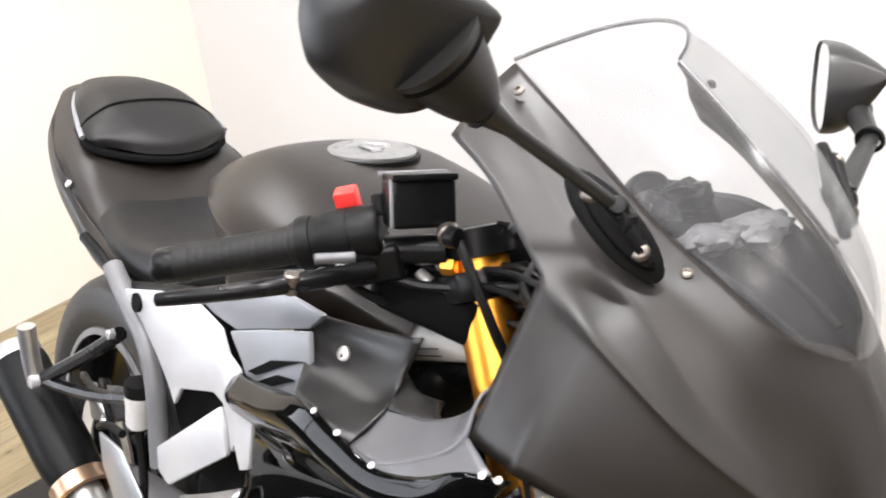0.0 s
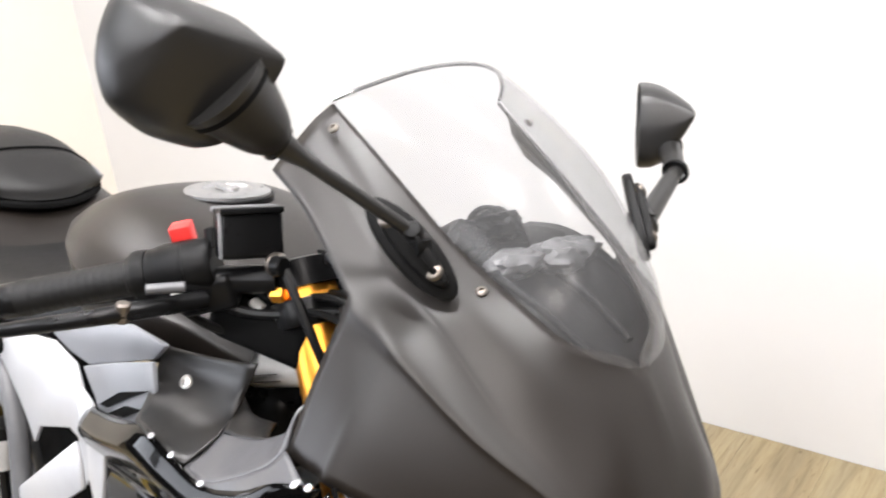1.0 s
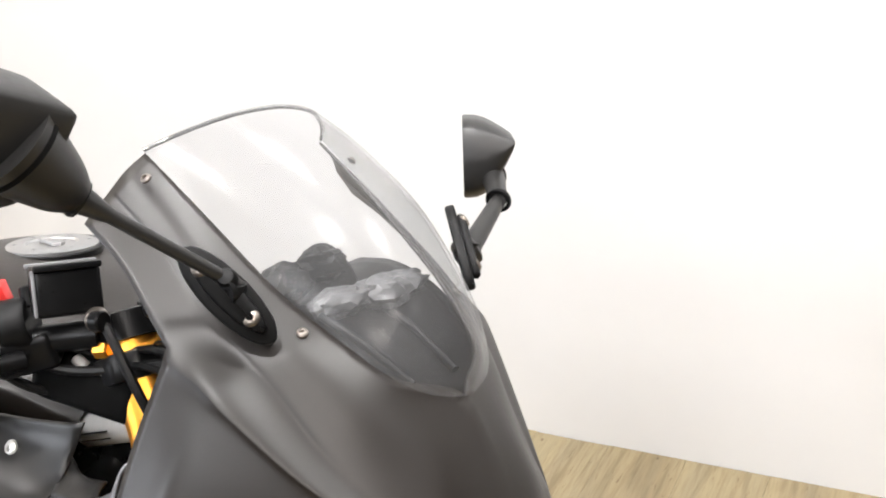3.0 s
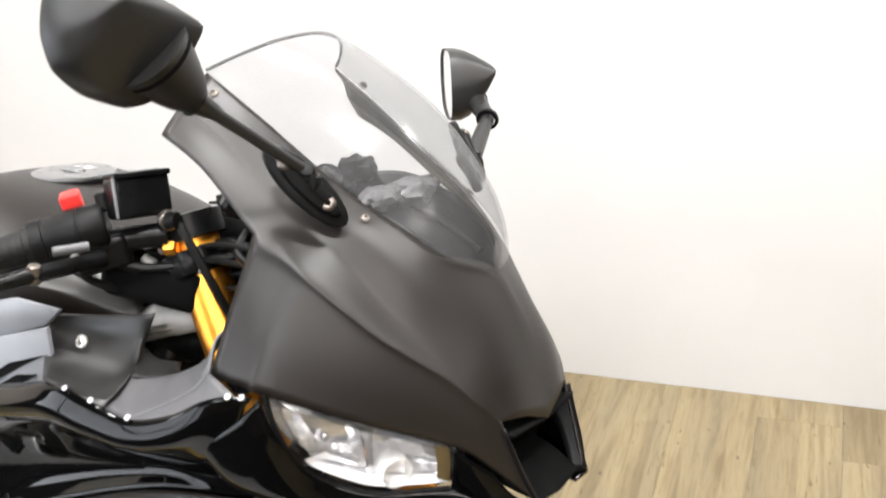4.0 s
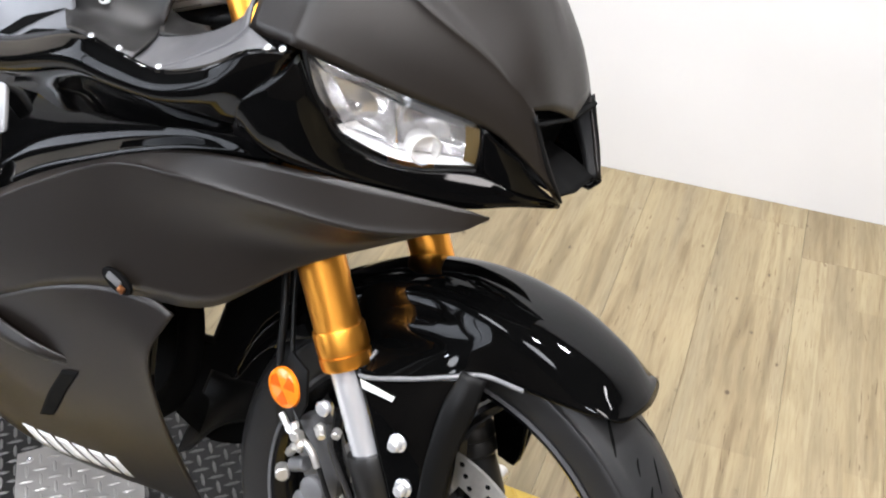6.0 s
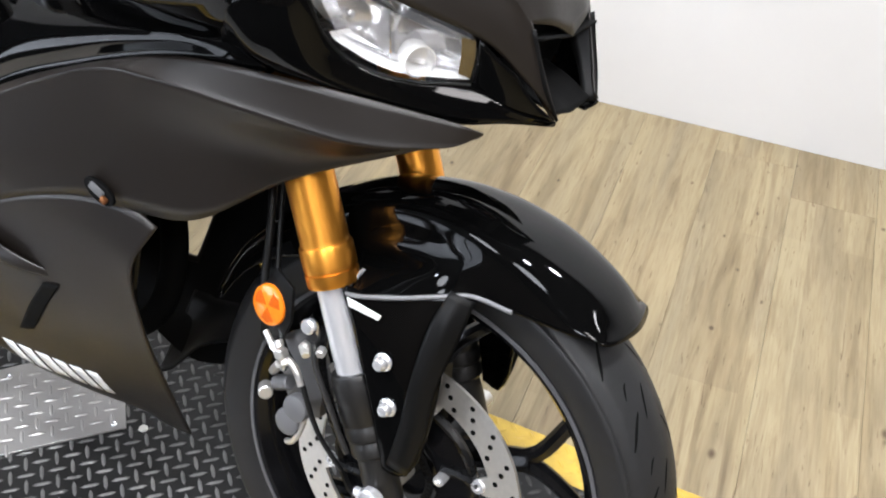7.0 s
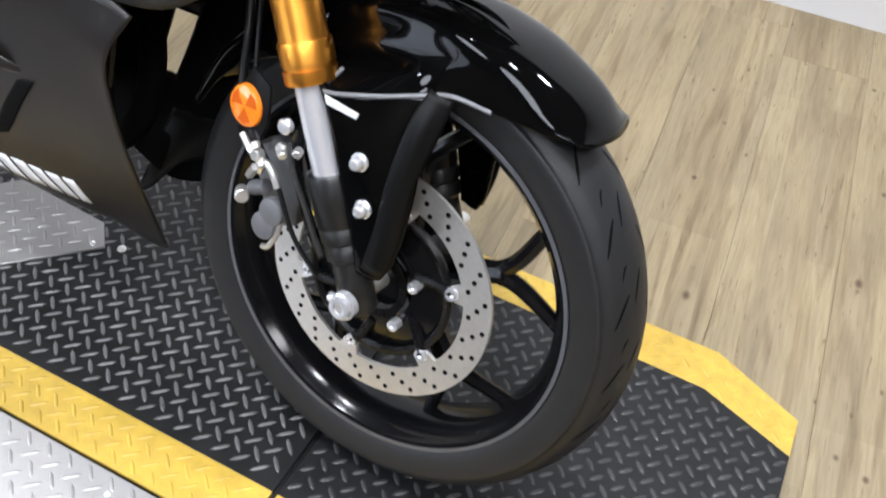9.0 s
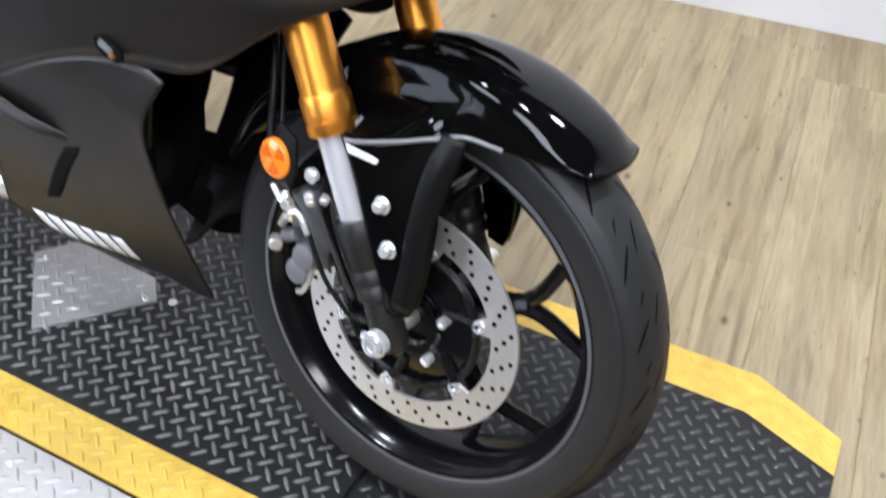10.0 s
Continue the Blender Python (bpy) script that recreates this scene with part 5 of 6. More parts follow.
# white printed name on the belly, as plain slanted bars lying on the sheet
def on_sheet(rows, r, c, lift=0.0012):
    """The place on a smooth sheet at row r and column c, lifted off it."""
    def at(a, b):
        across_rows = [[np.interp(b * 8, range(8 * (len(q) - 1) + 1), spline(q, 8)[:, k]) for k in range(3)] for q in rows]
        s = spline(across_rows, 8)
        return Vector([float(np.interp(a * 8, range(len(s)), s[:, k])) for k in range(3)])
    p = at(r, c)
    n = (at(r, c + 0.1) - at(r, c - 0.1)).cross(at(r + 0.1, c) - at(r - 0.1, c)).normalized()
    if n.y > 0:
        n = -n
    return p + n * lift


SLOT = [(1.70, 2.30, 1.75, 2.70), (2.08, 1.92, 2.05, 2.34), (2.45, 1.68, 2.35, 2.06), (2.80, 1.50, 2.62, 1.84)]
bm = patch([[on_sheet(BELLY, a + (c - a) * u, b + (e - b) * u, 0.0012) for u in (0, 0.5, 1)] for a, b, c, e in SLOT], 4, 3)
part("fairing_slot", bm, M_HOLE, tail_r, "dark cooling slot", solid=0.0006)
for k in range(6):
    quads = []
    for s in (k / 5.85, (k + 0.74) / 5.85):
        top = (np.interp(s, (0, 0.45, 1), (3.45, 3.22, 3.30)), np.interp(s, (0, 0.45, 1), (1.0, 1.95, 3.05)))
        foot = (np.interp(s, (0, 0.45, 1), (3.80, 3.66, 3.78)), np.interp(s, (0, 0.45, 1), (1.42, 2.35, 3.25)))
        quads.append([on_sheet(BELLY, top[0] + (foot[0] - top[0]) * u, top[1] + (foot[1] - top[1]) * u) for u in (0, 0.25, 0.5, 0.75, 1)])
    for sy, ob in ((-1, tail_r), (1, tail_l)):
        bm = bmesh.new()
        va, vb = ([bm.verts.new((p.x, p.y if sy < 0 else -p.y, p.z)) for p in q] for q in quads)
        for u in range(4):
            bm.faces.new((va[u], va[u + 1], vb[u + 1], vb[u]))
        part("name_bar", bm, M_WHITE, ob, "white printed bar", solid=0.0004)

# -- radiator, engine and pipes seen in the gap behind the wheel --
# these parts take the recess black, so shade is in their colour
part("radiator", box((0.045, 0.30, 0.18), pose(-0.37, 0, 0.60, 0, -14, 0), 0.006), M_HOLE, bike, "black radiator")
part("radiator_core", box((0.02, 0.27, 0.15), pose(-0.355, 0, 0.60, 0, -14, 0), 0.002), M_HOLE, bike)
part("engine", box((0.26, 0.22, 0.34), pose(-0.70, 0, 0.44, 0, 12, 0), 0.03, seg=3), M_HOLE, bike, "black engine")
for y in (-0.05, 0.05):
    part("header_pipe", tube([(-0.60, y, 0.50), (-0.50, y * 1.1, 0.46), (-0.455, y, 0.36), (-0.47, y * 0.8, 0.25), (-0.56, y * 0.6, 0.19), (-0.70, -0.02, 0.17)], 0.019, 14), M_HOLE, bike, "dark exhaust header pipe")
part("coolant_pipe", tube([(-0.37, -0.12, 0.60), (-0.365, -0.135, 0.50), (-0.372, -0.13, 0.40), (-0.39, -0.11, 0.30), (-0.42, -0.08, 0.24)], 0.007, 10), M_BROWN, bike, "brown pipe")
part("wire_loom", tube([(-0.335, -0.14, 0.60), (-0.335, -0.15, 0.52), (-0.345, -0.145, 0.42)], 0.005, 8), M_CABLE, bike)

# -- fuel tank --
def across(sections):
    """Rows over the top of a symmetric body, from half sections."""
    rows = []
    for x, half in sections:
        r = [(x + (h[2] if len(h) > 2 else 0.0), -h[0], h[1]) for h in half]
        rows.append(r[::-1] + [(a, -b, c) for a, b, c in r[1:]])
    return rows


tank = part("fuel_tank", patch(across([
    (-0.385, [(0, 0.888), (0.055, 0.884), (0.100, 0.874), (0.112, 0.862), (0.116, 0.852), (0.115, 0.835)]),
    (-0.440, [(0, 0.932), (0.068, 0.924), (0.125, 0.902), (0.143, 0.884), (0.147, 0.874), (0.140, 0.838)]),
    (-0.520, [(0, 0.962), (0.080, 0.955), (0.150, 0.925), (0.176, 0.899), (0.179, 0.888), (0.165, 0.830)]),
    (-0.610, [(0, 0.973), (0.090, 0.969), (0.155, 0.938), (0.182, 0.909), (0.183, 0.897), (0.165, 0.820)]),
    (-0.680, [(0, 0.975), (0.090, 0.970), (0.145, 0.941), (0.164, 0.916), (0.163, 0.902), (0.140, 0.815)]),
    (-0.730, [(0, 0.965), (0.085, 0.956), (0.125, 0.936), (0.140, 0.918), (0.137, 0.902), (0.112, 0.800)]),
    (-0.775, [(0, 0.942), (0.075, 0.936), (0.108, 0.920), (0.116, 0.910), (0.112, 0.895), (0.095, 0.790)]),
    (-0.790, [(0, 0.905), (0.070, 0.900), (0.098, 0.895), (0.104, 0.888), (0.102, 0.878), (0.090, 0.785)])]), 6, 5), M_MATT, bike, "matt black fuel tank with a sharp shoulder line")
cap = part("fuel_cap", lathe([(0, 0.005), (0.027, 0.005), (0.030, 0.0075), (0.047, 0.0075), (0.052, 0.005), (0.053, -0.012), (0, -0.012)], (-0.622, 0.006, 0.9725), (-0.03, -0.05, 1), 48), M_CAP, bike, "round aluminium fuel cap")
part("cap_seal", lathe([(0.053, -0.012), (0.0565, -0.012), (0.0565, 0.001), (0.0555, 0.002), (0.053, 0.002)], (-0.622, 0.006, 0.9725), (-0.03, -0.05, 1), 48, close=True), M_PLASTIC, cap, "black ring round the cap")
for k in range(6):
    t = 2 * math.pi * k / 6
    bolt("cap_screw", (-0.622 + 0.041 * math.cos(t), 0.006 + 0.041 * math.sin(t), 0.9796 + 0.0012 * math.cos(t) + 0.0020 * math.sin(t)), (-0.03, -0.05, 1), 0.0035, cap, M_CAP, 0.0012)
part("key_cover", slab([(-0.016, -0.007), (0.012, -0.009), (0.018, 0.0), (0.012, 0.009), (-0.016, 0.007)], pose(-0.622, 0.006, 0.9775), 0.005, 0.0012), M_CAP, cap)
# -- seats and tail --
part("rider_seat", patch(across([
    (-0.745, [(0, 0.868), (0.060, 0.866), (0.100, 0.845), (0.108, 0.800), (0.100, 0.770)]),
    (-0.830, [(0, 0.815), (0.075, 0.815), (0.125, 0.800), (0.138, 0.770), (0.125, 0.745)]),
    (-0.930, [(0, 0.805), (0.085, 0.808), (0.145, 0.798), (0.160, 0.772), (0.145, 0.745)]),
    (-1.030, [(0, 0.810), (0.090, 0.810), (0.135, 0.800), (0.148, 0.782), (0.135, 0.755)]),
    (-1.090, [(0, 0.826), (0.085, 0.825), (0.125, 0.815), (0.140, 0.797), (0.130, 0.770)])]), 6, 5), M_SEAT, bike, "black vinyl rider seat")
pillion = part("pillion_seat", patch(across([
    (-1.105, [(0, 0.870), (0.045, 0.872, -0.008), (0.085, 0.878, -0.034), (0.092, 0.876, -0.040), (0.082, 0.868, -0.040)]),
    (-1.113, [(0, 0.892), (0.050, 0.893, -0.008), (0.098, 0.893, -0.032), (0.108, 0.885, -0.038), (0.096, 0.874, -0.036)]),
    (-1.148, [(0, 0.918), (0.055, 0.916, -0.004), (0.098, 0.905, -0.018), (0.114, 0.890, -0.022), (0.100, 0.878, -0.020)]),
    (-1.188, [(0, 0.938), (0.060, 0.933), (0.095, 0.915), (0.112, 0.898), (0.100, 0.885)]),
    (-1.250, [(0, 0.953), (0.055, 0.949), (0.085, 0.936), (0.098, 0.918), (0.085, 0.900)]),
    (-1.320, [(0, 0.955), (0.040, 0.952), (0.060, 0.944), (0.070, 0.930), (0.060, 0.915)])]), 6, 5), M_SEAT, bike, "black vinyl pillion seat pad")
part("pad_seam", tube([(-1.190, -0.113, 0.897), (-1.190, -0.097, 0.914), (-1.188, -0.060, 0.9335), (-1.188, 0, 0.9385), (-1.188, 0.060, 0.9335), (-1.190, 0.097, 0.914), (-1.190, 0.113, 0.897)], 0.0026, 8), M_HOLE, pillion, "black seam across the pad")
# black tube that paints the shadow under the pad's front edge
part("pad_gap", tube([(-1.215, -0.106, 0.892), (-1.168, -0.110, 0.876), (-1.140, -0.084, 0.867), (-1.116, -0.045, 0.863), (-1.108, 0, 0.861), (-1.116, 0.045, 0.863), (-1.140, 0.084, 0.867), (-1.168, 0.110, 0.876), (-1.215, 0.106, 0.892)], 0.0065, 8), M_HOLE, pillion, "black tube for the shadow under the pad")
for sy in (-1, 1):
    strip = tube([(-1.310, -0.074, 0.930), (-1.250, -0.099, 0.919), (-1.192, -0.114, 0.898), (-1.170, -0.117, 0.888)], (0.0030, 0.0045), 8)
    part("pad_piping", strip if sy < 0 else flipped(strip), M_TRIM, pillion, "pale piping along the pad")
sides("tail_cowl", [
    [(-0.930, -0.150, 0.775), (-1.030, -0.150, 0.788), (-1.100, -0.152, 0.812), (-1.190, -0.147, 0.851), (-1.300, -0.116, 0.882), (-1.400, -0.060, 0.919)],
    [(-0.925, -0.166, 0.760), (-1.030, -0.163, 0.775), (-1.100, -0.160, 0.797), (-1.190, -0.154, 0.833), (-1.300, -0.122, 0.865), (-1.400, -0.066, 0.905)],
    [(-0.920, -0.162, 0.735), (-1.030, -0.158, 0.745), (-1.100, -0.152, 0.765), (-1.190, -0.142, 0.795), (-1.300, -0.112, 0.825), (-1.400, -0.066, 0.865)],
    [(-0.915, -0.130, 0.715), (-1.030, -0.126, 0.722), (-1.100, -0.118, 0.738), (-1.190, -0.105, 0.760), (-1.300, -0.080, 0.790), (-1.390, -0.050, 0.830)]], M_MATT, "matt black tail cowl", 0.003)
part("tail_top", patch(across([
    (-1.030, [(0, 0.804), (0.070, 0.804), (0.125, 0.796), (0.150, 0.785)]), (-1.085, [(0, 0.829), (0.070, 0.829), (0.125, 0.820), (0.152, 0.803)]),
    (-1.140, [(0, 0.858), (0.070, 0.858), (0.115, 0.852), (0.150, 0.831)]), (-1.220, [(0, 0.888), (0.070, 0.886), (0.105, 0.880), (0.141, 0.860)]),
    (-1.320, [(0, 0.910), (0.050, 0.909), (0.080, 0.905), (0.106, 0.888)]), (-1.400, [(0, 0.930), (0.030, 0.930), (0.050, 0.925), (0.061, 0.918)])]), 5, 4), M_MATT, bike, "matt black tail top", solid=0.003)
for sy in (-1, 1):
    bolt("tail_screw", (-1.134, sy * 0.1515, 0.829), (0, sy, 0.7), 0.006, bike, M_CHROME, 0.004)
    rail = tube([(-1.009, -0.178, 0.787), (-0.961, -0.178, 0.777), (-0.915, -0.178, 0.765), (-0.884, -0.178, 0.757), (-0.776, -0.178, 0.787), (-0.683, -0.178, 0.812)], 0.008, 10)
    part("seat_trim", rail if sy < 0 else flipped(rail), M_PLASTIC, bike, "black trim under the seat")

# -- frame side, rear subframe, hangers --
def plate(outline, y, thick, bevel=0.002):
    """An upright plate cut to an outline in x, z that faces the machine's right."""
    return slab(outline, axes((0, y, 0), (1, 0, 0), (0, 0, 1)), thick, bevel)


for sy in (-1, 1):
    fl = (lambda b: b) if sy < 0 else flipped
    part("frame_plate", fl(plate([(-0.845, 0.768), (-0.740, 0.799), (-0.650, 0.815), (-0.595, 0.805), (-0.580, 0.784), (-0.569, 0.755), (-0.560, 0.720), (-0.556, 0.690), (-0.566, 0.672), (-0.575, 0.702), (-0.586, 0.722), (-0.607, 0.726), (-0.683, 0.699), (-0.700, 0.672), (-0.715, 0.690), (-0.745, 0.715), (-0.790, 0.745)], -0.190, 0.006, 0.0025)), M_SILVER, bike, "silver-painted frame plate")
    part("pivot_plate", fl(plate([(-0.752, 0.590), (-0.588, 0.718), (-0.576, 0.703), (-0.569, 0.668), (-0.705, 0.565), (-0.728, 0.570)], -0.192, 0.008, 0.003)), M_SILVER, bike, "silver-painted swingarm pivot plate")
    part("frame_column", fl(plate([(-0.578, 0.786), (-0.550, 0.776), (-0.530, 0.748), (-0.519, 0.726), (-0.523, 0.674), (-0.541, 0.664), (-0.556, 0.690), (-0.560, 0.735)], -0.193, 0.006, 0.0025)), M_SILVER, bike, "silver-painted frame column")
    part("frame_spar_cover", fl(plate([(-0.579, 0.807), (-0.510, 0.833), (-0.432, 0.859), (-0.427, 0.831), (-0.430, 0.793), (-0.472, 0.751), (-0.517, 0.730), (-0.530, 0.752), (-0.552, 0.782)], -0.188, 0.006, 0.0025)), M_TRIM, bike, "satin silver-grey frame spar cover")
    for slot in ([(-0.535, 0.78), (-0.492, 0.808), (-0.436, 0.828), (-0.472, 0.809), (-0.518, 0.782)],
                 [(-0.52, 0.774), (-0.481, 0.797), (-0.448, 0.804), (-0.49, 0.781)]):
        part("cover_slot", fl(plate(slot, -0.1945, 0.002, 0)), M_HOLE, bike, "dark slot in the spar cover")
    part("tank_side", fl(plate([(-0.671, 0.818), (-0.579, 0.852), (-0.492, 0.878), (-0.419, 0.878), (-0.441, 0.857), (-0.576, 0.808), (-0.625, 0.809)], -0.180, 0.008, 0.003)), M_TRIM, bike, "satin silver-grey tank side trim")
    # black sheet standing for the shade behind the frame's openings
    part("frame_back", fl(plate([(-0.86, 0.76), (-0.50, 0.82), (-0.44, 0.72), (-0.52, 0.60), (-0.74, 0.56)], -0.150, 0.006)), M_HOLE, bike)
sides("clutch_cover", [
    [(-0.56, -0.185, 0.63), (-0.62, -0.19, 0.595), (-0.70, -0.185, 0.55)],
    [(-0.55, -0.215, 0.58), (-0.62, -0.222, 0.53), (-0.71, -0.21, 0.48)],
    [(-0.54, -0.185, 0.50), (-0.62, -0.19, 0.44), (-0.71, -0.18, 0.40)]], M_ALU, "polished engine cover", 0.004, 5, 5)
for sy in (-1, 1):
    fl = (lambda b: b) if sy < 0 else flipped
    part("subframe_tube", fl(tube([(-0.882, -0.192, 0.786), (-0.818, -0.192, 0.743), (-0.781, -0.192, 0.719), (-0.757, -0.192, 0.673), (-0.749, -0.192, 0.631), (-0.740, -0.192, 0.573)], 0.013, 12)), M_CALIPER, bike, "grey subframe tube")
    part("frame_bung", fl(lathe([(0, 0), (0.012, 0), (0.012, 0.004), (0, 0.004)], (-0.797, -0.1955, 0.766), (0, -1, 0.1), 18)), M_HOLE, bike)
    hang = part("pillion_hanger", fl(join(tube([(-0.865, -0.190, 0.700), (-0.95, -0.200, 0.640), (-1.075, -0.215, 0.560)], 0.010, 8, 3), tube([(-0.80, -0.190, 0.635), (-0.93, -0.202, 0.590), (-1.075, -0.215, 0.555)], 0.009, 8, 3))),
                M_SATIN, bike, "black pillion footrest hanger")
    part("pillion_peg", fl(tube([(-1.085, -0.222, 0.548), (-1.087, -0.228, 0.585), (-1.085, -0.235, 0.640)], 0.013, 12, 3)), M_ALU, hang, "folded aluminium pillion footrest")
    part("hanger_bolt", fl(rod((-1.075, -0.222, 0.557), (-1.075, -0.236, 0.557), 0.010, 12)), M_CHROME, hang)
    part("hanger_bolt", fl(rod((-0.868, -0.196, 0.700), (-0.868, -0.206, 0.700), 0.007, 12)), M_CHROME, hang)
    part("heel_guard", fl(plate([(-0.896, 0.552), (-0.823, 0.557), (-0.764, 0.521), (-0.747, 0.465), (-0.828, 0.437), (-0.851, 0.477), (-0.884, 0.507)], -0.203, 0.004, 0.0015)), M_ALU, bike, "white-silver heel guard")
    part("footrest", fl(rod((-0.80, -0.19, 0.40), (-0.80, -0.285, 0.41), 0.012, 14)), M_SATIN, bike)
part("reservoir_pot", lathe([(0, 0), (0.014, 0), (0.016, 0.004), (0.017, 0.034), (0.018, 0.036), (0.018, 0.046), (0, 0.048)], (-0.786, -0.200, 0.608), (0.05, 0, 1), 24), M_LABEL, bike, "milky rear brake fluid pot")
part("pot_cap", lathe([(0, 0), (0.019, 0), (0.019, 0.016), (0, 0.018)], (-0.784, -0.200, 0.652), (0.05, 0, 1), 24), M_PLASTIC, bike)
part("pot_hose", tube([(-0.786, -0.200, 0.608), (-0.782, -0.195, 0.53), (-0.80, -0.19, 0.46), (-0.83, -0.185, 0.42)], 0.006, 8), M_CABLE, bike)
part("shock", join(rod((-0.84, -0.03, 0.40), (-0.86, -0.03, 0.66), 0.014, 14), tube([(-0.85 + 0.033 * math.cos(a * 0.9), -0.03 + 0.033 * math.sin(a * 0.9), 0.43 + 0.0045 * a) for a in range(44)], 0.006, 8, 1)), M_SATIN, bike)

# -- rear wheel, swingarm, silencer --
RA = Vector((-1.24, 0.02, 0.314))
rear = wheel("rear_wheel", RA, 0.314, 0.142, 0.2165, 40.0, lambda b: b, 22)
part("rear_disc", lathe([(0.07, -0.0022), (0.110, -0.0022), (0.110, 0.0022), (0.07, 0.0022)], RA + Vector((0, -0.075, 0)), (0, 1, 0), 64, close=True), M_STEEL, rear, "steel rear brake disc")
for sy in (-1, 1):
    fl = (lambda b: b) if sy < 0 else flipped
    rows = [[(-0.80, -0.095, 0.450), (-1.00, -0.105, 0.420), (-1.12, -0.110, 0.380), (-1.29, -0.112, 0.345)],
            [(-0.80, -0.125, 0.410), (-1.00, -0.130, 0.380), (-1.12, -0.130, 0.345), (-1.30, -0.128, 0.315)],
            [(-0.80, -0.095, 0.360), (-1.00, -0.105, 0.335), (-1.12, -0.110, 0.305), (-1.29, -0.112, 0.285)]]
    part("swingarm", fl(patch(rows, 4, 4)), M_CALIPER, bike, "dark grey swingarm", solid=0.012)
# rear brake caliper with its hoses, seen past the footrest hanger
rcal = part("rear_caliper", box((0.085, 0.036, 0.055), pose(-1.125, -0.100, 0.470, 0, -20, 0), 0.010, seg=3), M_CALIPER, bike, "small dark grey rear brake caliper")
for x, z in ((-1.160, 0.476), (-1.120, 0.500), (-1.088, 0.462)):
    part("caliper_bolt", lathe([(0, 0), (0.0085, 0), (0.0085, 0.006), (0.006, 0.009), (0, 0.009)], (x, -0.118, z), (0, -1, 0.1), 12), M_CHROME, rcal, "bright bolt")
part("hose_bend", tube([(-1.118, -0.120, 0.505), (-1.095, -0.135, 0.520), (-1.060, -0.140, 0.512), (-1.030, -0.130, 0.480)], 0.006, 10), M_STEEL, rcal)
for pts in ([(-1.150, -0.122, 0.500), (-1.120, -0.140, 0.530), (-1.060, -0.150, 0.535), (-0.980, -0.160, 0.560)], [(-1.100, -0.120, 0.450), (-1.060, -0.140, 0.470), (-1.000, -0.150, 0.500), (-0.930, -0.160, 0.520)],
            [(-1.090, -0.125, 0.530), (-1.020, -0.140, 0.500), (-0.960, -0.150, 0.470), (-0.900, -0.155, 0.440)]):
    part("rear_hose", tube(pts, 0.006, 8), M_CABLE, bike)
part("rim_edge", lathe([(0.209, -0.002), (0.218, -0.002), (0.220, 0.001), (0.209, 0.002)], RA + Vector((0, -0.066, 0)), (0, 1, 0), 64, close=True), M_GREYEDGE, rear, "pale ring along the rim edge")
EX0, EX1 = Vector((-0.929, -0.182, 0.363)), Vector((-1.235, -0.215, 0.553))
ED = (EX1 - EX0).normalized()
ex = part("silencer", lathe([(0, 0.10), (0.038, 0.10), (0.041, 0.112), (0.044, 0.15), (0.044, 0.310), (0.043, 0.320), (0, 0.320)], EX0, ED, 36), M_PLASTIC, bike, "satin black exhaust silencer")
part("end_cap", lathe([(0.020, 0.310), (0.043, 0.319), (0.042, 0.338), (0.032, 0.350), (0.020, 0.350), (0.019, 0.315)], EX0, ED, 36, close=True), M_ALU, ex, "aluminium end cap")
part("band", lathe([(0.038, 0.075), (0.044, 0.077), (0.044, 0.10), (0.038, 0.102)], EX0, ED, 36, close=True), M_BRONZE, ex, "bronze heat-tinted band")
part("link_pipe", tube([(-0.70, -0.04, 0.19), (-0.80, -0.12, 0.22), (-0.89, -0.170, 0.31), EX0 + ED * 0.09], 0.026, 14), M_STEEL, ex, "steel link pipe")
part("side_stand", tube([(-0.78, 0.12, 0.24), (-0.80, 0.20, 0.13), (-0.82, 0.262, 0.072)], 0.012, 10, 3), M_SATIN, bike, "black side stand")
part("stand_foot", slab([(-0.03, -0.02), (0.03, -0.02), (0.03, 0.02), (-0.03, 0.02)], pose(-0.82, 0.268, 0.068, LEAN, 0, 0) @ pose(0, 0, 0.0), 0.006, 0.001), M_SATIN, bike)

# -- windscreen --
def screen_rows():
    rows = []
    for x, hy, ze, zc, cx in ((-0.292, 0.107, 1.126, 1.165, 0.055), (-0.225, 0.104, 1.085, 1.142, 0.045), (-0.150, 0.096, 1.037, 1.098, 0.045), (-0.085, 0.080, 0.999, 1.040, 0.035), (-0.050, 0.064, 0.976, 1.003, 0.022), (-0.028, 0.040, 0.960, 0.972, 0.008), (-0.016, 0.004, 0.952, 0.954, 0.0)):
        row = []
        for u in (-1, -0.8, -0.45, 0, 0.45, 0.8, 1):
            k = 1 - abs(u) ** 2.2
            row.append((x + cx * k, u * hy, ze + (zc - ze) * k))
        rows.append(row)
    return rows


screen = part("windscreen", patch(screen_rows(), 8, 5), M_SCREEN, bike, "clear bubble windscreen", solid=0.003)
screen.visible_shadow = False
edge = screen_rows()[0]
part("screen_edge", tube(edge, 0.0017, 8), glass("polished_edge", (0.22, 0.225, 0.23), 0.1, haze=0.1), screen)
for x, y, z, n in ((-0.265, 0.124, 1.106, (0.1, 0.75, 0.65)), (-0.105, 0.099, 1.003, (0.3, 0.5, 0.80))):
    for sy in (-1, 1):
        at = Vector((x, sy * y, z))
        bolt("screen_screw", at, (n[0], sy * n[1], n[2]), 0.0048, cowl, M_DARKSTEEL, 0.003)

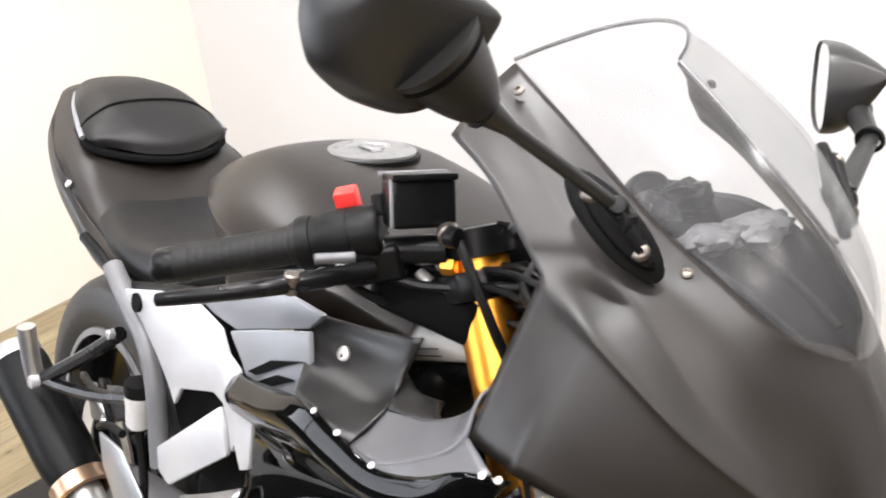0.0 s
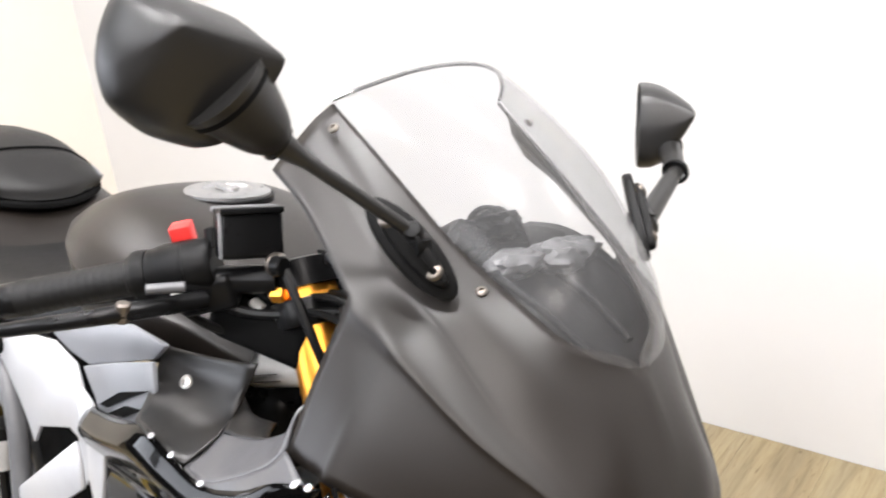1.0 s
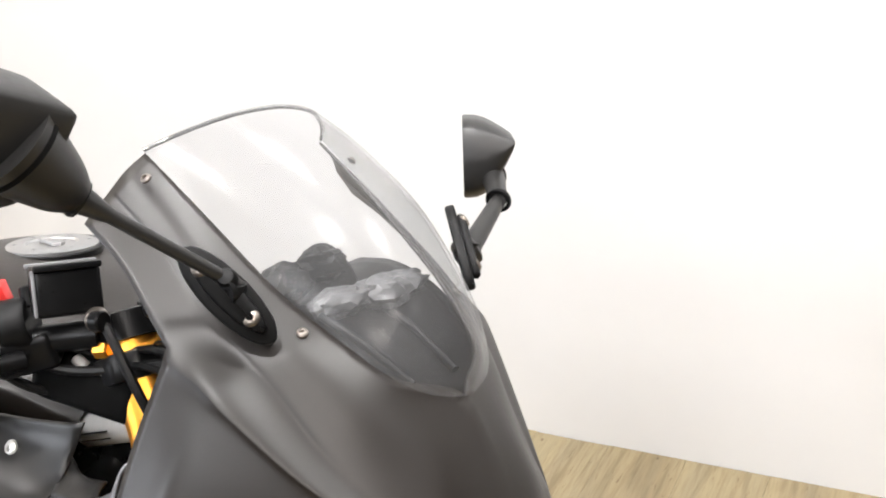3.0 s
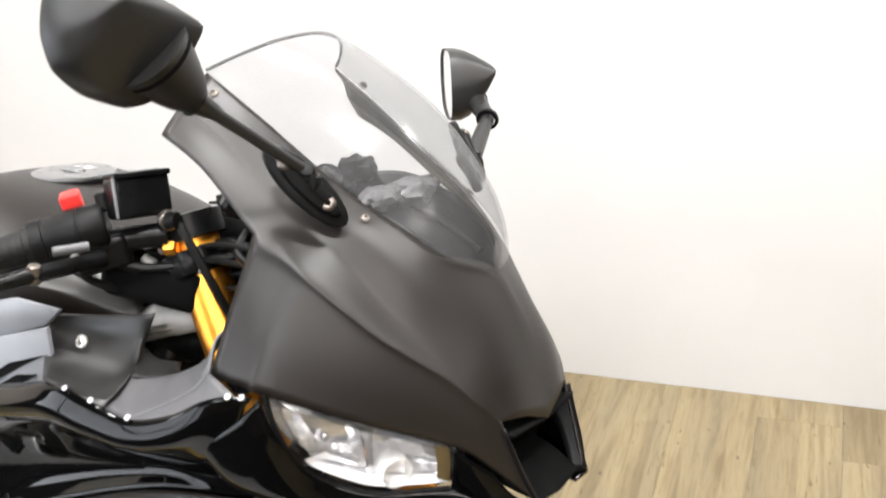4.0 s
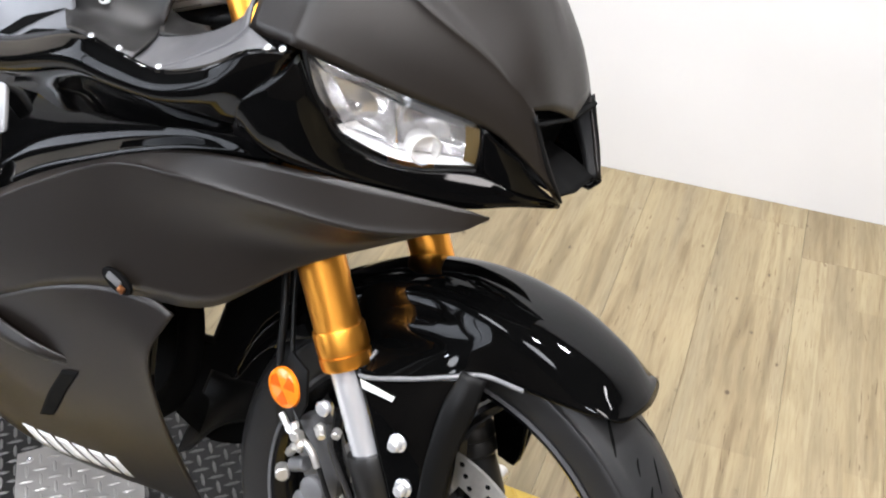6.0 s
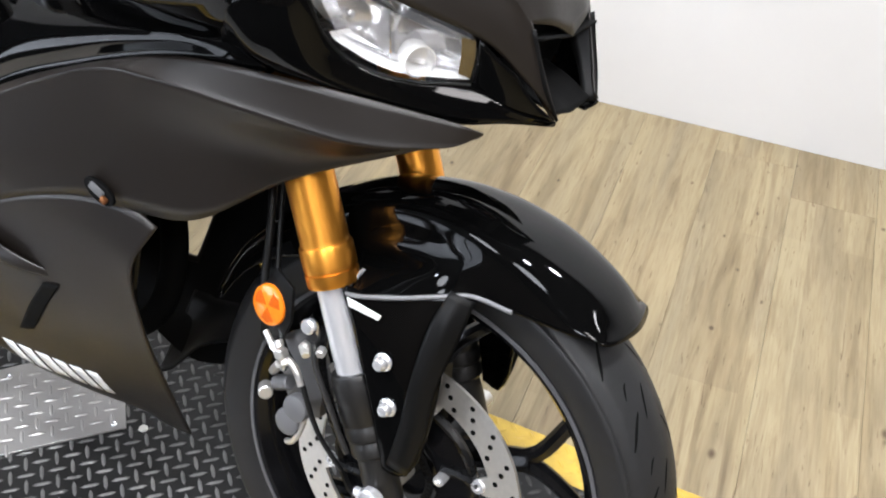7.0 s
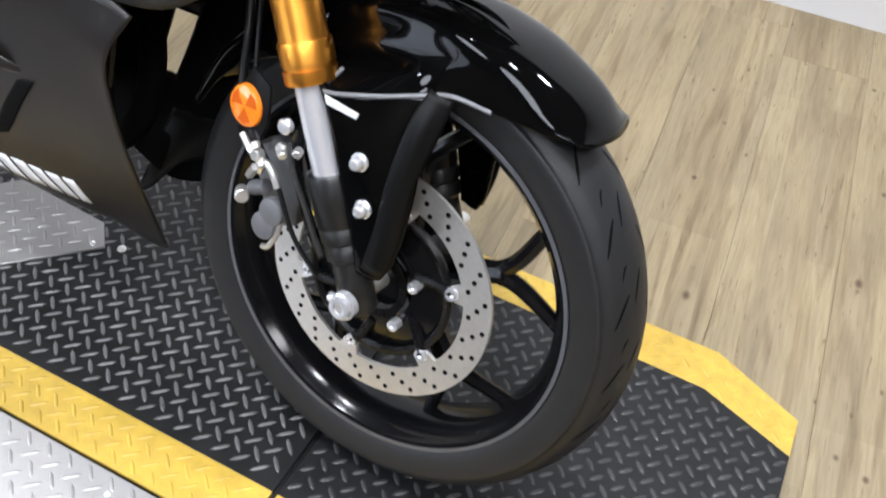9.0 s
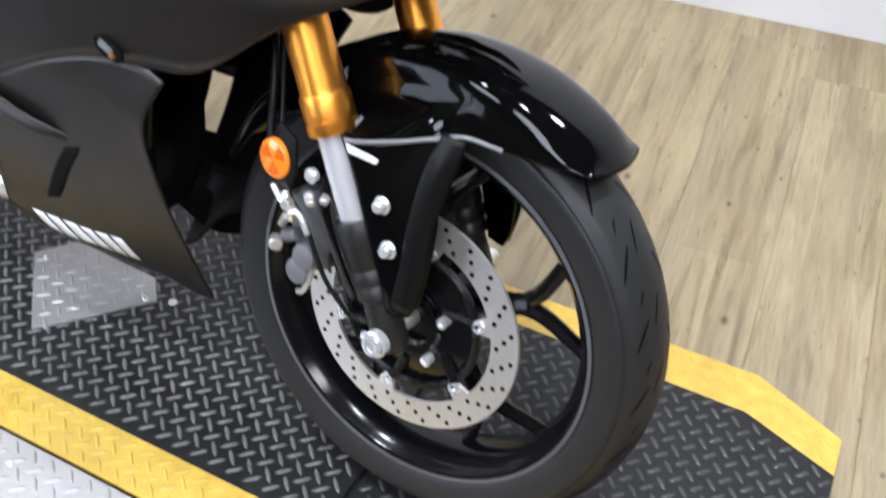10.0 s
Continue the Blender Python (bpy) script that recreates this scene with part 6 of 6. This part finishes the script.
# -- mirrors --
def mirror(sy, ball, head, inward, up, root, radii, length=0.066, swell=0.036):
    """A mirror on a stalk: oval foot on the cowl, pivot, ball neck, tapered shell and glass."""
    fl = (lambda b: b) if sy < 0 else flipped
    along, out = Vector((0.62, 0.40, -0.68)).normalized(), Vector((0.45, -0.72, 0.52)).normalized()
    mid = Vector((-0.135, -0.146, 1.034))
    oval = [(0.050 * math.cos(t) - 0.005, 0.0175 * math.sin(t)) for t in (2 * math.pi * k / 28 for k in range(28))]
    m = axes(mid - out * 0.008, along, out.cross(along))
    foot = part("mirror_foot", fl(slab(oval, m, 0.010, 0.003)), M_PLASTIC, bike, "oval black mirror foot on the cowl")
    part("foot_saddle", fl(slab([(0.75 * a, 0.6 * b) for a, b in oval], m @ pose(0, 0, 0.008), 0.010, 0.004)), M_PLASTIC, foot)
    for k in (-0.027, 0.025):
        p = mid + along * k + out * 0.007
        bolt("foot_bolt", (p.x, p.y if sy < 0 else -p.y, p.z), (out.x, out.y if sy < 0 else -out.y, out.z), 0.0072, foot, M_DARKSTEEL, 0.005)
    base = Vector(root)
    b = Vector(ball)
    lean, pin = base.lerp(b, 0.80), 0.6 if sy < 0 else 1.25
    stalk = part("mirror_stalk", fl(tube([base + (base - b) * 0.06, base, base.lerp(b, 0.4), lean], radii[:2], 14, 5)), M_SHELL, bike, "black mirror stalk")
    part("stalk_collar", fl(tube([lean, lean.lerp(b, 0.5), b], radii[1:], 14, 4)), M_SHELL, stalk)
    part("stalk_pivot", fl(lathe([(0, -0.012), (0.0105 * pin, -0.012), (0.0125 * pin, -0.009), (0.0125 * pin, 0.006), (0.010 * pin, 0.0085), (0.004, 0.009), (0, 0.009)], base.lerp(b, 0.03), out, 24)), M_PLASTIC if sy < 0 else M_SHELL, stalk)
    part("pivot_bracket", fl(tube([mid - along * 0.004 + out * 0.006, base.lerp(mid, 0.4), base], (0.013, 0.0105), 12, 4)), M_PLASTIC, stalk)
    h = Vector(head)
    m = axes(h, inward, up)
    k = length / 0.066
    # inner cap that runs from the shell down into the neck
    reach = m @ Vector((0.026 * k, -0.004, 0.026)) if swell > 0.03 else m @ Vector((0.034, -0.018, 0.030))
    part("shell_cap", fl(tube([b, b.lerp(reach, 0.22), b.lerp(reach, 0.6), reach], (0.0125 if swell > 0.03 else 0.009, swell), 28, 5)), M_SHELL, stalk, "tapered black inner cap")
    seam_r = 0.0125 + 0.86 * (swell - 0.0125) if swell > 0.03 else 0.0135
    part("cap_seam", fl(lathe([(seam_r - 0.002, -0.0018), (seam_r + 0.0014, -0.0018), (seam_r + 0.0014, 0.0018), (seam_r - 0.002, 0.0018)], b.lerp(reach, 0.86), reach - b, 32, close=True)), M_HOLE, stalk, "black seam between cap and shell")
    part("neck_ring", fl(lathe([(0.010, -0.003), (0.0135, -0.003), (0.0145, 0), (0.0135, 0.003), (0.010, 0.003)], b, b - base, 20, close=True)), M_SATIN, stalk)
    shape = [(-0.062 * k, 0.012), (-0.057 * k, 0.035), (-0.030 * k, 0.046), (0.036 * k, 0.045), (0.058 * k, 0.033), (0.064 * k, 0.0), (0.060 * k, -0.034), (0.036 * k, -0.047), (-0.012 * k, -0.046), (-0.046 * k, -0.033), (-0.060 * k, -0.010)]
    corners = []
    for q0, q1 in zip(shape, shape[1:] + shape[:1]):
        corners += [tuple(q0[n] + (q1[n] - q0[n]) * u for n in (0, 1)) for u in (0.2, 0.8)]
    ring = spline([(x, y, 0) for x, y in corners + [corners[0]]], 3)[:-1, :2]
    bm = bmesh.new()
    loops = []
    for f, g, d, dx, dy in ((0.94, 0.93, -0.001, 0, 0), (0.98, 0.975, -0.003, 0, 0), (1.0, 1.0, 0.001, 0, 0), (0.985, 0.98, 0.012, 0.001, 0), (0.96, 0.90, 0.022, 0.003, 0.001), (0.90, 0.68, 0.034, 0.006, 0.005), (0.83, 0.42, 0.045, 0.010, 0.010), (0.76, 0.18, 0.053, 0.013, 0.015), (0.70, 0.06, 0.055, 0.015, 0.017)):
        loops.append([bm.verts.new((x * f + dx, y * g + dy, d)) for x, y in ring])
    for a, c in zip(loops, loops[1:]):
        for i in range(len(a)):
            j = (i + 1) % len(a)
            bm.faces.new((a[i], a[j], c[j], c[i]))
    bm.faces.new(loops[-1])
    bmesh.ops.recalc_face_normals(bm, faces=bm.faces)
    bmesh.ops.transform(bm, matrix=m, verts=bm.verts)
    shell = part("mirror_shell", fl(bm), M_SHELL, stalk, "ridged black mirror shell", sharp=60.0)
    gl = bmesh.new()
    gl.faces.new([gl.verts.new((x * 0.95, y * 0.945, -0.0005)) for x, y in ring][::-1])
    bmesh.ops.transform(gl, matrix=m, verts=gl.verts)
    part("mirror_glass", fl(gl), M_MIRROR, shell, "silvered mirror glass")
    return stalk


mirror(-1, (-0.174, -0.246, 1.113), (-0.205, -0.312, 1.158), (0.10, 0.97, -0.24), (-0.15, 0.18, 0.97), (-0.133, -0.145, 1.046), (0.0050, 0.0056, 0.0110), 0.054)
mirror(1, (-0.165, -0.247, 1.068), (-0.264, -0.319, 1.102), (0.60, 0.80, 0.0), (-0.10, 0, 0.99), (-0.135, -0.154, 1.028), (0.0125, 0.0088, 0.0075), swell=0.014)

# -- dash, seen through the screen --
FIVE = (-1, -0.5, 0, 0.5, 1)
dash = part("dashboard", patch([
    [(-0.025, y * 0.045, 0.940) for y in FIVE], [(-0.085, y * 0.095, 0.972 + 0.004 * abs(y)) for y in FIVE], [(-0.150, y * 0.122, 0.992 + 0.008 * abs(y)) for y in FIVE],
    [(-0.210, y * 0.135, 0.996 + 0.014 * abs(y)) for y in FIVE], [(-0.260, y * 0.138, 0.985 + 0.020 * abs(y)) for y in FIVE]], 4, 4), M_PLASTIC, bike, "black dashboard tray", solid=0.003)
for y in (-0.028, 0.028):
    part("tray_rib", tube([(-0.050, y, 0.958), (-0.10, y * 1.2, 0.981), (-0.150, y * 1.3, 0.998)], 0.004, 8), M_PLASTIC, dash)
inst = part("instrument", box((0.034, 0.110, 0.038), pose(-0.200, 0, 1.006, 0, -38, 0), 0.012, seg=3), M_PLASTIC, bike, "black instrument panel")
part("display", box((0.003, 0.095, 0.028), pose(-0.200, 0, 1.006, 0, -38, 0) @ pose(-0.0175, 0, 0), 0.001), M_GLOSS, inst)
def crumple(size, m, seed):
    """A lump of crumpled film: creased facets over a rounded body."""
    bm = bmesh.new()
    bmesh.ops.create_icosphere(bm, subdivisions=3, radius=0.5)
    for v in bm.verts:
        d = noise.noise(v.co * 5.0 + Vector((seed, 0, 0))) * 0.34 + noise.noise(v.co * 11.0 + Vector((0, seed, 0))) * 0.16
        v.co = Vector((v.co.x * size[0], v.co.y * size[1], v.co.z * size[2])) * (1 + d)
    bmesh.ops.transform(bm, matrix=m, verts=bm.verts)
    return bm


for k, (size, m) in enumerate((((0.040, 0.070, 0.028), pose(-0.150, -0.010, 1.003, 0, -20, 8)), ((0.040, 0.060, 0.034), pose(-0.146, 0.042, 1.004, 0, -15, -10)), ((0.034, 0.054, 0.026), pose(-0.160, 0.088, 1.003, 0, -10, 0)))):
    part("film_wrap", crumple(size, m, 3.1 * k), M_FILM, inst, "crumpled milky protective film", sharp=25.0)
for k, (size, m) in enumerate((((0.042, 0.072, 0.040), pose(-0.195, -0.034, 1.014, 0, -20, 15)), ((0.036, 0.048, 0.030), pose(-0.190, 0.006, 1.028, 0, -15, -10)))):
    part("dust_wrap", crumple(size, m, 8.3 + 2.7 * k), M_PLASTIC, inst, "crumpled dark wrap", sharp=25.0)
for sy in (-1, 1):
    part("cowl_stay", tube([(-0.30, sy * 0.05, 0.90), (-0.22, sy * 0.06, 0.945), (-0.16, sy * 0.09, 0.965), (-0.12, sy * 0.09, 0.965)], 0.007, 8), M_SATIN, bike)

# -- handlebars --
def bar(sy):
    fl = (lambda b: b) if sy < 0 else flipped
    A, B, C = Vector((-0.335, -0.105, 0.960)), Vector((-0.404, -0.222, 0.956)), Vector((-0.494, -0.310, 0.920))
    d = (C - B).normalized()
    clip = part("handlebar", steered(fl(join(rod(A, C, 0.011, 16), lathe([(0.026, -0.014), (0.036, -0.014), (0.037, 0.010), (0.026, 0.012)], leg(0.745, -FY), FD, 28, close=True)))), M_SATIN, bike, "black clip-on handlebar")
    ribs = [(0.0, 0.0), (0.0195, 0.0), (0.0195, 0.006), (0.0165, 0.008)]
    for k in range(12):
        s = 0.012 + k * 0.0078
        ribs += [(0.0168, s), (0.01655, s + 0.001), (0.01655, s + 0.002), (0.0168, s + 0.003)]
    ribs += [(0.0175, 0.107), (0.0175, 0.113), (0.0, 0.113)]
    part("grip", steered(fl(lathe(ribs, B, d, 24))), M_GRIP, clip, "ribbed black rubber grip")
    part("bar_end", steered(fl(lathe([(0, 0), (0.0155, 0), (0.0165, 0.003), (0.0165, 0.016), (0.013, 0.021), (0.005, 0.021), (0.0045, 0.018), (0, 0.018)], B + d * 0.114, d, 24))), M_SATIN, clip, "dark bar end weight")
    part("throttle_collar", steered(fl(lathe([(0.016, -0.012), (0.0225, -0.012), (0.0235, -0.008), (0.0235, 0.0), (0.016, 0.002)], B, d, 28, close=True))), M_PLASTIC, clip)
    sw = part("switch_housing", steered(fl(lathe([(0, -0.030), (0.0205, -0.030), (0.0235, -0.026), (0.0245, -0.006), (0.0238, -0.0055), (0.0238, -0.0035), (0.0245, -0.003), (0.0245, 0.016), (0.0225, 0.020), (0.0225, 0.029), (0.021, 0.030), (0, 0.030)], B - d * 0.042, d, 28))), M_PLASTIC, clip, "black switch housing")
    part("housing_screw", steered(fl(rod(B - d * 0.03 + Vector((0.02, -0.006, -0.018)), B - d * 0.03 + Vector((0.03, -0.012, -0.020)), 0.006, 10))), M_STEEL, sw)
    if sy < 0:
        part("kill_switch", steered(box((0.020, 0.026, 0.018), axes(Vector((-0.392, -0.185, 0.992)), d, (0.3, 0, 1)), 0.003)), M_RED, sw, "red kill switch")
        part("start_button", steered(rod(B - d * 0.072 + Vector((-0.004, 0.0, 0.012)), B - d * 0.072 + Vector((-0.010, 0.0, 0.030)), 0.007, 12)), M_PLASTIC, sw)
    # lever and its perch
    piv = Vector((-0.345, -0.190, 0.946))
    lp = [piv, Vector((-0.349, -0.266, 0.944)), Vector((-0.372, -0.305, 0.936)), Vector((-0.405, -0.335, 0.925)), Vector((-0.420, -0.345, 0.920))]
    lev = part("brake_lever" if sy < 0 else "clutch_lever", steered(fl(tube(lp, (0.0085, 0.0058), 12, 6))), M_SATIN, clip, "black hand lever")
    part("lever_pivot", steered(fl(rod(Vector((-0.349, -0.266, 0.936)), Vector((-0.346, -0.266, 0.954)), 0.0065, 12))), M_DARKSTEEL, lev)
    part("lever_perch", steered(fl(box((0.055, 0.034, 0.030), axes(Vector((-0.360, -0.178, 0.948)), d, (0.3, 0, 1)), 0.006, seg=3))), M_SATIN, clip)
    return clip


right_bar, left_bar = bar(-1), bar(1)
# brake fluid box on the right bar
res = part("brake_reservoir", steered(box((0.056, 0.036, 0.042), axes((-0.334, -0.154, 1.004), (-0.37, -0.93, -0.04), (-0.90, 0.37, -0.20)) @ pose(0, 0, 0), 0.005, seg=3)), M_SATIN, right_bar, "square black brake fluid box")
part("reservoir_lid", steered(box((0.0565, 0.0365, 0.006), axes((-0.335, -0.154, 1.0255), (-0.37, -0.93, -0.04), (-0.90, 0.37, -0.20)), 0.002)), M_SATIN, res, "black lid with worn bright edges")
part("lid_edge", steered(box((0.0605, 0.003, 0.0045), axes((-0.336, -0.154, 1.0275), (-0.37, -0.93, -0.04), (-0.90, 0.37, -0.20)) @ pose(0, 0.0195, 0), 0.001)), M_GREYEDGE, res, "worn lighter edge")
part("sight_glass", steered(rod((-0.297, -0.151, 0.984), (-0.285, -0.149, 0.986), 0.009, 16)), M_SATIN, res)
part("master_cylinder", steered(tube([(-0.315, -0.135, 0.965), (-0.345, -0.165, 0.960), (-0.365, -0.20, 0.955)], 0.013, 12)), M_SATIN, right_bar)
for k, pts in enumerate(([(-0.296, -0.148, 0.985), (-0.272, -0.146, 0.955), (-0.250, -0.138, 0.915), (-0.236, -0.12, 0.87), (-0.226, -0.09, 0.79)],
                         [(-0.37, -0.19, 0.945), (-0.33, -0.15, 0.930), (-0.26, -0.11, 0.945), (-0.19, -0.09, 0.960)],
                         [(-0.36, -0.17, 0.935), (-0.32, -0.12, 0.915), (-0.25, -0.08, 0.925), (-0.18, -0.05, 0.945)],
                         [(-0.40, -0.20, 0.935), (-0.37, -0.16, 0.905), (-0.34, -0.09, 0.900), (-0.30, -0.04, 0.905)],
                         [(-0.30, 0.10, 0.97), (-0.27, 0.04, 0.955), (-0.22, -0.02, 0.96), (-0.18, -0.08, 0.965)],
                         [(-0.28, -0.06, 0.96), (-0.24, -0.12, 0.955), (-0.20, -0.15, 0.952)])):
    part("cable", tube(pts, 0.0045, 8), M_CABLE, bike)
part("cable_end", rod((-0.335, -0.130, 0.946), (-0.322, -0.124, 0.948), 0.007, 10), M_STEEL, bike)
part("brass_fitting", rod((-0.318, -0.140, 0.950), (-0.306, -0.134, 0.952), 0.008, 6), M_GOLD, bike)
# steering lock barrel and printed can seen beside the fork leg
part("ignition", lathe([(0, 0), (0.020, 0), (0.021, 0.004), (0.021, 0.03), (0.012, 0.032), (0, 0.030)], (-0.345, 0, 0.955), (-0.2, 0, 1), 24), M_SATIN, bike)
can = part("regulator_can", lathe([(0, 0), (0.0185, 0), (0.0195, 0.002), (0.0195, 0.118), (0.0185, 0.12), (0, 0.12)], (-0.402, -0.092, 0.842), (0.94, 0.0, 0.34), 28), M_LABEL, bike, "grey can with a printed label")
part("print_bar", join(*[box((0.05, 0.0008, 0.002), axes((-0.365 + 0.004 * k, -0.1148 + 0.0012 * k, 0.852 - 0.006 * k), (0.94, 0, 0.34), (0, 1, 0)) @ pose(0, 0, 0, 90, 0, 0), 0) for k in range(3)]), M_PLASTIC, can)
part("steering_head", rod((-0.375, 0, 0.94), (-0.245, 0, 0.66), 0.032, 24), M_SATIN, bike, "black steering head")
part("frame_spar", join(tube([(-0.33, -0.05, 0.83), (-0.44, -0.10, 0.80), (-0.56, -0.13, 0.72)], 0.022, 10), tube([(-0.33, 0.05, 0.83), (-0.44, 0.10, 0.80), (-0.56, 0.13, 0.72)], 0.022, 10)), M_SATIN, bike)
part("airbox", box((0.24, 0.20, 0.10), pose(-0.48, 0, 0.80, 0, 12, 0), 0.02, seg=3), M_PLASTIC, bike)
# black sheet for the shade behind the fork, and the wires over it
part("inner_cowl", patch([[(-0.345, -0.055, 0.968), (-0.27, -0.062, 0.972), (-0.20, -0.085, 0.975)], [(-0.345, -0.055, 0.90), (-0.27, -0.062, 0.90), (-0.19, -0.095, 0.90)], [(-0.34, -0.055, 0.81), (-0.27, -0.062, 0.80), (-0.18, -0.100, 0.80)]], 3, 3), M_HOLE, bike, "black sheet for the shade behind the fork", solid=0.003)
knots = random.Random(7)
for k in range(9):
    z0, y0 = 0.915 + 0.045 * knots.random(), -0.085 - 0.06 * knots.random()
    part("wire", tube([(-0.385 + 0.03 * knots.random(), y0 - 0.03, z0), (-0.33, y0, z0 - 0.02 * knots.random()), (-0.27, y0 + 0.01, z0 - 0.01 + 0.03 * knots.random()), (-0.19, -0.10 - 0.03 * knots.random(), z0 + 0.01)], 0.0035, 8, 5), M_CABLE, bike)
for k in range(4):
    x0 = -0.37 + 0.025 * k
    part("wire_clip", rod((x0, -0.150 + 0.008 * k, 0.928 + 0.008 * (k % 2)), (x0 + 0.014, -0.148 + 0.008 * k, 0.930), 0.006, 10), M_STEEL, bike)
part("stay_nut", lathe([(0, -0.012), (0.011, -0.012), (0.013, -0.006), (0.013, 0.006), (0.009, 0.010), (0, 0.010)], (-0.225, -0.142, 1.010), (-0.5, -0.6, 0.4), 16), M_SATIN, bike)
part("cable_adjuster", steered(rod((-0.348, -0.245, 0.962), (-0.331, -0.217, 0.965), 0.0048, 12)), M_GREY, right_bar, "grey cable adjuster")
part("cap_bolt", steered(rod((-0.310, -0.140, 0.983), (-0.296, -0.149, 0.983), 0.010, 14)), M_DARKSTEEL, right_bar)
part("reservoir_edge", steered(box((0.003, 0.003, 0.040), axes((-0.335, -0.154, 1.004), (-0.37, -0.93, -0.04), (-0.90, 0.37, -0.20)) @ pose(0.0275, -0.0175, 0), 0.001)), M_GREYEDGE, res, "worn lighter edge")
# added black block that stands for the shade under the bar
part("wiring_cover", box((0.115, 0.075, 0.050), pose(-0.345, -0.112, 0.912, 0, 8, 20), 0.014, seg=3), M_HOLE, bike, "black block filling the dark space under the bar")
